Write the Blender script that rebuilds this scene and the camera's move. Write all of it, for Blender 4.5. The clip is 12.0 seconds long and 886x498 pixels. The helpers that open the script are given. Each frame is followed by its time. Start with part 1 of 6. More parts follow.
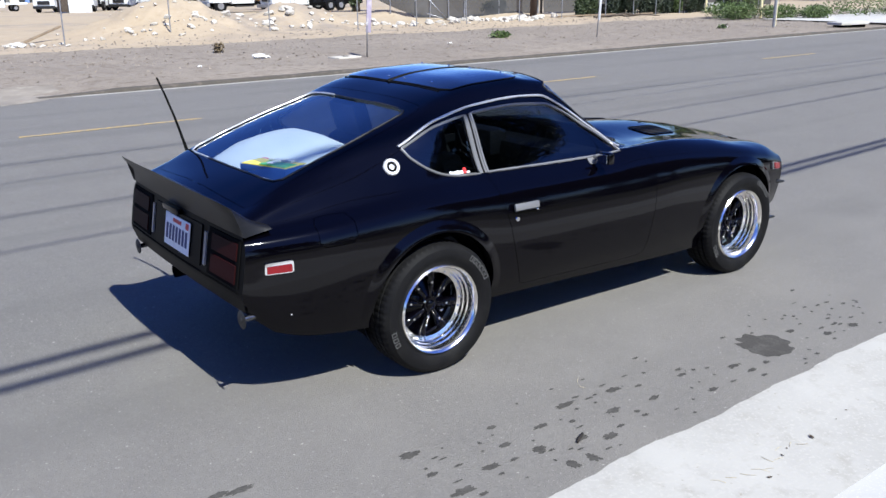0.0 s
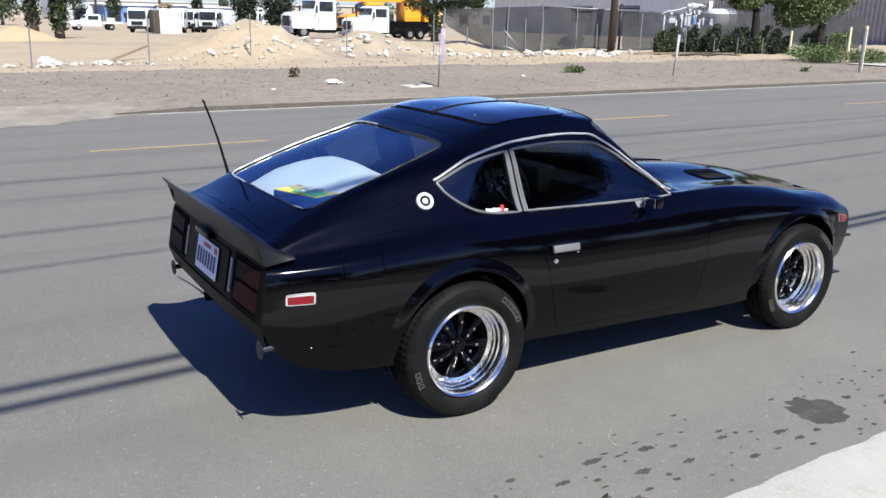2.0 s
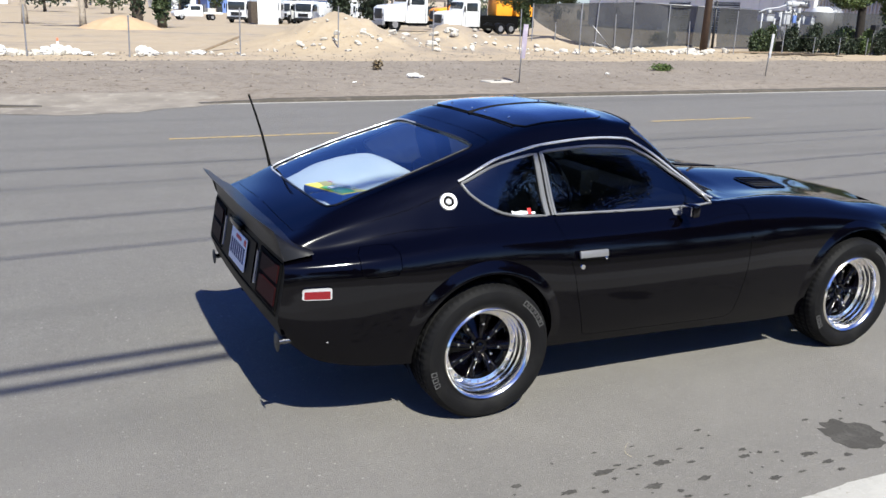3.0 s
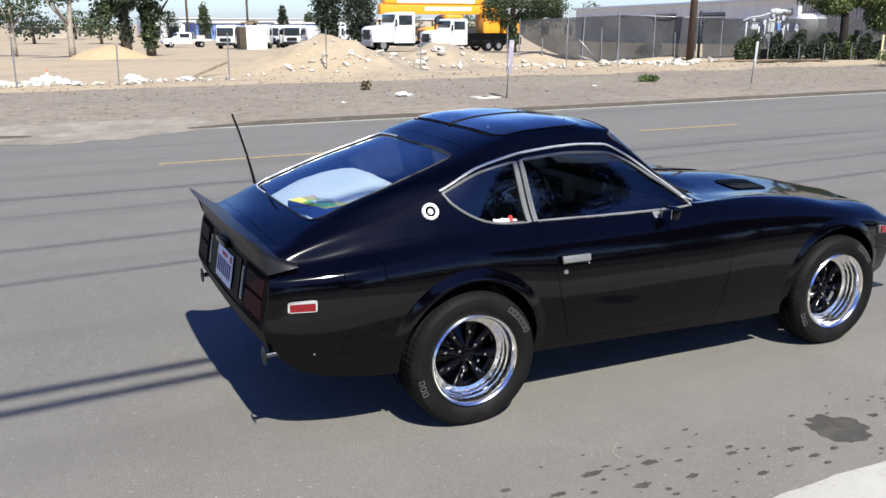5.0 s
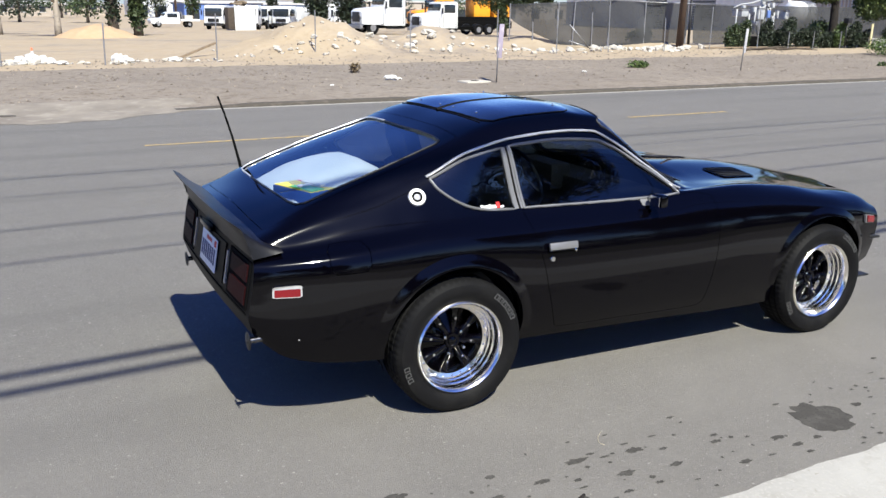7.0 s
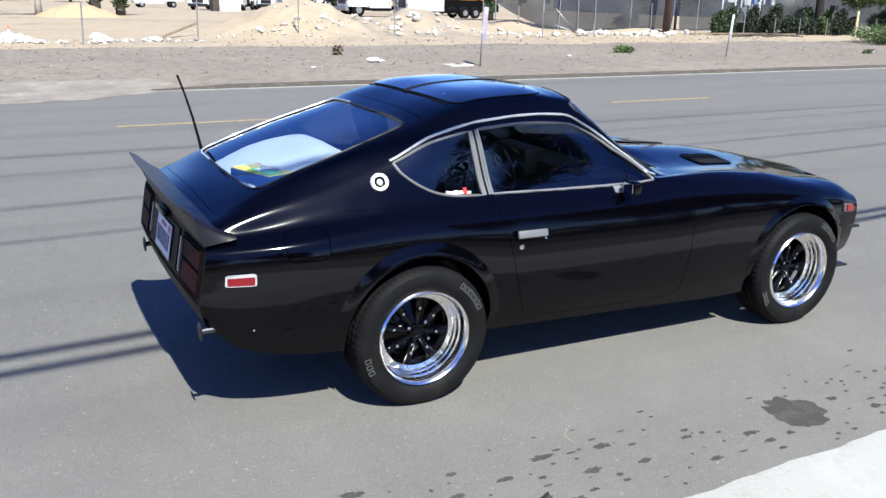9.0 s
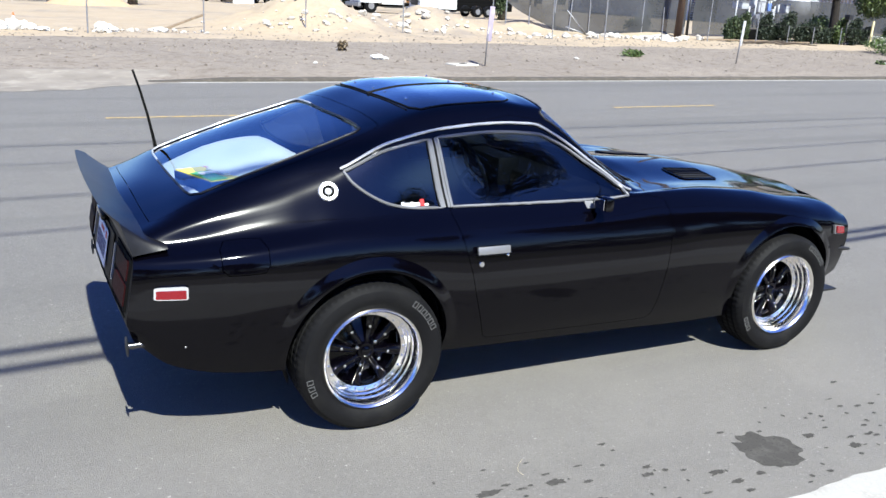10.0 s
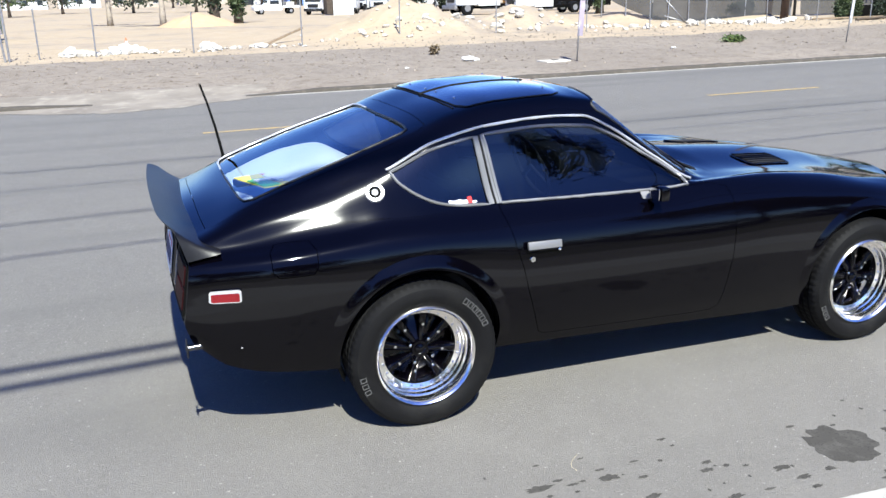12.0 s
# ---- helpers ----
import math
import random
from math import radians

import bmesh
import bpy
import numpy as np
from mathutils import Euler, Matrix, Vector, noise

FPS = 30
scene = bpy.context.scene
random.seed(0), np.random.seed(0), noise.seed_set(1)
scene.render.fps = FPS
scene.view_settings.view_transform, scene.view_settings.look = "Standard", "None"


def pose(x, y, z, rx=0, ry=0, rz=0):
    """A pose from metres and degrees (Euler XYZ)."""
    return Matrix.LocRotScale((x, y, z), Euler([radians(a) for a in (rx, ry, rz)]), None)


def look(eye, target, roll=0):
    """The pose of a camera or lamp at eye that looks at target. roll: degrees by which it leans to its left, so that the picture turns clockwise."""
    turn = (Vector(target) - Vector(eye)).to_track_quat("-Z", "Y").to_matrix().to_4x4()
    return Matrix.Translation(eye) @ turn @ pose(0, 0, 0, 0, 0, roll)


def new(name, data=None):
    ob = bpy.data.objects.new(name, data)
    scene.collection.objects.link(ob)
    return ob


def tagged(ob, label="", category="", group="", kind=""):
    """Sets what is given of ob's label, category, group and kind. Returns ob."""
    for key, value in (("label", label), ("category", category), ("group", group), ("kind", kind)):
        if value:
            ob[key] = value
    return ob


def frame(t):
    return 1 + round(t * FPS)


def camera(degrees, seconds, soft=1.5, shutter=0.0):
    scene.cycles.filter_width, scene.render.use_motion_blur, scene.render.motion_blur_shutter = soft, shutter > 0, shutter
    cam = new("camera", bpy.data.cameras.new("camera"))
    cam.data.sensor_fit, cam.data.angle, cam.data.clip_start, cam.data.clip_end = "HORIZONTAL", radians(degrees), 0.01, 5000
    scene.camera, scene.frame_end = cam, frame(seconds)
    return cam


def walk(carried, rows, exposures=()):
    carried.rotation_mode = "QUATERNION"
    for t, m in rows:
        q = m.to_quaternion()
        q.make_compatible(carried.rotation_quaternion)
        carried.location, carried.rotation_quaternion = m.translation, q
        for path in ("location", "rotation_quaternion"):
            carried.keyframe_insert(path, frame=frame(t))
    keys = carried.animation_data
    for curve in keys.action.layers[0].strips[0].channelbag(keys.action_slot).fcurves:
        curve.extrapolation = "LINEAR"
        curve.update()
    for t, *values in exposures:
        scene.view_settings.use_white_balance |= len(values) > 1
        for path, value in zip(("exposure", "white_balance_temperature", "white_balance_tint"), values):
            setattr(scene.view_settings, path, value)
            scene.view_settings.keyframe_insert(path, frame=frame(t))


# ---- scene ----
import functools

cam = camera(55.0, 12.0)
PATH = [
    (0, (-2.187, -3.724, 1.766), (-1.05, -2.193, 1.165), -0.7),
    (0.5, (-2.19, -3.723, 1.777), (-1.106, -2.151, 1.185), -0.2),
    (1, (-2.169, -3.753, 1.775), (-1.186, -2.103, 1.216), -1.1),
    (1.5, (-2.093, -3.756, 1.766), (-1.112, -2.112, 1.189), -0.8),
    (2, (-1.972, -3.697, 1.763), (-0.956, -2.06, 1.228), 1.1),
    (2.5, (-1.829, -3.696, 1.759), (-0.827, -2.052, 1.217), 0.1),
    (3, (-1.729, -3.824, 1.798), (-0.89, -2.095, 1.245), 1.8),
    (4.8, (-1.7, -3.889, 1.776), (-0.862, -2.148, 1.26), 0.2),
    (5, (-1.701, -3.896, 1.773), (-0.849, -2.16, 1.261), -0.1),
    (5.5, (-1.689, -3.899, 1.774), (-0.801, -2.182, 1.263), 0.1),
    (6, (-1.683, -3.892, 1.774), (-0.758, -2.19, 1.274), 0.6),
    (6.5, (-1.684, -3.882, 1.775), (-0.793, -2.17, 1.252), 1.0),
    (8.5, (-1.628, -3.872, 1.768), (-0.778, -2.157, 1.19), 0.1),
    (9, (-1.533, -3.793, 1.749), (-0.636, -2.103, 1.167), 1.3),
    (9.5, (-1.407, -3.66, 1.761), (-0.485, -1.969, 1.219), 3.0),
    (10, (-1.223, -3.678, 1.758), (-0.343, -1.98, 1.171), 2.9),
    (10.5, (-1.102, -3.764, 1.756), (-0.441, -1.98, 1.14), 1.3),
    (11, (-1.083, -3.794, 1.754), (-0.466, -1.986, 1.162), 0.2),
    (11.5, (-1.074, -3.798, 1.757), (-0.454, -1.981, 1.195), -0.2),
    (12, (-1.011, -3.792, 1.751), (-0.363, -1.994, 1.163), -1.3),
]
EXPOSURES = [(0.0, 1.02, 6080, 5), (1.0, 1.02, 6150, 4), (1.5, 1.02, 6300, 3), (2.2, 1.02, 6500, 3), (6.7, 1.02, 6600, 3), (8.4, 1.0, 6300, 2), (9.4, 1.34, 6200, 2), (12.0, 1.36, 6240, 2)]
walk(cam, [(t, look(eye, target, roll)) for t, eye, target, roll in PATH], EXPOSURES)

# ---- world and sun ----
SUN_X, SUN_Y = -0.05, -0.83
SUN = Vector((SUN_X, SUN_Y, 1.0)).normalized()
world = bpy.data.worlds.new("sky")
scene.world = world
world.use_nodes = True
wn = world.node_tree
sky = wn.nodes.new("ShaderNodeTexSky")
sky.sky_type, sky.sun_disc = "NISHITA", False
sky.sun_elevation, sky.sun_rotation = radians(50.3), radians(183.5)
sky.air_density, sky.dust_density, sky.ozone_density = 1.0, 0.8, 3.0
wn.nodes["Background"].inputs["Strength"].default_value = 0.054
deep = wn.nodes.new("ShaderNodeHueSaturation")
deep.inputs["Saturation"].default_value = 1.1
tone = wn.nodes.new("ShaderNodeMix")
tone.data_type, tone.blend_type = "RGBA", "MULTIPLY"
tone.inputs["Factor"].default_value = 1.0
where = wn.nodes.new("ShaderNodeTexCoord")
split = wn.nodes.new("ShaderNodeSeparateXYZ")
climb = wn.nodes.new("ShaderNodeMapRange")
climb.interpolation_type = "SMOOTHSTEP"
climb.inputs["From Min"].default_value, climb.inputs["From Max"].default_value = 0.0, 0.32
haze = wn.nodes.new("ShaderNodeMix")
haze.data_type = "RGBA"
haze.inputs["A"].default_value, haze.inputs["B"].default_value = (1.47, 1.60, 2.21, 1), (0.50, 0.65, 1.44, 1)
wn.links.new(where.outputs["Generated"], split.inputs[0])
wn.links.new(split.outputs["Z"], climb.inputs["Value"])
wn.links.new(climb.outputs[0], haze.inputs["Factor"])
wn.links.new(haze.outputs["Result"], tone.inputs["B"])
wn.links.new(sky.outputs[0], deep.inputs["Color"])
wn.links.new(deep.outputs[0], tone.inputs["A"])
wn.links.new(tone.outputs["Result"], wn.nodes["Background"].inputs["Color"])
sun = new("sun", bpy.data.lights.new("sun", "SUN"))
sun.data.energy, sun.data.angle, sun.data.color = 5.0, radians(0.53), (1.0, 0.95, 0.87)
sun.matrix_world = look(SUN * 60, (0, 0, 0))


# ---- materials ----
def material(name, colour, rough=0.6, metal=0.0, spots=(), bump=0.0, bump_scale=60.0, coat=0.0, spec=0.5, emit=0.0, trans=0.0, ior=1.45):
    """A principled surface. spots: (scale, detail, colour, low, high) layers of noise mixed over the base colour."""
    m = bpy.data.materials.new(name)
    m.use_nodes = True
    t, b = m.node_tree, m.node_tree.nodes["Principled BSDF"]
    def put(kind, **values):
        n = t.nodes.new(kind)
        for key, value in values.items():
            n.inputs[key].default_value = value
        return n
    b.inputs["Base Color"].default_value = (*colour, 1)
    for key, value in (("Roughness", rough), ("Metallic", metal), ("Coat Weight", coat), ("Coat Roughness", 0.07), ("Coat IOR", 1.345), ("Specular IOR Level", spec), ("Transmission Weight", trans), ("IOR", ior)):
        b.inputs[key].default_value = value
    where = t.nodes.new("ShaderNodeTexCoord").outputs["Object"]
    last = None
    for scale, detail, other, low, high in spots:
        n = put("ShaderNodeTexNoise", Scale=scale, Detail=detail, Roughness=0.6)
        t.links.new(where, n.inputs["Vector"])
        ramp = put("ShaderNodeMapRange", **{"From Min": low, "From Max": high})
        t.links.new(n.outputs["Fac"], ramp.inputs["Value"])
        mix = t.nodes.new("ShaderNodeMix")
        mix.data_type = "RGBA"
        t.links.new(ramp.outputs["Result"], mix.inputs["Factor"])
        if last:
            t.links.new(last, mix.inputs["A"])
        else:
            mix.inputs["A"].default_value = (*colour, 1)
        mix.inputs["B"].default_value = (*other, 1)
        last = mix.outputs["Result"]
    if last:
        t.links.new(last, b.inputs["Base Color"])
    if bump:
        n = put("ShaderNodeTexNoise", Scale=bump_scale, Detail=4.0, Roughness=0.65)
        t.links.new(where, n.inputs["Vector"])
        h = put("ShaderNodeBump", Strength=bump, Distance=0.02)
        t.links.new(n.outputs["Fac"], h.inputs["Height"])
        t.links.new(h.outputs["Normal"], b.inputs["Normal"])
    return m


ASPHALT = material("asphalt", (0.132, 0.125, 0.117), 0.88, spots=((0.3, 3, (0.125, 0.118, 0.109), 0.4, 0.75), (2.2, 5, (0.144, 0.138, 0.127), 0.48, 0.72), (9, 4, (0.139, 0.133, 0.123), 0.45, 0.75), (110, 2, (0.356, 0.338, 0.311), 0.63, 0.73), (150, 2, (0.043, 0.041, 0.039), 0.56, 0.70), (45, 3, (0.165, 0.158, 0.146), 0.55, 0.72), (20, 3, (0.108, 0.103, 0.096), 0.56, 0.72), (48, 1, (0.34, 0.325, 0.30), 0.71, 0.77)), bump=0.5, bump_scale=150)


def lengthwise(m, colour, low, high, across=1.3, along=0.06):
    """Lays long worn streaks along the road over a material's colour."""
    t = m.node_tree
    b = t.nodes["Principled BSDF"]
    old = b.inputs["Base Color"].links[0].from_socket
    where, stretch, n = t.nodes.new("ShaderNodeTexCoord"), t.nodes.new("ShaderNodeMapping"), t.nodes.new("ShaderNodeTexNoise")
    stretch.inputs["Scale"].default_value = (along, across, 1)
    n.inputs["Scale"].default_value, n.inputs["Detail"].default_value = 1.0, 4.0
    ramp, mix = t.nodes.new("ShaderNodeMapRange"), t.nodes.new("ShaderNodeMix")
    ramp.inputs["From Min"].default_value, ramp.inputs["From Max"].default_value, ramp.inputs["To Max"].default_value = low, high, 0.7
    mix.data_type = "RGBA"
    mix.inputs["B"].default_value = (*colour, 1)
    t.links.new(where.outputs["Object"], stretch.inputs["Vector"])
    t.links.new(stretch.outputs[0], n.inputs["Vector"])
    t.links.new(n.outputs["Fac"], ramp.inputs["Value"])
    t.links.new(ramp.outputs[0], mix.inputs["Factor"])
    t.links.new(old, mix.inputs["A"])
    t.links.new(mix.outputs["Result"], b.inputs["Base Color"])


def pale_across(m, colour, y_plain, y_pale, most):
    """Mixes in a paler colour across the road, growing from the first y towards the second, in uneven patches."""
    t = m.node_tree
    b = t.nodes["Principled BSDF"]
    old = b.inputs["Base Color"].links[0].from_socket
    where, split, n = t.nodes.new("ShaderNodeTexCoord"), t.nodes.new("ShaderNodeSeparateXYZ"), t.nodes.new("ShaderNodeTexNoise")
    n.inputs["Scale"].default_value, n.inputs["Detail"].default_value = 1.1, 5.0
    ramp, patchy, mix = t.nodes.new("ShaderNodeMapRange"), t.nodes.new("ShaderNodeMath"), t.nodes.new("ShaderNodeMix")
    ramp.interpolation_type = "SMOOTHSTEP"
    ramp.inputs["From Min"].default_value, ramp.inputs["From Max"].default_value, ramp.inputs["To Max"].default_value = y_plain, y_pale, 2 * most
    patchy.operation, patchy.use_clamp, mix.data_type = "MULTIPLY", True, "RGBA"
    mix.inputs["B"].default_value = (*colour, 1)
    t.links.new(where.outputs["Object"], split.inputs[0])
    t.links.new(where.outputs["Object"], n.inputs["Vector"])
    t.links.new(split.outputs["Y"], ramp.inputs["Value"])
    t.links.new(ramp.outputs[0], patchy.inputs[0])
    t.links.new(n.outputs["Fac"], patchy.inputs[1])
    t.links.new(patchy.outputs[0], mix.inputs["Factor"])
    t.links.new(old, mix.inputs["A"])
    t.links.new(mix.outputs["Result"], b.inputs["Base Color"])


lengthwise(ASPHALT, (0.100, 0.096, 0.090), 0.50, 0.68)
pale_across(ASPHALT, (0.190, 0.178, 0.161), 1.5, -1.6, 0.42)
CONCRETE = material("concrete", (0.36, 0.35, 0.325), 0.8, spots=((2.5, 6, (0.43, 0.42, 0.395), 0.4, 0.65), (9, 6, (0.28, 0.265, 0.24), 0.54, 0.75), (90, 3, (0.48, 0.47, 0.45), 0.55, 0.75)), bump=0.35, bump_scale=45)
PAVING = material("dark_unseen_paving", (0.17, 0.16, 0.145), 0.85, spots=((1.5, 6, (0.12, 0.112, 0.10), 0.4, 0.7), (40, 3, (0.23, 0.22, 0.20), 0.5, 0.75)), bump=0.3)
GUTTER = material("gutter_concrete", (0.29, 0.275, 0.25), 0.8, spots=((1.5, 6, (0.20, 0.185, 0.165), 0.4, 0.7), (40, 3, (0.5, 0.48, 0.44), 0.5, 0.75)), bump=0.3)
GUTTER_NEAR = material("worn_gutter_concrete", (0.29, 0.282, 0.262), 0.85, spots=((2.0, 6, (0.33, 0.322, 0.30), 0.4, 0.65), (7, 6, (0.25, 0.24, 0.215), 0.52, 0.75), (60, 3, (0.335, 0.325, 0.30), 0.52, 0.68), (28, 3, (0.24, 0.22, 0.19), 0.68, 0.74)), bump=0.12, bump_scale=50)
DIRT = material("dirt", (0.185, 0.158, 0.128), 0.95, spots=((0.25, 5, (0.215, 0.185, 0.15), 0.42, 0.62), (2.2, 6, (0.14, 0.115, 0.09), 0.5, 0.75), (5, 6, (0.115, 0.092, 0.07), 0.53, 0.66), (14, 5, (0.23, 0.195, 0.16), 0.54, 0.70), (40, 3, (0.07, 0.055, 0.042), 0.56, 0.68)), bump=1.0, bump_scale=9)
SAND = material("sandy_fill", (0.30, 0.240, 0.165), 0.95, spots=((0.12, 4, (0.22, 0.185, 0.148), 0.48, 0.60), (0.8, 6, (0.33, 0.268, 0.19), 0.4, 0.65), (5, 6, (0.26, 0.20, 0.13), 0.52, 0.75), (16, 4, (0.37, 0.325, 0.26), 0.6, 0.78)), bump=0.9, bump_scale=5)
EARTH = material("dark_earth", (0.07, 0.065, 0.045), 0.95, spots=((1.5, 5, (0.05, 0.06, 0.03), 0.45, 0.7),), bump=0.5, bump_scale=10)
BERM = material("dark_asphalt_berm", (0.055, 0.048, 0.04), 0.9, spots=((9, 5, (0.10, 0.085, 0.07), 0.5, 0.7),), bump=0.6, bump_scale=30)
YELLOW = material("yellow_road_paint", (0.36, 0.26, 0.10), 0.7, spots=((14, 5, (0.17, 0.15, 0.12), 0.45, 0.62),))
OIL = material("oil_stain", (0.052, 0.049, 0.045), 0.85, spots=((14, 5, (0.078, 0.074, 0.068), 0.45, 0.7), (90, 3, (0.030, 0.029, 0.027), 0.55, 0.7)), spec=0.2)
PAINT = material("black_gloss_paint", (0.0007, 0.0006, 0.0014), 0.5, coat=1.0, spec=0.0, bump=0.004, bump_scale=9)
SATIN = material("satin_black_panel", (0.002, 0.002, 0.0025), 0.42, spec=0.06)
TRIM = material("satin_black_trim", (0.012, 0.012, 0.013), 0.5, bump=0.05, bump_scale=300)
SPOILER = material("matt_black_fibreglass", (0.006, 0.006, 0.007), 0.40, spots=((18, 4, (0.010, 0.010, 0.011), 0.5, 0.8),), spec=0.36, bump=0.05)
CHROME = material("chrome", (0.78, 0.78, 0.79), 0.08, 1.0)
POLISHED = material("polished_aluminium", (0.92, 0.89, 0.84), 0.16, 1.0, bump=0.03, bump_scale=20)
MOUNT = material("tarnished_chrome", (0.16, 0.16, 0.165), 0.22, 1.0, spots=((30, 4, (0.05, 0.05, 0.052), 0.48, 0.66),))
SILVER = material("brushed_window_trim", (0.20, 0.20, 0.205), 0.42, 0.5)
BRIGHT = material("bright_trim", (0.66, 0.66, 0.665), 0.28, 0.6)
RUBBER = material("tyre_rubber", (0.006, 0.006, 0.0065), 0.62, spec=0.12, spots=((9, 4, (0.011, 0.0108, 0.0105), 0.5, 0.8),), bump=0.1, bump_scale=120)
INNER = material("dark_underbody", (0.004, 0.004, 0.004), 0.9, spec=0.05)


# ---- mesh helpers ----
def mesh_of(name, verts, faces, mat, smooth=False):
    me = bpy.data.meshes.new(name)
    me.from_pydata([tuple(v) for v in verts], [], faces)
    me.materials.append(mat)
    if smooth:
        me.shade_smooth()
    me.update()
    return me


def part(name, bm, mat, parent=None, label="", smooth=False, angle=None):
    """Links a bmesh as one mesh object, under a thing or a part if one is given."""
    me = bpy.data.meshes.new(name)
    bmesh.ops.recalc_face_normals(bm, faces=bm.faces)
    bm.to_mesh(me)
    bm.free()
    me.materials.append(mat)
    if smooth:
        me.shade_smooth()
        if angle:
            me.set_sharp_from_angle(angle=radians(angle))
    ob = new(name, me)
    if parent:
        ob.parent = parent
    if label:
        ob["label"] = label
    return ob


def box(bm, lo, hi, m=None, bevel=0.0):
    """Adds a box between two corners."""
    lo, hi = Vector(lo), Vector(hi)
    made = bmesh.ops.create_cube(bm, size=1, matrix=(m or Matrix()) @ Matrix.Translation((lo + hi) / 2) @ Matrix.Diagonal((*(hi - lo), 1)))["verts"]
    if bevel:
        edges = list({e for v in made for e in v.link_edges})
        bmesh.ops.bevel(bm, geom=edges, offset=bevel, segments=2, profile=0.6, affect="EDGES")
    return bm


def box_part(name, lo, hi, mat, parent=None, label="", bevel=0.0, m=None):
    return part(name, box(bmesh.new(), lo, hi, m, bevel), mat, parent, label, bevel > 0, 40)


def tube(bm, points, radius, sides=8, cap=True):
    """Adds a round bar along points; radius a number or one per point."""
    pts = [Vector(p) for p in points]
    radii = radius if isinstance(radius, (list, tuple)) else [radius] * len(pts)
    rings, side = [], None
    for i, p in enumerate(pts):
        way = (pts[min(i + 1, len(pts) - 1)] - pts[max(i - 1, 0)]).normalized()
        if side is None:
            side = way.orthogonal().normalized()
        side = (side - way * side.dot(way)).normalized()
        up = way.cross(side)
        rings.append([bm.verts.new(p + radii[i] * (side * math.cos(a) + up * math.sin(a))) for a in np.linspace(0, 2 * math.pi, sides, endpoint=False)])
    for a, b in zip(rings, rings[1:]):
        for k in range(sides):
            bm.faces.new((a[k], a[(k + 1) % sides], b[(k + 1) % sides], b[k]))
    if cap:
        bm.faces.new(rings[0]), bm.faces.new(rings[-1])
    return bm


def lathe(bm, profile, axis_point, sides=48, axis="y", closed=False):
    """Turns a profile of (radius, along) about an axis through a point."""
    rings = []
    for r, d in profile:
        ring = []
        for a in np.linspace(0, 2 * math.pi, sides, endpoint=False):
            c, s = r * math.cos(a), r * math.sin(a)
            off = (c, d, s) if axis == "y" else (d, c, s) if axis == "x" else (c, s, d)
            ring.append(bm.verts.new(Vector(axis_point) + Vector(off)))
        rings.append(ring)
    pairs = list(zip(rings, rings[1:])) + ([(rings[-1], rings[0])] if closed else [])
    for a, b in pairs:
        for k in range(sides):
            bm.faces.new((a[k], a[(k + 1) % sides], b[(k + 1) % sides], b[k]))
    return bm


def grid_mesh(bm, rows):
    """Adds a sheet of quads through rows of points."""
    vs = [[bm.verts.new(p) for p in row] for row in rows]
    for a, b in zip(vs, vs[1:]):
        for k in range(len(a) - 1):
            bm.faces.new((a[k], a[k + 1], b[k + 1], b[k]))
    return vs


def thing(name, label, category, at=(0, 0, 0), turn=0.0, group="", kind=""):
    ob = new(name)
    ob.empty_display_size = 0.1
    ob.matrix_basis = pose(*at, 0, 0, turn)
    return tagged(ob, label, category, group, kind)


# ---- ground, road and kerbs ----
def sheet(name, xs, ys, height, mat, label, category="ground", smooth=True):
    verts = [(x, y, height(x, y)) for y in ys for x in xs]
    n = len(xs)
    faces = [(j * n + i, j * n + i + 1, (j + 1) * n + i + 1, (j + 1) * n + i) for j in range(len(ys) - 1) for i in range(n - 1)]
    return tagged(new(name, mesh_of(name, verts, faces, mat, smooth)), label, category, kind="structure")


def rough(x, y, scale, seed=0.0):
    return noise.noise(Vector((x / scale, y / scale, seed)))


FAR_KERB = 11.45
LOT = 21.2


def lot_height(x, y):
    """The verge and the open lot beyond the far kerb; the lot falls away gently and carries heaps of fill."""
    edge = min(1.0, max(0.0, (y - FAR_KERB - 0.3) / 1.2))
    near = 1 - min(1.0, max(0.0, (y - 40) / 40))
    h = edge * (0.06 + near * (0.05 * rough(x, y, 3.0) + 0.025 * rough(x, y, 0.7, 5)))
    if y > LOT:
        h -= 0.0135 * max(0.0, min(y, 110) - 27)
        far = min(1.0, (y - LOT) / 1.5)
        for cx, cy, wx, wy, top in ((8.9, 27.0, 1.6, 2.2, .98), (7.1, 27.5, 1.7, 2.0, .48), (10.7, 27.4, 1.3, 2.0, .38), (13.6, 28.0, 1.5, 1.6, .82), (15.2, 28.5, 1.5, 1.6, .35), (19.5, 30.0, 2.6, 2.0, .45), (25.0, 27.5, 2.0, 1.5, .30)):
            d = ((x - cx) / wx) ** 2 + ((y - cy) / wy) ** 2
            if d < 6:
                h += far * top * math.exp(-d * 0.9) * (1 + 0.25 * rough(x, y, 0.9, 3) + 0.1 * rough(x, y, 0.3, 9))
        h += far * 0.05 * max(0.0, rough(x, y, 1.1, 7)) * near
    return h


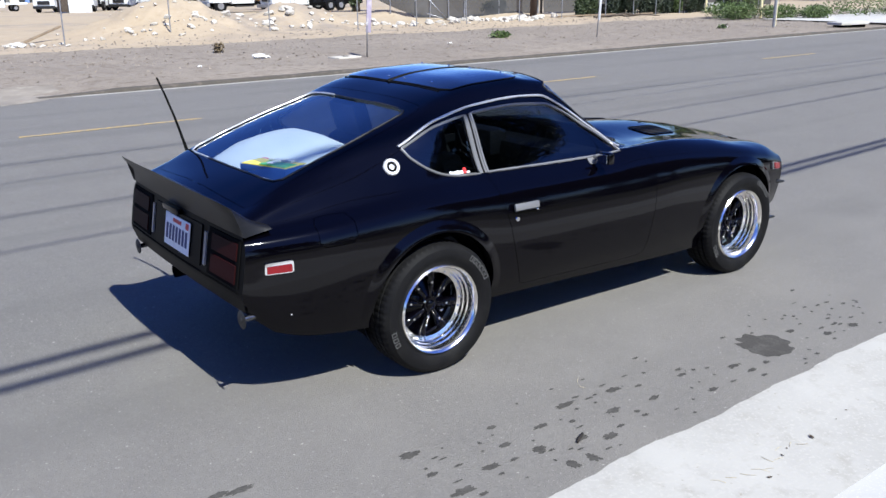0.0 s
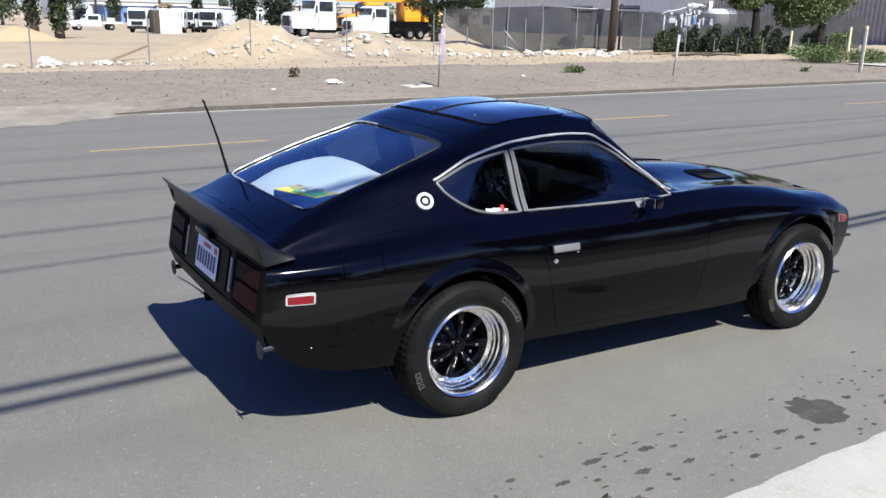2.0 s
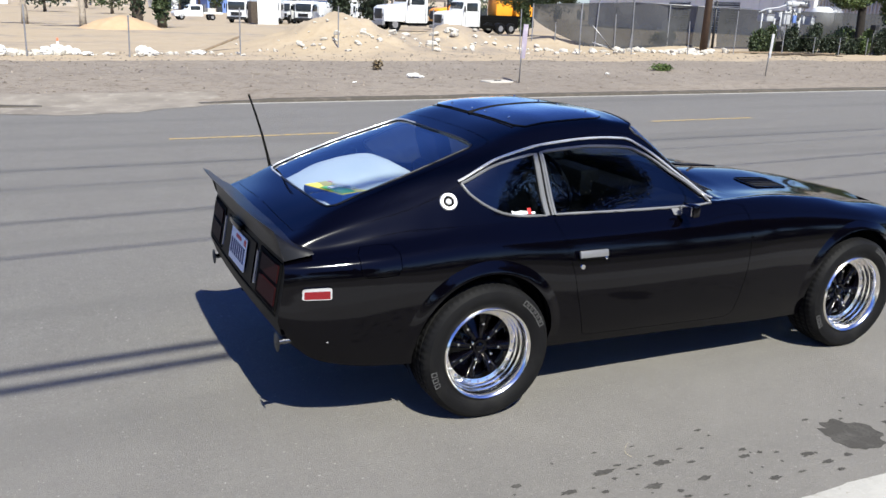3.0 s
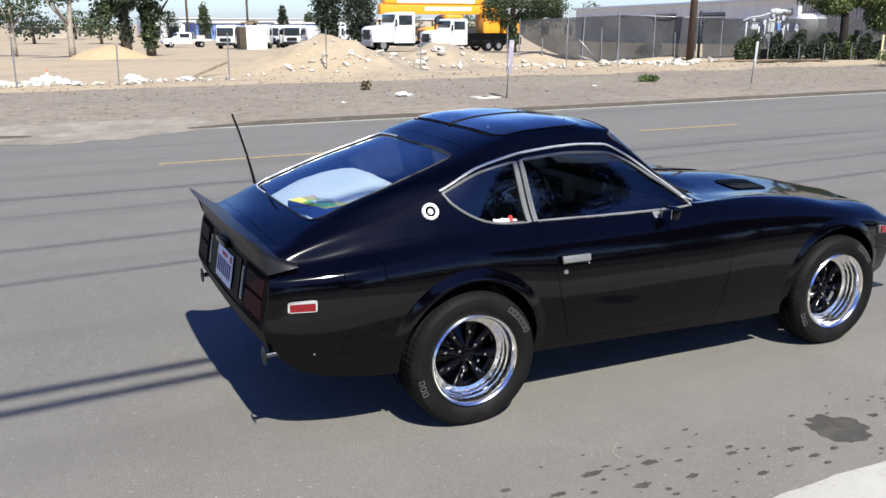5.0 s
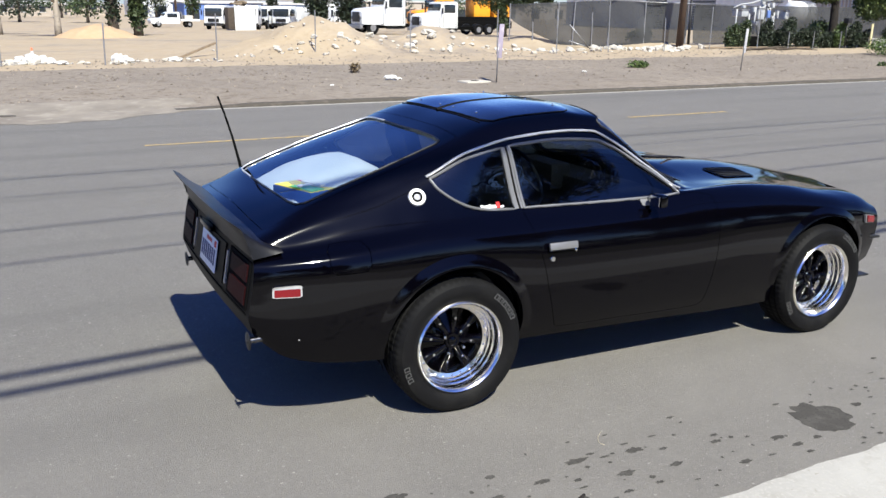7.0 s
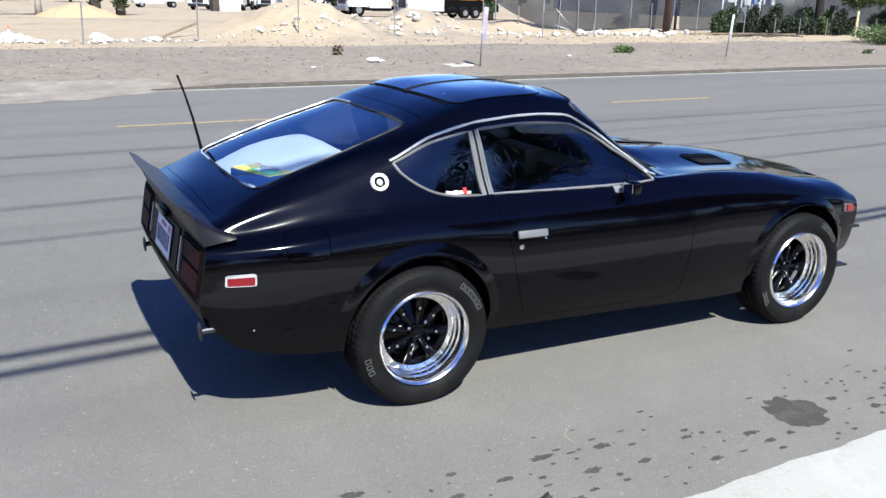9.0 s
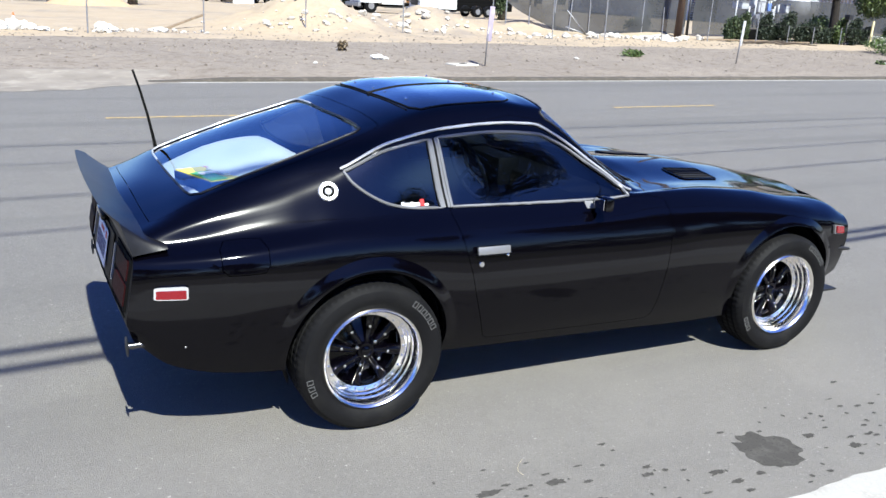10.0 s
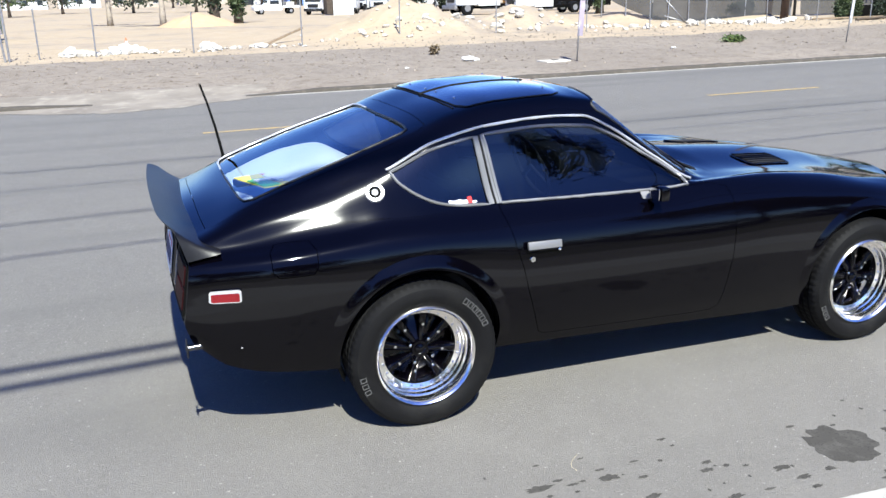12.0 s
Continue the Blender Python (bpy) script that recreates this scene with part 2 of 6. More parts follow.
xs = np.concatenate([[-2000, -500, -120, -60, -30], np.linspace(-16, 44, 260), np.linspace(46, 140, 40), [220, 600, 2000]])
verge = sheet("ground_verge", xs, np.concatenate([[FAR_KERB + 0.28, FAR_KERB + 0.6], np.linspace(FAR_KERB + 1, LOT, 60)]), lot_height, DIRT, "dry grey-brown dirt verge with stones and litter")
lot = sheet("ground_lot", xs, np.concatenate([np.linspace(LOT, 34, 75), np.linspace(34.4, 60, 40), np.linspace(62, 150, 30), [220, 500, 1500, 4000]]), lot_height, SAND, "open sandy lot with heaps of fill dirt")
road = sheet("road", [-2000, -60, -20, 0, 20, 60, 2000], [-1.89, 1, 4, 8, FAR_KERB - 0.16], lambda x, y: 0.0, ASPHALT, "worn grey asphalt road with faint patches", "road")
far_gutter = sheet("gutter_far", [-2000, -20, 0, 20, 60, 2000], [FAR_KERB - 0.16, FAR_KERB], lambda x, y: 0.002, GUTTER, "thin pale gutter line along the far kerb", "gutter")


def bar_along(name, x0, x1, profile, mat, label, category, n=200, wobble=0.0):
    """A long low bar of a given (y, z) profile along the road, with an uneven edge."""
    rows = [[(x, y + wobble * rough(x, y, 0.5, 2), z * (1 + 6 * wobble * rough(x, y, 0.8, 4)) * min(1, .15 + (x - x0) / 1.5, .15 + (x1 - x) / 1.5)) for y, z in profile] for x in np.linspace(x0, x1, n)]
    bm = bmesh.new()
    grid_mesh(bm, rows)
    return tagged(part(name, bm, mat, None, "", True, 45), label, category, kind="structure")


berm = [(FAR_KERB - .01, -.01), (FAR_KERB, .035), (FAR_KERB + .02, .06), (FAR_KERB + .07, .07), (FAR_KERB + .14, .068), (FAR_KERB + .21, .045), (FAR_KERB + .36, -.02)]
bar_along("kerb_far", 0.9, 29.5, berm, BERM, "low crumbling dark asphalt kerb", "kerb", 300, 0.03)
bar_along("kerb_far_2", -30.0, -1.6, berm, BERM, "low crumbling dark asphalt kerb", "kerb", 120, 0.03)
bar_along("kerb_far_3", 44.2, 90.0, berm, CONCRETE, "pale concrete kerb", "kerb", 20, 0.0)
SPILL = material("pale_dirt_film", (0.215, 0.19, 0.158), 0.95, spots=((0.9, 6, (0.155, 0.135, 0.112), 0.42, 0.62), (3, 5, (0.27, 0.245, 0.205), 0.52, 0.7)), bump=0.5, bump_scale=14)
rows = []
for u in np.linspace(0, 1, 70):
    x = -3.6 + 5.0 * u
    lo = FAR_KERB - .10 - 1.0 * math.sin(math.pi * u) ** 1.5 + .12 * rough(x, 0, .5) + .05 * rough(x, 3, .15)
    rows.append([(x, lo + (FAR_KERB + 1.3 - lo) * v, .004 + .075 * max(0, v - .45) / .55) for v in np.linspace(0, 1, 10)])
bm = bmesh.new()
grid_mesh(bm, rows)
tagged(part("driveway_far", bm, SPILL, None, "", True), "worn driveway mouth covered with pale spilled dirt", "driveway", kind="structure")
side_drive = sheet("driveway_right", np.linspace(30.0, 44.0, 8), np.linspace(FAR_KERB - 0.02, 17.5, 12), lambda x, y: 0.11 if y > FAR_KERB + .3 else .01, CONCRETE, "pale concrete driveway", "driveway")
gutter = sheet("gutter_near", np.concatenate([[-2000, -20], np.linspace(-5, 9, 420), [20, 2000]]), [-2.45, -2.2, -2.0, -1.90, -1.82], lambda x, y: 0.004 - 0.03 * max(0, min(1, (-1.90 - y) / 0.5)), GUTTER_NEAR, "pale worn concrete gutter along the kerb", "gutter")
for v in gutter.data.vertices:
    if v.co.y > -1.83:
        v.co.y += .020 * rough(v.co.x, 0, .45) + .012 * rough(v.co.x, 2, .13) + .006 * rough(v.co.x, 5, .05)
KERB = material("pale_kerb_concrete", (0.42, 0.415, 0.395), 0.8, spots=((3, 6, (0.40, 0.39, 0.365), 0.45, 0.7), (90, 3, (0.52, 0.51, 0.49), 0.55, 0.75)), bump=0.1, bump_scale=45)
bm = bmesh.new()
grid_mesh(bm, [[(x, y, z) for x in (-2000, -30, 0, 30, 2000)] for y, z in ((-2.42, -.026), (-2.46, -.022), (-2.54, -.008), (-2.64, .012), (-2.72, .026), (-2.78, .030), (-2.80, .024), (-2.82, .030))])
tagged(part("kerb_near", bm, KERB, None, "", True, 50), "pale low rolled concrete kerb beside the pavement", "kerb", kind="structure")
# Unseen ground behind the viewer, coloured dark to dim the car's reflections.
pavement = sheet("pavement", [-2000, -30, 0, 30, 2000], [-4.6, -2.82], lambda x, y: 0.030, PAVING, "unseen grey concrete pavement behind the kerb, toned dark for reflections", "pavement")
plain = sheet("ground_near", [-3000, 3000], [-3000, -4.6], lambda x, y: 0.026, EARTH, "unseen plain earth behind the pavement, toned dark for reflections")

# centre line
for x0, x1 in ((-.17, 2.15), (7.68, 9.9), (15.3, 17.4), (23.0, 25.2), (-8.0, -5.8)):
    bm = bmesh.new()
    ys = (7.60, 7.70)
    rows = [[(x, y + 0.006 * rough(x, y, 0.1), 0.004) for x in np.linspace(x0, x1, 30)] for y in ys]
    grid_mesh(bm, rows)
    tagged(part("centre_line", bm, YELLOW), "worn yellow centre line dash on asphalt", "road marking", "yellow dashes", "structure")


def blot(x, y, rx, ry, seed, rag=0.35):
    bm = bmesh.new()
    h = 0.0012 + 0.00001 * (seed % 97)
    mid = bm.verts.new((x, y, h))
    ring = []
    for a in np.linspace(0, 2 * math.pi, 40, endpoint=False):
        r = 1 + rag * noise.noise(Vector((2.2 * math.cos(a), 2.2 * math.sin(a), seed))) + rag * 0.5 * noise.noise(Vector((6 * math.cos(a), 6 * math.sin(a), seed)))
        ring.append(bm.verts.new((x + rx * r * math.cos(a), y + ry * r * math.sin(a), h)))
    for i in range(40):
        bm.faces.new((mid, ring[i], ring[(i + 1) % 40]))
    return tagged(part("oil_stain", bm, OIL), "dark oil stain soaked into the asphalt", "stain", "oil drips by the kerb", "structure")


blot(1.45, -1.53, .135, .135, 3, 0.38)
for i, (x, y, rx, ry) in enumerate(((.485, -1.396, .04, .018), (.214, -1.366, .05, .016), (.003, -1.438, .035, .014), (-.164, -1.32, .022, .012), (.17, -1.668, .035, .02), (-.123, -1.566, .03, .02), (-.554, -1.289, .045, .022),
                                    (-.003, -1.74, .022, .03), (-.097, -1.727, .022, .03), (-.367, -1.547, .03, .016), (-.564, -1.453, .025, .012), (-.54, -1.612, .05, .02), (-1.18, -1.106, .05, .018), (-1.26, -1.089, .04, .018), (1.834, -1.643, .03, .018), (2.044, -1.665, .035, .02), (.34, -1.53, .04, .018), (.57, -1.56, .03, .014), (.85, -1.49, .028, .012), (.84, -1.67, .03, .014), (1.12, -1.58, .035, .014), (1.15, -1.66, .03, .014), (.07, -1.61, .03, .016), (-.21, -1.46, .028, .014), (1.71, -1.51, .028, .014), (-.35, -1.55, .03, .016))):
    blot(x, y, rx, ry, 10 + i, 0.6)
rng = random.Random(4)
for i in range(120):
    x = rng.uniform(-.6, 2.4)
    y = -1.53 + rng.gauss(0, .15) - 0.04 * (x < .3)
    if y > -1.78:
        blot(x, y, rng.uniform(.005, .022), rng.uniform(.004, .010), 40 + i, 0.7)

# ---- the car's skin: one smooth surface S(x, s), s from the sill (0) over belt (4) and drip rail (5) to the centre line (7) ----
def spline(*pairs):
    """A smooth curve through (x, value) pairs that does not overshoot."""
    xk, vk = np.array(pairs, float).T
    h, d = np.diff(xk), np.diff(vk) / np.diff(xk)
    m = np.r_[d[0], np.where(d[:-1] * d[1:] > 0, 2 * d[:-1] * d[1:] / np.where(d[:-1] * d[1:] > 0, d[:-1] + d[1:], 1), 0), d[-1]]

    def value(x):
        i = int(min(max(np.searchsorted(xk, x) - 1, 0), len(h) - 1))
        t = (x - xk[i]) / h[i]
        return ((1 + 2 * t) * (1 - t) ** 2 * vk[i] + t * (1 - t) ** 2 * h[i] * m[i] + t * t * (3 - 2 * t) * vk[i + 1] + t * t * (t - 1) * h[i] * m[i + 1])
    return value


REAR, NOSE = -0.89, 2.81
LINES = [  # height and half-width of the eight lengthwise lines
    (spline((-.93, .535), (-.86, .43), (-.78, .365), (-.6, .315), (-.3, .285), (.4, .262), (1.2, .235), (1.8, .215), (2.4, .25), (2.81, .36)),
     spline((-.93, .665), (-.8, .70), (-.45, .735), (.4, .735), (1.6, .74), (2.3, .75), (2.6, .735), (2.81, .70))),
    (spline((-.93, .58), (-.82, .475), (-.6, .43), (0, .40), (1.2, .37), (1.8, .36), (2.4, .38), (2.81, .45)),
     spline((-.93, .685), (-.8, .72), (-.45, .765), (.4, .77), (1.2, .775), (1.6, .78), (2.3, .79), (2.6, .765), (2.81, .725))),
    (spline((-.93, .63), (-.5, .62), (0, .62), (1.2, .60), (1.8, .60), (2.4, .60), (2.81, .57)),
     spline((-.93, .69), (-.8, .725), (-.45, .782), (0, .795), (.5, .785), (1.2, .79), (1.7, .80), (2.3, .80), (2.6, .775), (2.81, .74))),
    (spline((-.93, .75), (-.5, .775), (0, .795), (.5, .785), (1.2, .78), (1.7, .785), (2.1, .77), (2.4, .74), (2.6, .70), (2.81, .65)),
     spline((-.93, .68), (-.8, .712), (-.45, .765), (0, .775), (.5, .752), (1.2, .755), (1.7, .765), (2.3, .765), (2.6, .75), (2.81, .72))),
    (spline((-.93, .80), (-.7, .812), (-.45, .836), (-.25, .856), (-.1, .876), (.37, .882), (.8, .873), (1.2, .868), (1.45, .875), (1.7, .872), (2.1, .837), (2.4, .788), (2.6, .76), (2.72, .735), (2.81, .69)),
     spline((-.93, .64), (-.7, .658), (-.45, .684), (-.25, .697), (0, .698), (.37, .668), (.8, .668), (1.2, .675), (1.45, .68), (1.7, .675), (2.1, .665), (2.4, .65), (2.6, .64), (2.81, .635))),
    (spline((-.93, .815), (-.635, .90), (-.3, .985), (-.07, 1.055), (.13, 1.145), (.4, 1.195), (.62, 1.205), (.84, 1.195), (.95, 1.15), (1.2, .985), (1.38, .878), (1.5, .872), (1.7, .87), (2.1, .84), (2.4, .79), (2.6, .76), (2.72, .735), (2.81, .69)),
     spline((-.93, .605), (-.635, .61), (-.3, .605), (-.07, .602), (.13, .596), (.4, .575), (.84, .535), (1.0, .548), (1.2, .585), (1.38, .625), (1.5, .61), (1.7, .58), (2.1, .55), (2.4, .53), (2.6, .50), (2.81, .46))),
    (spline((-.93, .825), (-.78, .875), (-.635, .945), (-.3, 1.065), (.045, 1.174), (.25, 1.245), (.45, 1.282), (.7, 1.290), (.84, 1.272), (.93, 1.256), (1.0, 1.210), (1.2, 1.05), (1.38, .92), (1.48, .875), (1.7, .866), (2.1, .845), (2.4, .795), (2.6, .74), (2.81, .675)),
     spline((-.93, .50), (-.635, .52), (-.3, .515), (.045, .485), (.4, .475), (.84, .465), (1.0, .475), (1.2, .505), (1.38, .535), (1.7, .42), (2.81, .34))),
    (spline((-.93, .845), (-.78, .90), (-.635, .958), (-.3, 1.085), (.045, 1.194), (.25, 1.262), (.45, 1.300), (.65, 1.309), (.84, 1.300), (.95, 1.290), (1.04, 1.252), (1.2, 1.145), (1.38, 1.02), (1.5, .925), (1.56, .882), (1.7, .898), (2.1, .88), (2.4, .835), (2.6, .78), (2.81, .71)),
     spline((-.93, 0), (2.81, 0))),
]


@functools.lru_cache(maxsize=None)
def section(x):
    p = [(w(x), z(x)) for z, w in LINES]
    p = np.array([(2 * p[0][0] - p[1][0], 2 * p[0][1] - p[1][1])] + p + [(-p[6][0], p[6][1])])
    d = np.maximum(np.linalg.norm(np.diff(p, axis=0), axis=1), 1e-6)[:, None]
    tangents = p[2:] - p[:-2]
    return p, tangents / np.linalg.norm(tangents, axis=1)[:, None], d


def tail_lean(z):
    """How far the tail face leans back, below its upper edge."""
    return 0.18 * (z - 0.72) if z > 0.55 else -0.0306 + 0.3 * (0.55 - z)


def skin(x, s, side=-1, lift=0.0):
    """The point of the skin at station x and line s, on the right (-1) or left side; lift: metres outwards."""
    def at(x, s):
        (p, way, far), i = section(round(float(x), 5)), min(int(s), 6)
        t, span = s - i, far[i + 1]
        y, z = (1 + 2 * t) * (1 - t) ** 2 * p[i + 1] + t * (1 - t) ** 2 * span * way[i] + t * t * (3 - 2 * t) * p[i + 2] + t * t * (t - 1) * span * way[i + 1]
        w = min(1.0, max(0.0, (-0.45 - x) / 0.48))
        bow = -0.015 * w * w * (1 - (y / 0.68) ** 2)
        w = min(1.0, max(0.0, (-0.72 - x) / 0.17))
        bow += w * w * tail_lean(min(z, 0.80))
        w = min(1.0, max(0.0, (x - 2.1) / 0.71))
        bow += 0.21 * w * w * (1 - min(1, abs(y) / 0.6) ** 2)
        return Vector((x + bow, y, z))
    q = at(x, s)
    if lift:
        e = 0.004
        u, v = at(min(x + e, NOSE), s) - at(max(x - e, REAR), s), at(x, min(7, s + e)) - at(x, max(0, s - e))
        n = v.cross(u)
        if n.length > 1e-12:
            q += lift * n.normalized()
    return Vector((q.x, side * q.y, q.z))


def line_at(x, z, top=5.0):
    """The line s at which the skin has the height z."""
    lo, hi = 0.0, top
    for _ in range(26):
        mid = (lo + hi) / 2
        lo, hi = (mid, hi) if skin(x, mid).z < z else (lo, mid)
    return (lo + hi) / 2


def inside(p, poly):
    hit, n = False, len(poly)
    for i in range(n):
        (x0, y0), (x1, y1) = poly[i], poly[i - 1]
        if (y0 > p[1]) != (y1 > p[1]) and p[0] < (x1 - x0) * (p[1] - y0) / (y1 - y0) + x0:
            hit = not hit
    return hit


def grown(poly, far):
    """A polygon of the (x, s) plane moved outwards by about far metres."""
    n, out = len(poly), []
    area = sum(poly[i - 1][0] * poly[i][1] - poly[i][0] * poly[i - 1][1] for i in range(n))
    sign = 1 if area > 0 else -1
    for i in range(n):
        a, b, c = (Vector((p[0], p[1] * 0.16)) for p in (poly[i - 1], poly[i], poly[(i + 1) % n]))
        e, f = (b - a).normalized(), (c - b).normalized()
        m = Vector((e.y + f.y, -e.x - f.x)) * sign
        m = m.normalized() * min(2.0, 1 / max(0.4, m.normalized().dot(Vector((e.y, -e.x)) * sign)))
        q = b + far * m
        out.append((q.x, q.y / 0.16))
    return out


def cut(bm, poly):
    """Cuts the flat (x, s) sheet along the sides of a polygon."""
    n = len(poly)
    lo = [min(p[k] for p in poly) for k in (0, 1)]
    hi = [max(p[k] for p in poly) for k in (0, 1)]
    for i in range(n):
        (x0, s0), (x1, s1) = poly[i - 1], poly[i]
        d = Vector((x1 - x0, s1 - s0, 0))
        if d.length < 1e-7:
            continue
        a, b = (min(x0, x1) - 0.03, min(s0, s1) - 0.15), (max(x0, x1) + 0.03, max(s0, s1) + 0.15)
        faces = [f for f in bm.faces if any(a[0] <= v.co.x <= b[0] for v in f.verts) and any(a[1] <= v.co.y <= b[1] for v in f.verts)]
        geom = list({v for f in faces for v in f.verts}) + list({e for f in faces for e in f.edges}) + faces
        bmesh.ops.bisect_plane(bm, geom=geom, plane_co=(x0, s0, 0), plane_no=(d.y, -d.x, 0), dist=1e-7)


def on_side(points):
    """(x, z) points of the side as (x, s)."""
    return [(x, line_at(x, z)) for x, z in points]


def soft_path(points, n=6):
    """Points rounded off with a Catmull-Rom curve."""
    p = [Vector(q) for q in points]
    p = [2 * p[0] - p[1]] + p + [2 * p[-1] - p[-2]]
    out = []
    for i in range(len(p) - 3):
        for t in np.linspace(0, 1, n, endpoint=False):
            a, b, c, d = p[i:i + 4]
            out.append(0.5 * (2 * b + (c - a) * t + (2 * a - 5 * b + 4 * c - d) * t * t + (3 * b - a - 3 * c + d) * t ** 3))
    return out + [p[-2]]


ARCH_R, AXLE_Z, WHEELBASE = 0.345, 0.31, 2.305
HUB_Y = 0.81


def arch_outline(xc, radius=ARCH_R, rise=0.025):
    pts = []
    for a in np.linspace(-0.35, math.pi + 0.35, 40):
        x, z = xc + radius * math.cos(a), AXLE_Z + rise + radius * math.sin(a)
        pts.append((x, line_at(x, z, 4.5)) if z > skin(x, 0).z else (x, -0.2))
    return pts


DOOR = [(.385, 3.965)] + on_side([(.40, .80), (.43, .69), (.475, .52), (.51, .40), (.535, .315), (.56, .30), (.9, .29), (1.3, .278), (1.425, .279), (1.46, .298), (1.483, .41), (1.502, .55), (1.515, .72), (1.512, .80), (1.50, .855)]) + [(1.42, 3.955), (1.25, 3.9655), (.9, 3.965), (.6, 3.965)]
LID = on_side([(-.582, .735), (-.56, .713), (-.50, .713), (-.43, .715), (-.412, .74), (-.412, .80), (-.43, .826), (-.50, .826), (-.56, .82), (-.582, .798)])
QUARTER = [(-.068, 4.93)] + [tuple(p) for p in soft_path([(-.062, 4.86), (-.035, 4.62), (.025, 4.34), (.105, 4.14), (.21, 4.04), (.345, 4.0)], 4)] + [(.302, 4.905), (.2, 4.915), (.05, 4.925)]
SIDE = [(.395, 4.0), (.7, 3.99), (1.0, 3.99), (1.25, 4.0), (1.315, 4.04), (1.31, 4.84), (1.2, 4.90), (1.0, 4.90), (.88, 4.895), (.84, 4.885), (.6, 4.90), (.345, 4.905)]
HATCH_GLASS = [(-.650, 7.02), (-.648, 6.6), (-.643, 6.25), (-.632, 6.11), (-.60, 6.05), (-.3, 6.03), (.035, 6.04), (.062, 6.08), (.066, 6.2), (.062, 6.6), (.058, 7.02)]
SCREEN = [(.965, 7.02), (.96, 6.6), (.935, 6.1), (.905, 5.65), (.925, 5.45), (1.1, 5.4), (1.33, 5.4), (1.365, 5.5), (1.38, 5.8), (1.42, 6.3), (1.47, 6.7), (1.485, 7.02)]
HOOD = [(1.60, 7.02), (1.60, 6.5), (1.585, 6.0), (1.585, 5.55), (1.62, 5.35), (1.9, 5.25), (2.4, 5.2), (2.755, 5.25), (2.78, 5.6), (2.785, 7.02)]
HATCH = [(-.80, 7.02), (-.80, 6.4), (-.795, 6.0), (-.76, 5.82), (-.5, 5.8), (-.05, 5.78), (.10, 5.82), (.128, 6.0), (.133, 6.4), (.135, 7.02)]
OPENINGS = {"quarter_window": QUARTER, "door_window": SIDE, "hatch_glass": HATCH_GLASS, "windscreen": SCREEN, "arch": arch_outline(0.0), "arch_front": arch_outline(WHEELBASE)}
PANELS = {"door": DOOR, "fuel_lid": LID, "hood": HOOD, "hatch": HATCH}
GAP = 0.0028


def skin_sheet():
    bm = bmesh.new()
    xs = np.linspace(REAR, NOSE, 150)
    ss = np.concatenate([np.linspace(0, 3.6, 24), np.linspace(3.6, 4, 8)[1:], np.linspace(4, 5, 9)[1:], np.linspace(5, 7, 22)[1:]])
    grid_mesh(bm, [[(x, s, 0) for x in xs] for s in ss])
    return bm


def finish(bm, side, depth=0.014, lift=0.0):
    """Bends the flat (x, s) sheet onto the car and turns its rim inwards."""
    rim = [e for e in bm.edges if depth and e.is_boundary and not all(abs(v.co.y - 7) < 1e-5 for v in e.verts)]
    made = bmesh.ops.extrude_edge_only(bm, edges=rim)["geom"] if rim else []
    inner = {v for v in made if isinstance(v, bmesh.types.BMVert)}
    for v in list(bm.verts):
        v.co = skin(min(max(v.co.x, REAR), NOSE), min(max(v.co.y, 0), 7), side, lift - (depth if v in inner else 0))
    bmesh.ops.recalc_face_normals(bm, faces=bm.faces)
    return bm


def centroid(f):
    c = f.calc_center_median()
    return (c.x, c.y)


def skin_pieces():
    """The sheet cut into the body shell and its panels, as meshes still flat."""
    base = skin_sheet()
    for poly in OPENINGS.values():
        cut(base, poly)
    for poly in PANELS.values():
        cut(base, poly), cut(base, grown(poly, GAP))
    base.faces.index_update()
    pieces, tags = {}, {}
    for f in base.faces:
        c = centroid(f)
        found = [n for n, p in OPENINGS.items() if inside(c, p)]
        if found:
            tags[f.index] = found[0]
            continue
        tags[f.index] = "shell"
        for name, poly in PANELS.items():
            if inside(c, poly):
                tags[f.index] = name
            elif inside(c, grown(poly, GAP)):
                tags[f.index] = "none"
    for name in ["shell", *PANELS, *list(OPENINGS)[:4]]:
        bm = base.copy()
        bm.faces.index_update()
        bmesh.ops.delete(bm, geom=[f for f in bm.faces if tags[f.index] != name], context="FACES")
        pieces[name] = bm
    base.free()
    return pieces


car = thing("car", "glossy black two-door fastback sports car parked on the road", "car", (0, 0.05, 0))
PIECES = skin_pieces()
halves = {}
for side in (-1, 1):
    for name, flat in PIECES.items():
        if name == "fuel_lid" and side > 0:
            continue
        bm = finish(flat.copy(), side, *((0.0, -0.006) if name in OPENINGS else ()))
        me = bpy.data.meshes.new(name)
        bm.to_mesh(me)
        bm.free()
        halves[name, side] = me


def outward(ob):
    """Turns an open sheet's faces away from the middle of the car."""
    me = ob.data
    if sum((f.center - Vector((0.4, 0, 0.6))).dot(f.normal) * f.area for f in me.polygons) < 0:
        me.flip_normals()
    return ob


def joined(name, meshes, mat, parent, label="", weld=True):
    bm = bmesh.new()
    for me in meshes:
        bm.from_mesh(me)
    if weld:
        bmesh.ops.remove_doubles(bm, verts=[v for v in bm.verts if abs(v.co.y) < 1e-4], dist=2e-4)
    return outward(part(name, bm, mat, parent, label, True, 50))


body = joined("body", [halves["shell", -1], halves["shell", 1]], PAINT, car)
hood = joined("hood", [halves["hood", -1], halves["hood", 1]], PAINT, car)
doors = {side: joined("door", [halves["door", side]], PAINT, car, weld=False) for side in (-1, 1)}
hatch = joined("hatch", [halves["hatch", -1], halves["hatch", 1]], PAINT, car)
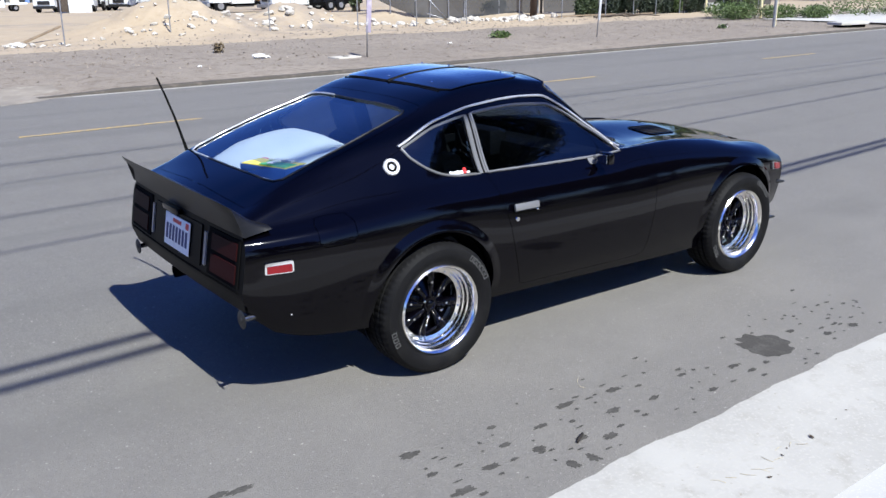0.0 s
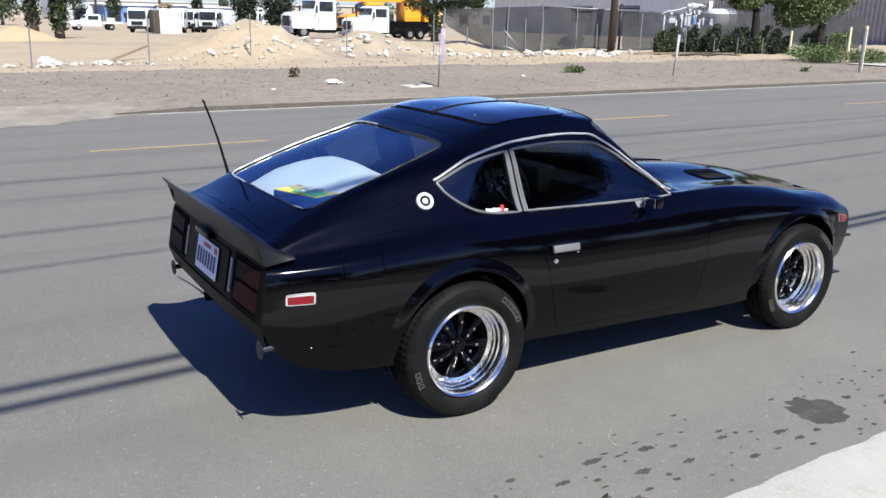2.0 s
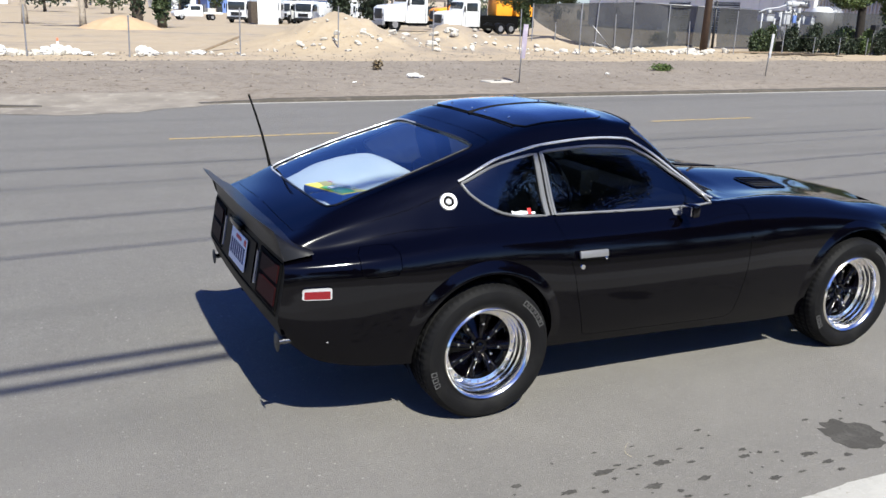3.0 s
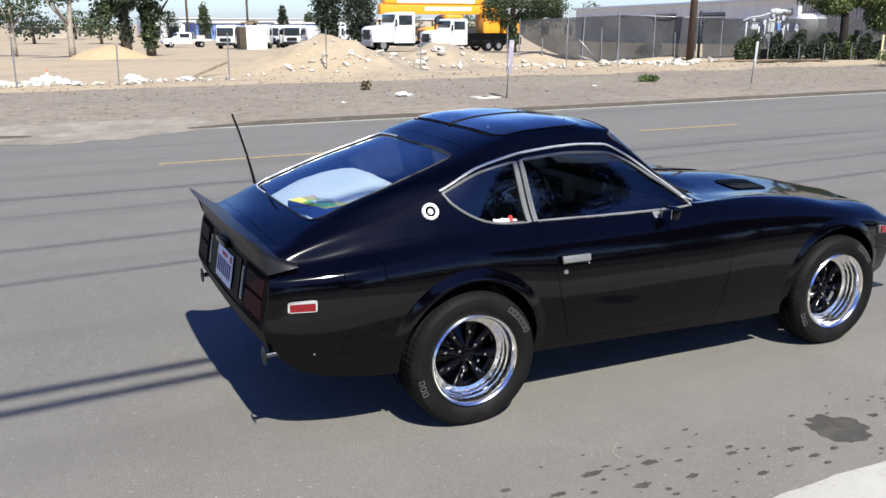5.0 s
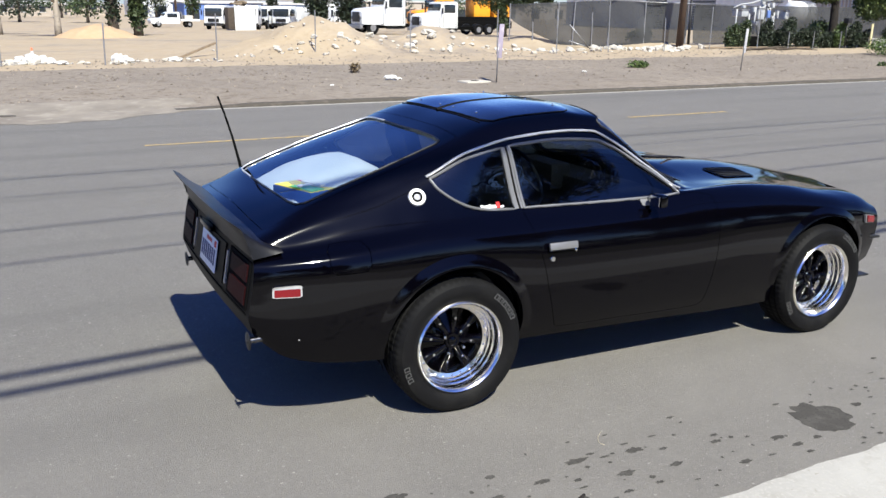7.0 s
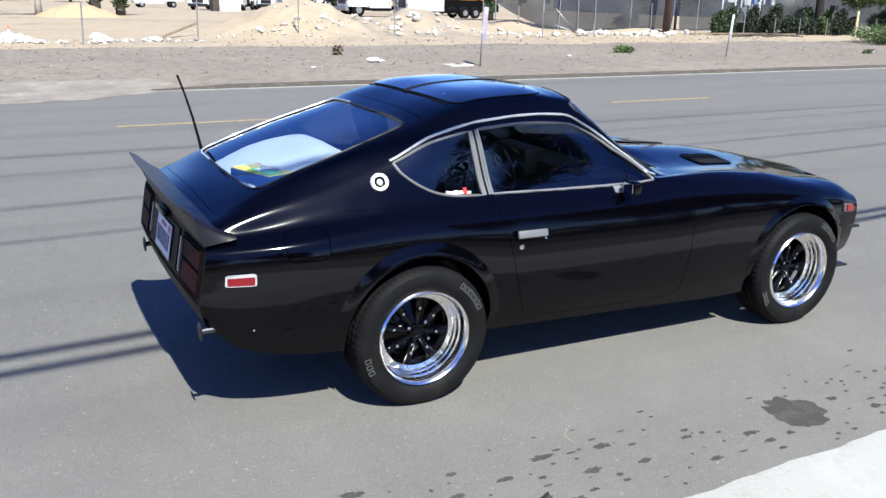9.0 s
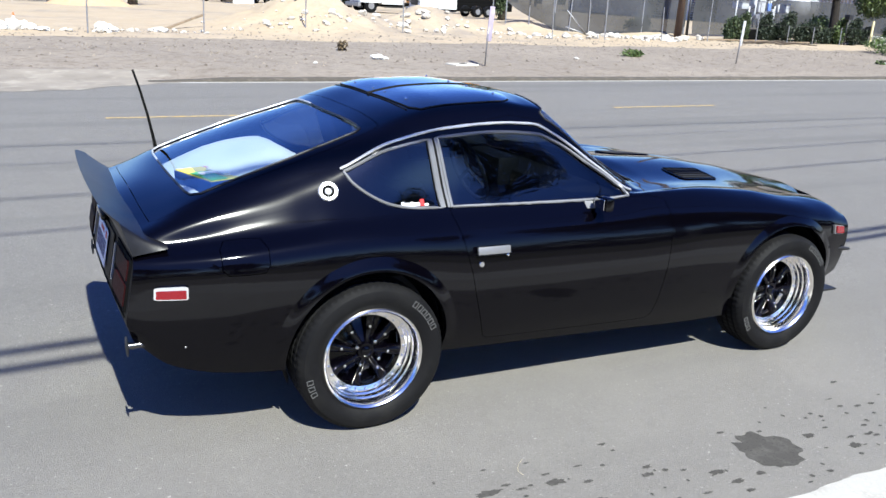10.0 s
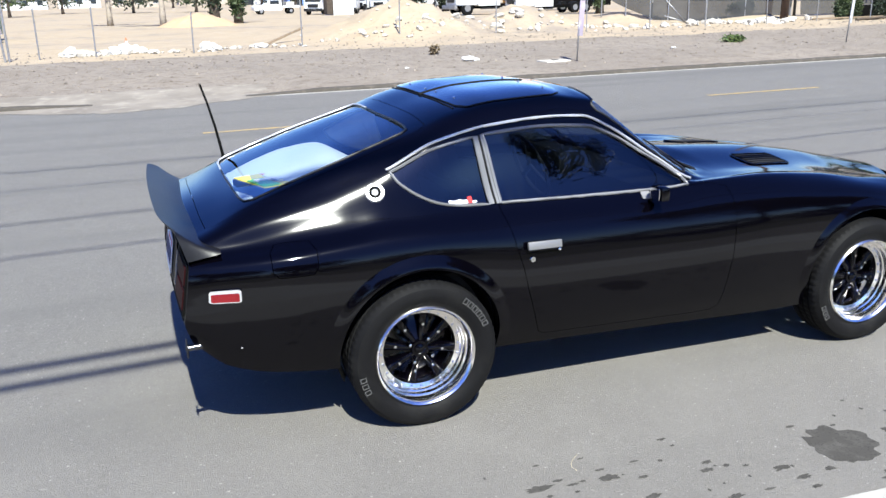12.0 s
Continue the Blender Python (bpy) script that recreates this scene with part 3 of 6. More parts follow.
fuel_lid = joined("fuel_lid", [halves["fuel_lid", -1]], PAINT, car, weld=False)


# ---- glass ----
def glass(name, tint, clear, shine):
    """Thin tinted glass: light passes straight through, the gloss follows the angle."""
    m = bpy.data.materials.new(name)
    m.use_nodes = True
    t = m.node_tree
    t.nodes.clear()
    out, mix = t.nodes.new("ShaderNodeOutputMaterial"), t.nodes.new("ShaderNodeMixShader")
    see, gloss, rise = t.nodes.new("ShaderNodeBsdfTransparent"), t.nodes.new("ShaderNodeBsdfGlossy"), t.nodes.new("ShaderNodeLayerWeight")
    steep, share = t.nodes.new("ShaderNodeMath"), t.nodes.new("ShaderNodeMath")
    steep.operation, share.operation = "POWER", "MULTIPLY_ADD"
    steep.inputs[1].default_value, share.inputs[1].default_value, share.inputs[2].default_value = 5.0, 1 - shine, shine
    rise.inputs["Blend"].default_value = 0.5
    see.inputs["Color"].default_value = (*(c * clear for c in tint), 1)
    gloss.inputs["Roughness"].default_value = 0.01
    t.links.new(rise.outputs["Facing"], steep.inputs[0])
    t.links.new(steep.outputs[0], share.inputs[0])
    t.links.new(share.outputs[0], mix.inputs[0])
    t.links.new(see.outputs[0], mix.inputs[1])
    t.links.new(gloss.outputs[0], mix.inputs[2])
    t.links.new(mix.outputs[0], out.inputs["Surface"])
    return m


TINTED = glass("tinted_glass", (0.70, 0.85, 1.0), 0.20, 0.09)
REAR_GLASS = glass("hatch_glass", (0.90, 0.97, 1.0), 0.92, 0.30)
hatch_glass = joined("glass", [halves["hatch_glass", -1], halves["hatch_glass", 1]], REAR_GLASS, hatch, "lightly tinted hatch glass")
windscreen = joined("windscreen", [halves["windscreen", -1], halves["windscreen", 1]], REAR_GLASS, car, "clear raked windscreen")
quarter_windows = {k: joined("quarter_window", [halves["quarter_window", k]], TINTED, car, "tinted quarter window", False) for k in (-1, 1)}
door_windows = {k: joined("window", [halves["door_window", k]], TINTED, doors[k], "tinted door glass", False) for k in (-1, 1)}


def along(poly, step=0.025, closed=True):
    out = []
    for (x0, s0), (x1, s1) in zip(poly, poly[1:] + (poly[:1] if closed else [])):
        n = max(1, int(max(abs(x1 - x0) / step, abs(s1 - s0) / 0.12)))
        out += [(x0 + (x1 - x0) * k / n, s0 + (s1 - s0) * k / n) for k in range(n)]
    return out if closed else out + [poly[-1]]


def strip(name, poly, side, radius, mat, parent, lift=0.002, closed=True, label=""):
    """A bright trim bar along a line of the skin."""
    pts = [skin(x, min(s, 7), side, lift) for x, s in along(poly, closed=closed)]
    if closed:
        pts.append(pts[0])
    return part(name, tube(bmesh.new(), pts, radius, 6, not closed), mat, parent, label, True, 60)


def patch(name, poly, side, lift, depth, mat, parent, label="", n=10, m=10):
    """A plate of a given outline that follows the skin."""
    bm = bmesh.new()
    x0, x1 = min(p[0] for p in poly), max(p[0] for p in poly)
    s0, s1 = min(p[1] for p in poly), max(p[1] for p in poly)
    grid_mesh(bm, [[(x, s, 0) for x in np.linspace(x0, x1, n)] for s in np.linspace(s0, s1, m)])
    cut(bm, poly)
    bmesh.ops.delete(bm, geom=[f for f in bm.faces if not inside(centroid(f), poly)], context="FACES")
    finish(bm, side, depth, lift)
    return part(name, bm, mat, parent, label, True, 40)


def rounded(x0, x1, s0, s1, rx, n=4):
    """A rectangle of the (x, s) plane with rounded corners."""
    rs = rx * (s1 - s0) / (x1 - x0) if x1 - x0 < 0.2 else rx / 0.16
    rs = min(rs, (s1 - s0) * 0.45)
    out = []
    for cx, cs, a0 in ((x1 - rx, s0 + rs, -90), (x1 - rx, s1 - rs, 0), (x0 + rx, s1 - rs, 90), (x0 + rx, s0 + rs, 180)):
        for a in np.radians(np.linspace(a0, a0 + 90, n)):
            out.append((cx + rx * math.cos(a), cs + rs * math.sin(a)))
    return out


def side_rect(x0, x1, z0, z1, r=0.012):
    s0, s1 = line_at((x0 + x1) / 2, z0), line_at((x0 + x1) / 2, z1)
    return rounded(x0, x1, s0, s1, r)


def placed(x, s, side):
    """A pose on the skin: z away from it, x forwards."""
    p, n = skin(x, s, side), skin(x, s, side, 0.01) - skin(x, s, side)
    n.normalize()
    f = (skin(x + 0.01, s, side) - skin(x - 0.01, s, side)).normalized()
    g = n.cross(f).normalized()
    f = g.cross(n)
    return Matrix(((f.x, g.x, n.x, p.x), (f.y, g.y, n.y, p.y), (f.z, g.z, n.z, p.z), (0, 0, 0, 1)))


RED_LENS = material("red_lens", (0.15, 0.002, 0.006), 0.2, coat=0.5, bump=0.15, bump_scale=160)
# Red tail lens with the shade of the car's rear put into its colour.
SHADED_LENS = material("shaded_red_lens", (0.016, 0.003, 0.0035), 0.55, spec=0.06, bump=0.1, bump_scale=220)
GREY_LENS = material("clear_lens", (0.20, 0.20, 0.205), 0.25, coat=0.4)
WHITE = material("white_plate", (0.75, 0.76, 0.78), 0.45, spots=((25, 4, (0.62, 0.63, 0.66), 0.5, 0.8),))
BLUE_INK = material("blue_ink", (0.02, 0.03, 0.12), 0.5)
RED_INK = material("red_ink", (0.5, 0.03, 0.03), 0.5)
VINYL = material("black_vinyl", (0.014, 0.014, 0.016), 0.55, bump=0.2, bump_scale=150)
CLOTH = material("white_cloth", (0.72, 0.76, 0.78), 0.85, spots=((4, 4, (0.62, 0.67, 0.70), 0.5, 0.75),), bump=0.25, bump_scale=12)
SMOKED = material("smoked_roof_panel", (0.004, 0.005, 0.008), 0.14, coat=1.0, spec=0.7)

for k in (-1, 1):
    strip("drip_rail", [(-.08, 5.0), (.13, 5.02), (.4, 5.02), (.84, 5.02), (1.0, 5.02), (1.2, 5.02), (1.365, 5.02)], k, 0.0065, BRIGHT, car, 0.006, False, "bright chrome drip rail")
    strip("window_trim", QUARTER, k, 0.0068, SILVER, quarter_windows[k], 0.001, True, "dull silver window surround")
    strip("window_trim", SIDE, k, 0.0075, SILVER, door_windows[k], 0.002, True, "dull silver window surround")
    pillar = patch("pillar_trim", [(.350, 4.0), (.391, 4.0), (.343, 4.91), (.305, 4.91)], k, 0.003, 0.004, SILVER, car, "dull silver pillar strip", 3, 10)
    strip("seal", [(.371, 3.99), (.347, 4.45), (.325, 4.91)], k, 0.0045, RUBBER, pillar, 0.005, False, "thin black seal")
strip("glass_trim", [p for p in HATCH_GLASS if p[1] < 7] , -1, 0.005, TRIM, hatch, 0.001, False, "thin black hatch glass trim")
strip("glass_trim", [p for p in HATCH_GLASS if p[1] < 7] , 1, 0.0045, BRIGHT, hatch, 0.002, False, "thin bright hatch glass trim")
for k in (-1, 1):
    strip("seal", [(-.648, 6.6), (-.65, 7.0)], k, 0.005, TRIM, hatch, 0.001, False)
    strip("seal", [(.062, 6.6), (.058, 7.0)], k, 0.0032, TRIM, hatch, 0.001, False)
    strip("screen_trim", [p for p in SCREEN if p[1] < 7], k, 0.005, TRIM, windscreen, 0.0, False)
    # roof panels with their seals
    panel = [(.285, 6.95), (.283, 6.35), (.292, 6.12), (.325, 6.0), (.39, 5.955), (.55, 5.94), (.66, 5.955), (.73, 6.0), (.78, 6.1), (.805, 6.3), (.815, 6.6), (.815, 6.95)]
    roof_panel = patch("roof_panel", panel, k, 0.006, 0.006, SMOKED, car, "lift-out roof panel", 16, 14)
    strip("seal", panel, k, 0.0036, RUBBER, roof_panel, 0.001, True, "black rubber seal")
    bm = bmesh.new()
    for x, s in ((.33, 6.35), (.74, 6.25), (.74, 6.8), (.33, 6.85)):
        bmesh.ops.create_uvsphere(bm, u_segments=8, v_segments=5, radius=0.0055, matrix=Matrix.Translation(skin(x, s, k, 0.008)))
    tagged(part("studs", bm, CHROME, roof_panel, "small chrome studs", True), kind="stuff")
    strip("seal", [(.272, 6.98), (.270, 6.5), (.268, 6.3), (.275, 6.08)], k, 0.0036, RUBBER, roof_panel, 0.001, False, "black rubber seal")
    # handle, lock, badge, mirror
    s_h = line_at(.54, .712)
    m = placed(.54, s_h, k)
    handle = part("door_handle", box(bmesh.new(), (-.078, -.017, .012), (.078, .017, .028), m, 0.006), SILVER, doors[k], "bright metal pull handle", True, 40)
    part("handle_recess", box(bmesh.new(), (-.07, -.024, .001), (.07, -.012, .006), m, 0.002), TRIM, handle)
    part("handle_button", lathe(bmesh.new(), [(.001, .02), (.006, .019), (.007, .0)], (0, 0, 0), 12, "z"), CHROME, handle).matrix_basis = placed(.61, line_at(.61, .688), k)
    lock = part("lock", lathe(bmesh.new(), [(.001, .006), (.011, .006), (.013, .003), (.014, -.002)], (0, 0, 0), 20, "z"), CHROME, doors[k], "round chrome door lock", True, 40)
    lock.matrix_basis = placed(.49, line_at(.49, .655), k)
    badge = part("badge", lathe(bmesh.new(), [(.024, .004), (.026, .007), (.036, .007), (.040, .003), (.041, -.002)], (0, 0, 0), 32, "z"), BRIGHT, car, "round chrome pillar badge", True, 40)
    badge.matrix_basis = placed(-.14, line_at(-.14, .975, 6), k)
    part("badge_face", lathe(bmesh.new(), [(.001, .003), (.027, .0035)], (0, 0, 0), 24, "z"), INNER, badge, "black badge face")
    part("badge_centre", lathe(bmesh.new(), [(.001, .007), (.011, .0065), (.014, .003)], (0, 0, 0), 24, "z"), BRIGHT, badge, "", True)
    mirror = part("door_mirror", box(bmesh.new(), (1.085, k * .725 if k > 0 else -.815, .842), (1.132, .815 if k > 0 else -.725, .906), None, 0.015), PAINT, doors[k], "black door mirror", True, 40)
    part("mirror_glass", box(bmesh.new(), (1.079, min(k * .736, k * .805), .850), (1.084, max(k * .736, k * .805), .898), None, 0.002), CHROME, mirror, "mirror glass")
    part("mirror_arm", tube(bmesh.new(), [(1.12, k * .675, .862), (1.12, k * .70, .866), (1.12, k * .74, .87)], [0.014, 0.010, 0.012], 10), SILVER, mirror, "chrome mirror foot", True)
    # side markers
    rear = side_rect(-.819, -.705, .634, .684, .016)
    marker = patch("side_marker", rear, k, 0.011, 0.013, CHROME, car, "red side marker lamp in chrome", 10, 6)
    patch("lens", side_rect(-.812, -.712, .638, .670, .008), k, 0.0135, 0.012, RED_LENS, marker, "red lens", 8, 5)
    front = side_rect(2.655, 2.745, .595, .64, .01)
    marker = patch("side_marker", front, k, 0.010, 0.012, SILVER, car, "red side marker lamp in chrome", 8, 6)
    patch("lens", side_rect(2.667, 2.737, .600, .635, .008), k, 0.018, 0.012, RED_LENS, marker, "red lens", 8, 5)
    # bonnet vents
    vent = patch("hood_vent", rounded(1.905, 2.155, 6.02, 6.46, .015), k, 0.0035, 0.003, INNER, hood, "dark louvred bonnet vent", 8, 8)
    for s in np.linspace(6.08, 6.40, 5):
        strip("slat", [(1.92, s), (2.14, s)], k, 0.0045, TRIM, vent, 0.004, False)
    strip("vent_frame", rounded(1.90, 2.16, 6.0, 6.48, .02), k, 0.0035, PAINT, vent, 0.003)
    cowl = patch("cowl_vent", rounded(1.50, 1.565, 6.15, 6.75, .015), k, 0.003, 0.002, INNER, car, "dark cowl vent", 5, 8)
    strip("wiper", [(1.50, 6.05 if k < 0 else 6.9), (1.47, 6.35 if k < 0 else 6.6), (1.42, 6.75 if k < 0 else 6.1)], k, 0.004, TRIM, windscreen, 0.010, False)
for i in range(8):
    x0, wide = .165 + i * .0145, (.0125 if i < 6 else .019)
    x0 += .006 * (i > 6)
    top = 4.125 + .012 * (i % 3 == 0) if i < 6 else 4.165 if i == 6 else 4.105
    lean, low = .004, 4.075 - .0035 * i
    patch("sticker_bar", [(x0, low), (x0 + wide, low), (x0 + wide - lean, top - .0035 * i), (x0 - lean, top - .0035 * i)], -1, -0.003, 0.001, RED_INK if i == 6 else WHITE, quarter_windows[-1], "", 3, 3)
patch("trim_end", side_rect(1.065, 1.115, .835, .865, .006), -1, 0.004, 0.006, SILVER, doors[-1], "dull grey trim end piece", 5, 4)
plug = part("body_plug", lathe(bmesh.new(), [(.001, .003), (.003, .002), (.0045, 0)], (0, 0, 0), 12, "z"), SILVER, car, "tiny bright body plug", True)
plug.matrix_basis = placed(-.722, line_at(-.722, .44), -1)
strip("roof_seam", [(.27, 7.0), (.80, 7.0)], 1, 0.009, RUBBER, car, 0.002, False, "black seam between the roof panels")


# ---- tail ----
def rear_x(y, z=0.72):
    return REAR - 0.015 * (1 - min(1.0, abs(y) / 0.68) ** 2) + tail_lean(min(z, 0.80))


def tail_rows():
    rows = []
    for s in np.linspace(0, 7, 40):
        p = skin(REAR, s, 1)
        rows.append([(rear_x(p.y * a, p.z) + 0.001, p.y * a, p.z) for a in np.linspace(-1, 1, 31)])
    return rows


bm = bmesh.new()
grid_mesh(bm, tail_rows())
tail = part("tail_panel", bm, SATIN, car, "gloss black tail panel", True, 50)
bm = bmesh.new()
grid_mesh(bm, [[(rear_x(y, .525) + a * 0.30 + b, y * (1 - 0.05 * a), z) for y in np.linspace(-.665, .665, 25)] for a, b, z in ((0, .001, .525), (.10, 0, .49), (.22, 0, .455), (.45, 0, .42), (.9, 0, .39), (1.6, 0, .36))])
part("rear_valance", bm, INNER, car, "dusty black lower valance", True)


def rear_slab(name, y0, y1, z0, z1, proud, mat, parent, label="", lean=0.0):
    bm = bmesh.new()
    ys = np.linspace(y0, y1, 9)
    outer = [(rear_x(y, z) - proud, y, z) for z in (z0, z1) for y in ys]
    inner = [(rear_x(y, z) + 0.01, y, z) for z in (z0, z1) for y in ys]
    n = len(ys)
    vs = [bm.verts.new(p) for p in outer + inner]
    o, q = vs[:2 * n], vs[2 * n:]
    for i in range(n - 1):
        for f in ((o[i], o[i + 1], o[n + i + 1], o[n + i]), (o[i], q[i], q[i + 1], o[i + 1]), (o[n + i], o[n + i + 1], q[n + i + 1], q[n + i])):
            bm.faces.new(f)
    bm.faces.new((o[0], o[n], q[n], q[0]))
    bm.faces.new((o[n - 1], q[n - 1], q[2 * n - 1], o[2 * n - 1]))
    return part(name, bm, mat, parent, label)


for k in (-1, 1):
    lo, hi = sorted((k * .36, k * .655))
    light = rear_slab("tail_light", lo, hi, .575, .775, 0.004, INNER, car, "red tail lamp cluster with lenses darkened as in shade")
    lo, hi = sorted((k * .40, k * .635))
    rear_slab("upper_lens", lo, hi, .688, .758, 0.009, SHADED_LENS, light, "red upper lens darkened as in shade")
    rear_slab("lower_lens", lo, hi, .592, .668, 0.009, SHADED_LENS, light, "red lower lens darkened as in shade")
    for a, b in ((.318, .338),):
        lo, hi = sorted((k * a, k * b))
        rear_slab("reversing_lens", lo, hi, .60, .745, 0.007, GREY_LENS, light, "pale reversing lamp strip")
garnish = rear_slab("tail_garnish", -.285, .285, .585, .765, 0.005, SATIN, car, "black tail garnish")
rear_slab("tail_seam", -.66, .66, .556, .563, 0.002, INNER, car)
plate = thing("number_plate", "white number plate with dark blue characters", "", (0, 0, 0))
plate.matrix_basis = pose(rear_x(0, .672) - 0.010, -.02, .672, 0, 10.2, 0)
plate.parent = car
box_part("plate_sheet", (-.003, -.152, -.076), (.002, .152, .076), WHITE, plate, "", 0.002)
for i in range(7):
    y = .118 - i * .0395
    box_part("plate_bar", (-.0045, y - .012, -.045), (-.0025, y + .012, .028), BLUE_INK, plate)
box_part("plate_bar", (-.0045, -.05, .045), (-.0025, .05, .062), RED_INK, plate)
box_part("plate_sticker", (-.0045, -.14, .04), (-.0025, -.105, .068), RED_INK, plate)
box_part("plate_lamp", (rear_x(0, .78) - .03, -.04, .758), (rear_x(0, .78) + .01, .15, .786), PAINT, car, "black plate lamp housing", 0.008)
for y in (-.68, .62):
    mount = part("bumper_mount", tube(bmesh.new(), [(-.78, y, .456), (-.86, y, .453), (-.918, y, .452)], 0.012, 12), MOUNT, car, "dull chrome bumper mount stub", True, 50)
    part("flange", lathe(bmesh.new(), [(.001, -.006), (.010, -.006), (.012, -.003), (.036, -.003), (.040, 0), (.036, .003), (.001, .003)], (-.920, y, .452), 20, "x"), TRIM, mount, "dark flange", True, 40)
part("exhaust_pipe", lathe(bmesh.new(), [(.030, .10), (.031, -.04), (.034, -.042), (.034, .10)], (-.79, .36, .365), 20, "x"), INNER, car, "dark round exhaust tip", True, 40)


def spoiler():
    bm = bmesh.new()
    rows = []
    for a in np.linspace(-1, 1, 61):
        t, y = abs(a), 0.655 * a
        e = max(0.0, (t - 0.80) / 0.20)
        foot = Vector((-.835 + .055 * t * t, y, .872 - .045 * t ** 2.2))
        edge = Vector((-.985 + .022 * t * t + .045 * e ** 2, y, .962 - .012 * t - .035 * e ** 2))
        back = Vector((rear_x(y, .793) - .004, y, .793))
        mid = (foot + edge) / 2 + Vector((0.006, 0, -.018))
        under = edge + Vector((.006, 0, -.012))
        low = under.lerp(back, 0.45) + Vector((.016, 0, 0))
        rows.append([foot + Vector((.02, 0, -.008)), foot, foot.lerp(mid, .5) + Vector((0, 0, -.004)), mid, mid.lerp(edge, .55) + Vector((.002, 0, -.004)), edge, under, low, back])
    for end, place in ((rows[0], 0), (rows[-1], len(rows))):
        k, extra = (1 if end[0].y > 0 else -1), []
        front, rear = end[0] + Vector((.03, 0, -.004)), end[-1]
        for c in (.12, .35, .65, 1.0):
            row = []
            for q in end:
                u = min(1, max(0, (q.x - front.x) / (rear.x - front.x)))
                flat = front.lerp(rear, u)
                v = q.lerp(flat, c ** 1.5)
                v.y = k * (.655 + .03 * c ** .5)
                row.append(v)
            extra.append(row)
        rows = extra[::-1] + rows if place == 0 else rows + extra
    grid_mesh(bm, rows)
    return part("spoiler", bm, SPOILER, car, "matt black ducktail spoiler", True, 55)

spoiler()
part("hatch_lock", box(bmesh.new(), (-.815, -.012, .876), (-.79, .045, .888), None, 0.003), CHROME, hatch, "small chrome hatch lock", True)
aerial = part("antenna", tube(bmesh.new(), [(-.585, .655, .875), (-.592, .70, .96), (-.61, .745, 1.08), (-.635, .79, 1.20), (-.66, .82, 1.292)], [.011, .008, .0066, .006, .0058], 8), INNER, car, "black whip antenna", True)

# ---- nose ----
bm = bmesh.new()
rows = []
for s in np.linspace(0, 7, 40):
    p = skin(NOSE, s, 1)
    rows.append([(NOSE + 0.21 * (1 - min(1, abs(p.y * a) / 0.6) ** 2) - 0.002, p.y * a, p.z) for a in np.linspace(-1, 1, 25)])
grid_mesh(bm, rows)
part("grille_panel", bm, INNER, car, "dark grille opening", True)
bm = bmesh.new()
grid_mesh(bm, [[(2.66 + b + 0.26 * (1 - (abs(y) / .70) ** 2.5), y, z) for y in np.linspace(-.70, .70, 33)] for b, z in ((-.03, .40), (.0, .33), (.02, .27), (.05, .245), (.075, .238), (.05, .228), (-.05, .228))])
part("air_dam", bm, TRIM, car, "black front air dam", True, 50)
for k in (-1, 1):
    part("splitter_tip", box(bmesh.new(), (2.68, min(k * .62, k * .70), .235), (2.86, max(k * .62, k * .70), .245), pose(0, 0, 0, 0, 0, 0), 0.003), TRIM, car)
    part("bumper_mount", tube(bmesh.new(), [(2.66, k * .70, .50), (2.76, k * .735, .50), (2.83, k * .75, .495)], [.012, .014, .008], 8), TRIM, car, "bare front bumper mount", True)
    part("headlamp", lathe(bmesh.new(), [(.001, .02), (.05, .015), (.085, 0), (.09, -.03)], (2.70, k * .555, .60), 24, "x"), GREY_LENS, car, "round headlamp", True)


# ---- arch flares, wells and floor ----
def flare(xc, k, bulge, wide):
    rows = []
    for a in np.radians(np.linspace(-2, 182, 60)):
        row = []
        fade = min(1.0, max(0.0, math.sin(a) / 0.45)) ** 0.7
        for t in np.linspace(0, 1, 12):
            r = ARCH_R + wide * t
            x, z = xc + r * math.cos(a), AXLE_Z + 0.025 + r * math.sin(a)
            z = max(z, skin(x, 0).z + 0.004)
            y = abs(skin(x, line_at(x, z, 4.6)).y)
            f = (1 - t) ** 2 * (1 + 2 * t)
            row.append((x, k * (y + bulge * f * fade + 0.002 * (1 - t) - 0.003 * t ** 4), z))
        x, z = xc + (ARCH_R - .004) * math.cos(a), AXLE_Z + .025 + (ARCH_R - .004) * math.sin(a)
        row.insert(0, (x, row[0][1] - k * .012, z))
        row.insert(0, (x, row[0][1] - k * .05, z))
        rows.append(row)
    bm = bmesh.new()
    grid_mesh(bm, rows)
    return part("arch_flare", bm, PAINT, body, "flared black wheel arch", True, 60)


for k in (-1, 1):
    flare(0.0, k, 0.016, 0.066)
    flare(WHEELBASE, k, 0.011, 0.06)
    for xc in (0.0, WHEELBASE):
        bm = bmesh.new()
        rows = []
        for a in np.radians(np.linspace(-24, 204, 44)):
            x, z = xc + .349 * math.cos(a), AXLE_Z + .025 + .349 * math.sin(a)
            edge = abs(skin(x, line_at(x, z, 4.6)).y) - .006 if z > skin(x, 0).z + .01 else .68
            # Inner rows pinched around the tyre, shaped to block a slit of sunlight.
            tight = [(xc + .3215 * math.cos(a), k * y, AXLE_Z + .012 + .3215 * math.sin(a)) for y in (.42, .60)]
            rows.append(tight + [(x, k * edge, z)])
        grid_mesh(bm, rows)
        part("wheel_well", bm, INNER, body, "", True)
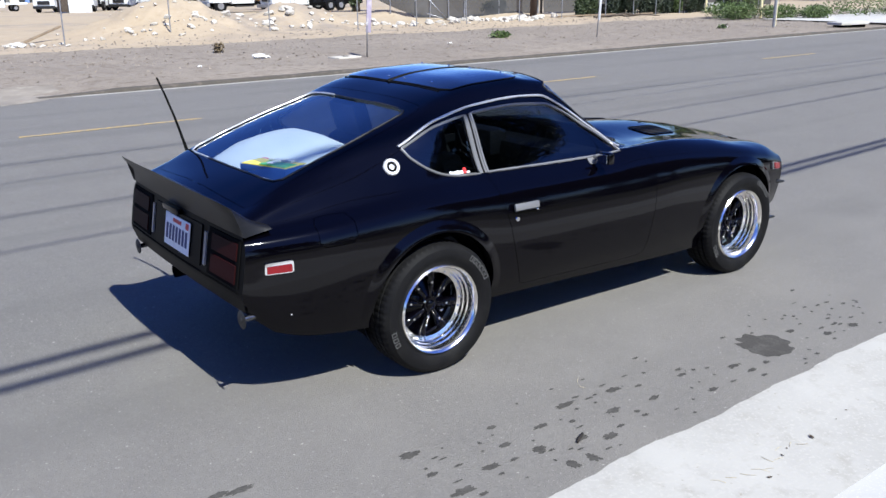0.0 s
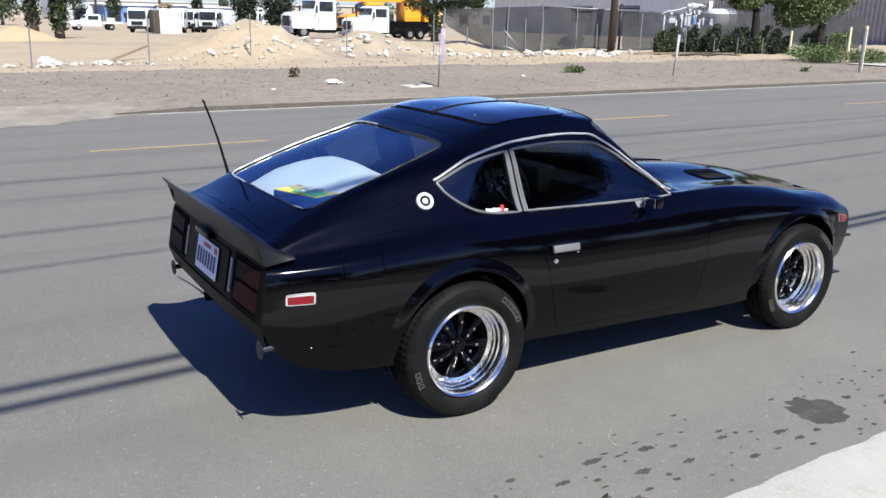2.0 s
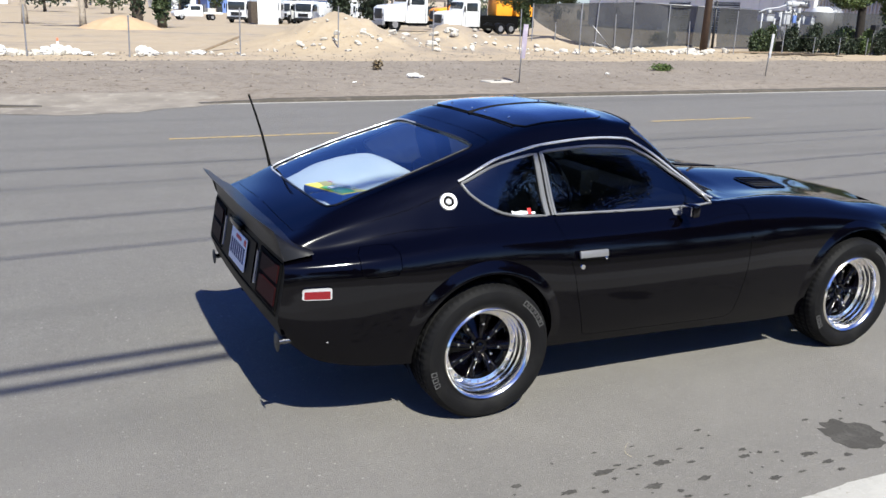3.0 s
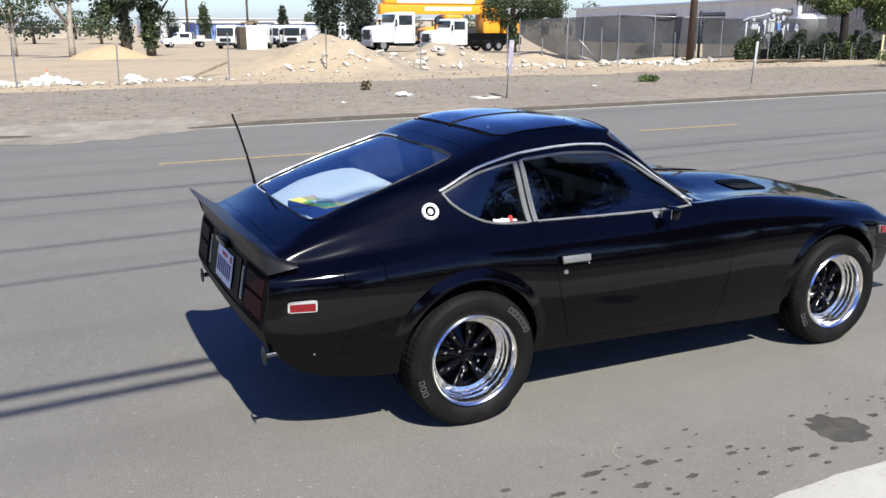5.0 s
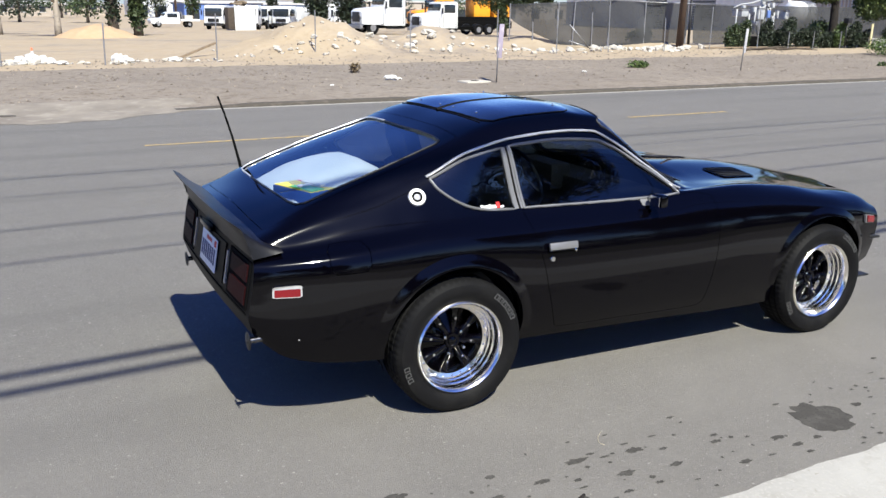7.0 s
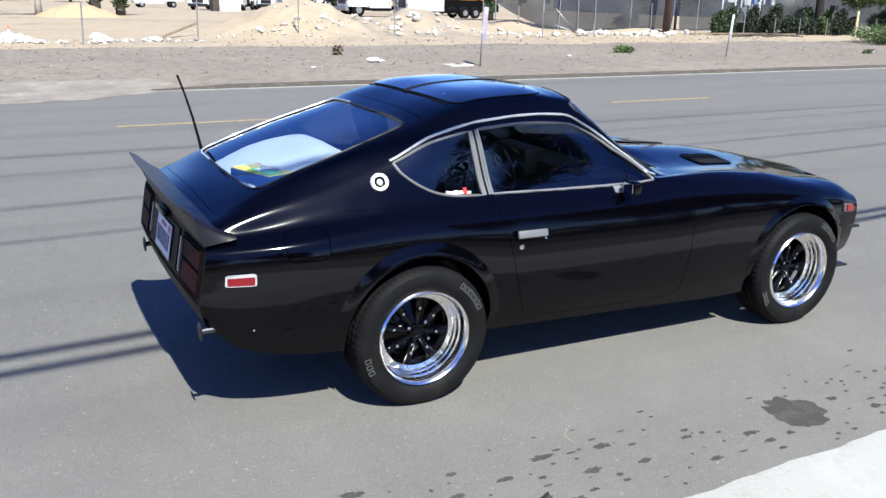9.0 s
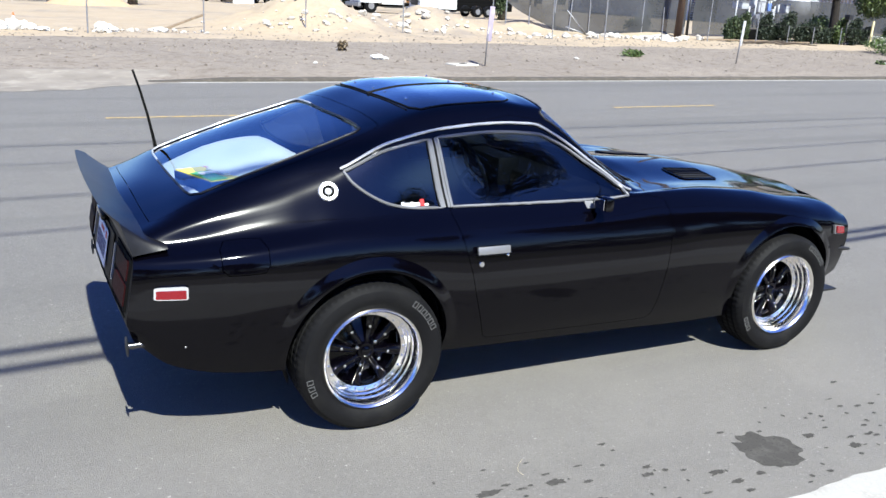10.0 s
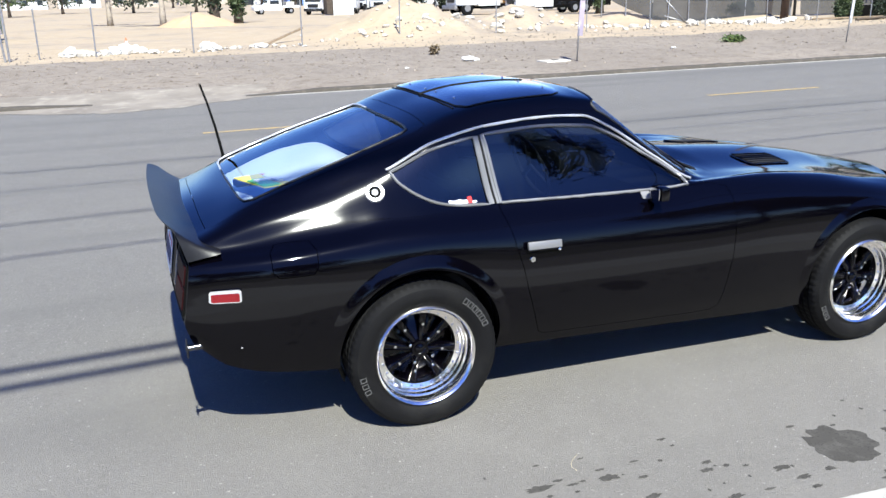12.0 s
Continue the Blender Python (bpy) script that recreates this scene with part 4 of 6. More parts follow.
for lo, hi in (((-.66, -.60, .34), (-.36, .60, .44)), ((-.36, -.40, .30), (.36, .40, .46)), ((.36, -.62, .21), (1.93, .62, .28)), ((1.46, -.62, .28), (1.93, .62, .80)), ((1.93, -.40, .22), (2.66, .40, .72)), ((-.36, -.66, .60), (.30, .66, .66))):
    box_part("floor_pan", lo, hi, INNER, body)

# ---- cabin ----
for k in (-1, 1):
    seat = thing("seat", "", "", (.62, k * .34, .30))
    seat.parent = car
    box_part("cushion", (-.22, -.24, 0), (.28, .24, .17), VINYL, seat, "", 0.05)
    box_part("backrest", (-.08, -.23, 0), (.06, .23, .56), VINYL, seat, "", 0.05, pose(-.20, 0, .12, 0, -16, 0))
    box_part("headrest", (-.05, -.14, .56), (.05, .14, .76), VINYL, seat, "", 0.04, pose(-.20, 0, .12, 0, -16, 0))
    box_part("door_card", (.40, min(k * .62, k * .65), .30), (1.42, max(k * .62, k * .65), .81), VINYL, car)
    box_part("side_card", (-.62, min(k * .60, k * .64), .44), (.35, max(k * .60, k * .64), .84), VINYL, car)
bm = box(bmesh.new(), (1.18, -.64, .56), (1.46, .64, .84), None, 0.05)
box(bm, (1.10, .16, .74), (1.24, .52, .90), None, 0.03)
part("dashboard", bm, VINYL, car, "black padded dashboard", True, 40)
bm = lathe(bmesh.new(), [(.18 + .012 * math.cos(a), .012 * math.sin(a)) for a in np.linspace(0, 2 * math.pi, 8, endpoint=False)], (0, 0, 0), 32, "x", True)
for a in (0, 120, 240):
    box(bm, (-.006, -.012, 0), (.006, .012, .175), pose(0, 0, 0, a, 0, 0))
part("steering_wheel", bm, VINYL, car, "black three-spoke steering wheel", True, 40).matrix_basis = pose(1.02, .34, .80, 0, -22, 0)
part("console", box(bmesh.new(), (.25, -.10, .28), (1.2, .10, .52), None, 0.03), VINYL, car, "", True, 40)
part("cargo_floor", box(bmesh.new(), (-.80, -.60, .66), (.18, .60, .70)), VINYL, car)
part("interior_mirror", box(bmesh.new(), (.93, -.11, 1.13), (.95, .11, 1.185), None, 0.008), VINYL, car, "", True, 40)
# ---- load in the hatch ----
bm = bmesh.new()
rows = []
for v in np.linspace(-1, 1, 25):
    row = []
    for u in np.linspace(0, 1, 21):
        x = -.63 + .63 * u
        z = .93 + .125 * math.sin(min(1, u * 1.5) * math.pi / 2) - .10 * max(0, u - .72) / .28 - .10 * abs(v) ** 2.6 + .006 * rough(x, v, .12)
        row.append((x, .07 + .49 * v, z))
    rows.append(row)
top = grid_mesh(bm, rows)
rim = [e for e in bm.edges if e.is_boundary]
for v in bmesh.ops.extrude_edge_only(bm, edges=rim)["geom"]:
    if isinstance(v, bmesh.types.BMVert):
        v.co.z = .70
cover = tagged(part("cargo_cover", bm, CLOTH, None, "", True, 60), "white cloth draped over a load behind the seats", "cloth")
carton = thing("carton", "small bright carton printed blue, yellow and red", "box", (-.48, -.17, .957), 20)
PRINTS = [material("carton_" + n, c, 0.4, coat=0.3) for n, c in (("blue", (.015, .05, .20)), ("yellow", (.75, .62, .05)), ("green", (.08, .40, .10)), ("red", (.60, .06, .05)), ("white", (.8, .8, .8)))]
box_part("box", (-.115, -.14, -.10), (.115, .14, .02), PRINTS[0], carton, "", 0.004)
box_part("print", (-.11, -.135, .021), (.11, .135, .024), PRINTS[1], carton, "yellow print")
box_part("print", (-.105, -.13, .025), (-.03, .03, .028), PRINTS[2], carton, "green print")
box_part("print", (.01, -.02, .025), (.10, .12, .028), PRINTS[3], carton, "red print")
box_part("ribbon", (-.09, -.03, .029), (.09, -.005, .034), PRINTS[4], carton, "white strip")
box_part("ribbon", (-.02, -.09, .029), (.005, .05, .036), PRINTS[4], carton, "white strip")
# ---- wheels ----
def wheel(x, side, width, lean=0.0):
    """A wheel whose lip lies HUB_Y off the centre line; d runs inwards from the lip."""
    w = thing("wheel", "", "", (x, 0, AXLE_Z))
    w.parent = car
    c, k = (0, side * HUB_Y, 0), -side
    R, r = 0.316, 0.215
    tyre = [(r - .004, .012), (r + .012, -.002), (r + .03, -.012), (r + .055, -.016), (r + .078, -.010), (R - .012, .002), (R - .003, .014)]
    for g in (0.045, 0.085, 0.125, 0.165):
        if g < width - 0.03:
            tyre += [(R, g - .006), (R - .009, g - .004), (R - .009, g + .004), (R, g + .006)]
    tyre += [(R - .004, width - .02), (R - .014, width), (r + .06, width + .02), (r, width - .01)]
    sides = 260
    bm = lathe(bmesh.new(), [(a, k * d) for a, d in tyre], c, sides)
    bm.verts.ensure_lookup_table()
    for i, v in enumerate(bm.verts):
        rad = math.hypot(v.co.x, v.co.z)
        if rad > R - .006 and (i % sides) % 4 == 0:
            v.co.x, v.co.z = v.co.x * (1 - .0026 / rad), v.co.z * (1 - .0026 / rad)
    tyre_ob = part("tyre", bm, RUBBER, w, "worn black road tyre", True, 30)
    rim = [(r - .012, width - .02), (r - .03, width - .05), (r - .058, .122), (r - .056, .088), (r - .040, .082), (r - .037, .066), (r - .031, .063), (r - .028, .044), (r - .022, .041), (r - .019, .016), (r - .015, .006), (r - .010, -.003), (r - .003, -.007), (r + .004, .001), (r + .003, .014)]
    rim_ob = part("rim", lathe(bmesh.new(), [(a, k * d) for a, d in rim], c, 96), POLISHED, w, "polished deep-dish rim lip", True, 35)
    bm = bmesh.new()
    for i in range(24):
        a = 2 * math.pi * i / 24
        bmesh.ops.create_uvsphere(bm, u_segments=8, v_segments=5, radius=.0058, matrix=Matrix.Translation((c[0] + (r - .047) * math.cos(a), c[1] + k * .084, (r - .047) * math.sin(a))))
    tagged(part("rim_bolts", bm, CHROME, rim_ob, "", True), kind="stuff")
    centre = part("centre", lathe(bmesh.new(), [(.001, k * .085), (.035, k * .085), (.040, k * .10), (.07, k * .118), (.12, k * .145), (r - .05, k * .15)], c, 48), PAINT, w, "gloss black wheel centre", True, 40)
    for i in range(8):
        a = 2 * math.pi * (i + .25) / 8
        bm = bmesh.new()
        grid_mesh(bm, [[(u, k * (d + lift), v * half) for v, lift in ((-1, .03), (-.8, .004), (-.3, 0), (.3, 0), (.8, .004), (1, .03))] for u, d, half in ((.035, .092, .012), (.06, .090, .014), (.10, .098, .018), (.14, .106, .024), (r - .052, .098, .032))])
        spoke = part("spoke", bm, PAINT, centre, "", True, 60)
        spoke.matrix_basis = Matrix.Translation(c) @ pose(0, 0, 0, 0, math.degrees(a), 0)
    for i in range(4):
        a = math.radians(45 + 90 * i + 12)
        nut = part("wheel_nut", lathe(bmesh.new(), [(.001, k * .060), (.007, k * .062), (.009, k * .072), (.009, k * .10)], (c[0] + .057 * math.cos(a), c[1], .057 * math.sin(a)), 6), CHROME, centre, "", True, 30)
    for i in range(8):
        a = 2 * math.pi * (i + .75) / 8
        part("stud", lathe(bmesh.new(), [(.001, k * .094), (.006, k * .095), (.008, k * .102), (.008, k * .13)], (c[0] + .105 * math.cos(a), c[1], .105 * math.sin(a)), 8), CHROME, centre, "", True, 30)
    part("hub_cap", lathe(bmesh.new(), [(.001, k * .074), (.012, k * .075), (.022, k * .080), (.024, k * .10)], c, 20), PAINT, centre, "", True, 40)
    part("valve", tube(bmesh.new(), [(c[0] - .12, c[1] + k * .06, -.135), (c[0] - .11, c[1] + k * .03, -.125)], .004, 6), CHROME, rim_ob)
    for start, n, step in ((24, 6, 5.6), (191, 3, 6.0)):
        for i in range(n):
            a = math.radians(start + i * step + (0 if x == 0 else 10))
            bm = bmesh.new()
            for lo, hi in (((-.013, -.010), (-.010, .010)), ((.010, -.010), (.013, .010)), ((-.010, -.010), (.010, -.0075)), ((-.010, .0075), (.010, .010))):
                box(bm, (lo[0], -.0010, lo[1]), (hi[0], .0010, hi[1]))
            bar = part("sidewall_bar", bm, LETTERING, tyre_ob)
            bar.matrix_basis = Matrix.Translation((c[0] + .277 * math.cos(a), c[1] + side * .0155, .277 * math.sin(a))) @ pose(0, 0, 0, 0, -math.degrees(a), 0)
    return w


LETTERING = material("faded_white_lettering", (0.08, 0.08, 0.08), 0.6)
for x in (0, WHEELBASE):
    for side in (-1, 1):
        wheel(x, side, 0.215 if x == 0 else 0.195)


# ---- overhead wires, above the pavement behind the viewer ----
WIRE = material("black_wire", (0.02, 0.02, 0.02), 0.6)
WOOD_POLE = material("weathered_pole_wood", (0.085, 0.055, 0.038), 0.85, spots=((8, 5, (0.05, 0.032, 0.022), 0.5, 0.75),), bump=0.4, bump_scale=30)
for y0, slope, z, r in ((.56, .042, 7.0, .030), (.355, .050, 6.9, .030), (2.64, .05, 9.0, .013), (3.66, .045, 10.0, .012), (5.0, .03, 11.0, .008), (5.92, .0, 11.4, .013)):
    pts = [(x + SUN_X * z, y0 + slope * (x + 1) + SUN_Y * z, z) for x in (-60, -20, 0, 20, 60)]
    tagged(part("overhead_wire", tube(bmesh.new(), pts, r, 6), WIRE, None, "", True), "black overhead cable strung along the pavement", "cable", "overhead cables")
for x in (-60, 60):
    pole = thing("utility_pole", "tall brown wooden utility pole beside the pavement", "pole", (x, -5.2 + (x > 0) * 2.2, 0), group="roadside poles")
    part("shaft", tube(bmesh.new(), [(0, 0, 0), (0, 0, 12)], [.17, .12], 12), WOOD_POLE, pole, "", True)
    for z, w in ((6.9, .8), (9.0, 1.6), (10.0, 1.8), (11.2, 2.6)):
        box_part("crossarm", (-.06, -w, z - .06), (.06, w, z + .06), WOOD_POLE, pole)

# ---- the lot beyond the road ----
def X(k, y):
    """The place at depth y on a sight line of slope k from the roadside."""
    return -1.69 + (y + 3.9) * k


GALV = material("galvanised_steel", (0.30, 0.30, 0.31), 0.5, 0.7, spots=((12, 4, (0.20, 0.19, 0.19), 0.5, 0.7),))
PURPLE = material("faded_marker_post", (0.30, 0.26, 0.33), 0.6, spots=((10, 4, (0.40, 0.36, 0.40), 0.5, 0.7),))
DULL_POST = material("faded_grey_post", (0.40, 0.40, 0.41), 0.6, spots=((10, 4, (0.30, 0.30, 0.31), 0.5, 0.7),))
ROCK = material("broken_concrete", (0.39, 0.365, 0.325), 0.9, spots=((6, 5, (0.44, 0.40, 0.34), 0.45, 0.7), (25, 4, (0.50, 0.48, 0.44), 0.5, 0.75)), bump=0.5, bump_scale=14)
TRUCK_WHITE = material("white_truck_paint", (0.60, 0.61, 0.62), 0.35, coat=0.3, spots=((3, 4, (0.48, 0.49, 0.50), 0.5, 0.8),))
ORANGE = material("orange_truck_paint", (0.75, 0.30, 0.02), 0.4, coat=0.3, spots=((3, 4, (0.66, 0.25, 0.02), 0.5, 0.8),))
DARK_GLASS = material("dark_vehicle_glass", (0.02, 0.025, 0.03), 0.08, coat=0.5)
BLUE_PAINT = material("blue_tarpaulin", (0.11, 0.18, 0.42), 0.6, spots=((2, 4, (0.15, 0.23, 0.48), 0.5, 0.7),))
GREY_WALL = material("grey_painted_metal_wall", (0.70, 0.69, 0.66), 0.6, spots=((0.6, 4, (0.63, 0.62, 0.60), 0.45, 0.7),))
PALE_WALL = material("pale_plaster_wall", (0.36, 0.31, 0.26), 0.8, spots=((1.0, 4, (0.30, 0.26, 0.21), 0.45, 0.7),))
ROOF = material("light_roof", (0.45, 0.44, 0.43), 0.7, spots=((1.0, 4, (0.37, 0.36, 0.35), 0.45, 0.7),))
MESH_CLOTH = material("grey_screen_cloth", (0.042, 0.044, 0.048), 0.9, spots=((1.2, 5, (0.066, 0.068, 0.072), 0.45, 0.7), (60, 2, (0.055, 0.055, 0.055), 0.5, 0.6)), spec=0.05)
def see_through(m, share):
    """Lets part of the light straight through, as an open weave does."""
    t = m.node_tree
    mix, clear = t.nodes.new("ShaderNodeMixShader"), t.nodes.new("ShaderNodeBsdfTransparent")
    mix.inputs[0].default_value = share
    t.links.new(t.nodes["Principled BSDF"].outputs[0], mix.inputs[1])
    t.links.new(clear.outputs[0], mix.inputs[2])
    t.links.new(mix.outputs[0], t.nodes["Material Output"].inputs["Surface"])


see_through(MESH_CLOTH, 0.13)
BARK = material("bark", (0.055, 0.042, 0.032), 0.95, spots=((6, 5, (0.10, 0.08, 0.06), 0.5, 0.7),), bump=0.8, bump_scale=12)
# Crown shade is put into the pine trunks' colour; a dark stick uses it too.
DARK_OR_SHADED_BARK = material("dark_or_shaded_bark", (0.014, 0.011, 0.009), 0.95, spots=((6, 5, (0.026, 0.020, 0.016), 0.5, 0.7),), bump=0.8, bump_scale=12)
PALE_BARK = material("pale_bark", (0.30, 0.26, 0.21), 0.9, spots=((5, 5, (0.18, 0.15, 0.12), 0.5, 0.7),), bump=0.5, bump_scale=12)


def leaf_material(name, a, b):
    m = material(name, a, 0.6)
    t = m.node_tree
    geo, mix = t.nodes.new("ShaderNodeNewGeometry"), t.nodes.new("ShaderNodeMix")
    mix.data_type = "RGBA"
    mix.inputs["A"].default_value, mix.inputs["B"].default_value = (*a, 1), (*b, 1)
    t.links.new(geo.outputs["Random Per Island"], mix.inputs["Factor"])
    t.links.new(mix.outputs["Result"], t.nodes["Principled BSDF"].inputs["Base Color"])
    return m


LEAF = leaf_material("dull_green_leaves", (0.016, 0.030, 0.010), (0.052, 0.072, 0.025))
PINE = leaf_material("pine_needles", (0.030, 0.050, 0.012), (0.10, 0.13, 0.035))
HEDGE = leaf_material("hedge_leaves", (0.030, 0.055, 0.014), (0.10, 0.14, 0.04))
# Dark leaf colour; on the fence shrubs it stands in for the pines' shade.
DARK_OR_SHADED_LEAVES = leaf_material("dark_or_shaded_leaves", (0.008, 0.015, 0.007), (0.024, 0.036, 0.016))


def leaves(clumps, size, seed, droop=0.0):
    """Many small folded leaves scattered through ellipsoid clumps (centre, radii, number)."""
    r = np.random.RandomState(seed)
    verts, faces = [], []
    for c, rad, n in clumps:
        d = r.normal(size=(n, 3))
        d /= np.linalg.norm(d, axis=1)[:, None]
        p = np.array(c) + d * np.array(rad) * (r.uniform(0.35, 1.0, (n, 1)) ** 0.6) * (1 + 0.25 * r.normal(size=(n, 1)) * 0.5)
        u = r.normal(size=(n, 3))
        u[:, 2] -= droop
        u /= np.linalg.norm(u, axis=1)[:, None]
        v = np.cross(u, r.normal(size=(n, 3)))
        v /= np.linalg.norm(v, axis=1)[:, None]
        s = size * r.uniform(0.6, 1.4, (n, 1))
        base = len(verts)
        q = np.stack([p - u * s, p + v * s * 0.45, p + u * s, p - v * s * 0.45], 1).reshape(-1, 3)
        verts += q.tolist()
        faces += [(base + 4 * i, base + 4 * i + 1, base + 4 * i + 2, base + 4 * i + 3) for i in range(n)]
    return verts, faces


def ground_z(x, y):
    return lot_height(x, y) if y > FAR_KERB + 0.3 else 0.0


def tree(x, y, trunk, height, clumps, label, leaf=LEAF, bark=BARK, size=0.10, seed=1, lean=0.0, limbs=5, droop=0.0, group="trees round the lot"):
    z = ground_z(x, y)
    ob = thing("tree", label, "tree", (x, y, z - 0.05), group=group)
    bm = bmesh.new()
    r = random.Random(seed)
    spine = [(lean * t * t * height + r.uniform(-.06, .06) * height * t * .3, r.uniform(-.05, .05) * height * t * .3, t * height) for t in (0, .15, .35, .6, .85, 1)]
    tube(bm, spine, [trunk * f for f in (1.25, 1.0, .85, .65, .45, .2)], 9)
    for i in range(limbs):
        a, t = r.uniform(0, 6.28), r.uniform(.4, .85)
        k = int(t * 5)
        p, far = Vector(spine[k]), r.uniform(.25, .45) * height
        q = p + Vector((math.cos(a) * far * .6, math.sin(a) * far * .6, far * .75))
        tube(bm, [p, p.lerp(q, .5) + Vector((0, 0, -.04 * far)), q], [trunk * .45, trunk * .3, trunk * .1], 6)
    part("trunk", bm, bark, ob, "", True)
    v, f = leaves(clumps, size, seed, droop)
    me = mesh_of("crown", v, f, leaf)
    crown = new("crown", me)
    crown.parent = ob
    return ob


def shrub(x, y, clumps, label, leaf=HEDGE, size=0.05, seed=1, name="shrub", group="shrubs by the fence"):
    ob = thing(name, label, "shrub", (x, y, ground_z(x, y)), group=group)
    bm = bmesh.new()
    r = random.Random(seed)
    for i in range(6):
        a = r.uniform(0, 6.28)
        c = Vector(clumps[i % len(clumps)][0])
        tube(bm, [(0.05 * math.cos(a), 0.05 * math.sin(a), -.03), c * .5, c + Vector((.2 * math.cos(a), .2 * math.sin(a), .1))], [.02, .014, .006], 5)
    part("stems", bm, BARK, ob)
    v, f = leaves(clumps, size, seed)
    crown = new("crown", mesh_of("crown", v, f, leaf))
    crown.parent = ob
    return ob


# fence posts, chain-link remains and screens
def fence_post(x, y, top, lean=0.0, r=.021):
    z = ground_z(x, y)
    ob = part("fence_post", tube(bmesh.new(), [(0, 0, -.1), (lean * .5, 0, (top - z) * .5), (lean, 0, top - z)], r, 8), GALV, None, "", True, 50)
    ob.matrix_basis = pose(x, y, z)
    return tagged(ob, "thin grey steel fence post standing in dirt", "fence post", "fence posts along the lot")


POSTS = [(-3.2, 22.5, 1.45, 0), (-1.75, 22.5, 1.45, .02), (.9, 22.5, 1.22, .03), (4.3, 23.6, 1.50, .02), (7.75, 24.3, 1.62, .02), (11.4, 24.6, 1.62, 0), (15.0, 24.6, 1.70, 0), (17.7, 24.6, 1.75, -.03), (20.2, 24.6, 1.90, -.05), (23.1, 24.6, 1.42, -.05), (25.6, 24.6, 1.90, .02), (28.2, 24.4, 1.8, 0)]
for x, y, top, lean in POSTS:
    fence_post(x, y, top, lean)


def screen(x0, y0, x1, y1, top, foot, label, holes=0.0):
    bm = bmesh.new()
    n = 30
    rows = []
    for u in np.linspace(0, 1, n):
        x, y = x0 + (x1 - x0) * u, y0 + (y1 - y0) * u
        lo = foot(u)
        rows.append([(x, y + 0.08 * math.sin(9 * u + v * 3), lo + (top(u) - lo) * v) for v in np.linspace(0, 1, 8)])
    grid_mesh(bm, rows)
    return tagged(part("fence_screen", bm, MESH_CLOTH, None, "", True, 50), label, "fence screen", "screens on the fence")


screen(X(.604, 29.2), 29.2, X(.765, 27.4), 27.4, lambda u: 1.92 + .2 * u, lambda u: 1.35 - 1.25 * min(1, u * 1.7) ** .8, "sagging torn grey screen cloth on a fence")
screen(X(.768, 27.4), 27.4, X(.908, 26.6), 26.6, lambda u: 2.12 - .12 * u, lambda u: .02, "dark grey screen cloth stretched on a fence")
screen(31.0, 31.5, 50.0, 30.0, lambda u: 2.0, lambda u: .05, "dark grey screen cloth stretched on a fence")
for k, y, h, lean, r in ((.604, 29.2, 1.95, 0, .03), (.640, 28.8, 1.98, 0, .03), (.680, 28.3, 2.02, .03, .03), (.705, 28.0, 2.25, .10, .03), (.738, 27.7, 2.25, -.04, .03), (.766, 27.4, 2.3, 0, .045), (.830, 27.0, 2.1, 0, .03), (.908, 26.6, 2.2, 0, .035)):
    fence_post(X(k, y), y, h, lean, r)
for k0, k1, z0, z1 in ((.700, .735, 1.1, .12), (.70, .745, .42, .06), (.822, .842, 1.25, .1)):
    tagged(part("fence_brace", tube(bmesh.new(), [(X(k0, 27.2), 27.2, z0), (X(k1, 27.0), 27.0, z1)], .028, 8), GALV, None, "", True), "bent grey steel brace leaning on the fence", "fence brace", "fence braces")
tagged(part("fence_rail", tube(bmesh.new(), [(X(.768, 27.35), 27.35, 2.13), (X(.908, 26.55), 26.55, 2.02), (X(.985, 26.3), 26.3, 2.0)], .022, 6), GALV, None, "", True), "thin grey steel top rail of a fence", "fence rail", "low fence rails")
tagged(part("fence_rail", tube(bmesh.new(), [(28.2, 24.4, .86), (33, 24.2, .86), (40, 24.0, .84)], .007, 6), WIRE, None, "", True), "thin dark steel rail of a low fence", "fence rail", "low fence rails")
for x in (30.0, 31.6, 33.4, 36.9, 38.4, 40.0):
    fence_post(x, 24.3, .88, 0, .02)

# marker posts
for x, y, h, w, lean, face, label in ((8.85, 14.1, 1.36, .065, .06, PURPLE, "purple-grey flat marker post leaning in the verge"), (17.7, 15.0, 1.20, .045, .10, DULL_POST, "grey flat marker post leaning in the verge")):
    z = ground_z(x, y)
    post = thing("marker_post", label, "marker post", (x, y, z), 0, "marker posts on the verge")
    part("stake", tube(bmesh.new(), [(0, 0, -.05), (lean * .5, 0, h * .5), (lean * .62, 0, h * .62)], .018, 8), GALV, post, "thin steel stake", True)
    part("blade", box(bmesh.new(), (-w, -.012, h * .42), (w, .012, h), pose(lean * .4, 0, 0, 0, 4.0, 0), 0.008), face, post, "faded flat blade", True, 40)
slab = thing("concrete_pad", "small pale concrete pad with a dark hole", "pad", (8.38, 14.35, ground_z(8.38, 14.35)), 8)
box_part("pad", (-.34, -.22, -.03), (.34, .22, .035), ROCK, slab, "", 0.015)
box_part("cover", (-.06, -.06, .035), (.10, .06, .045), INNER, slab, "dark cover", 0.004)

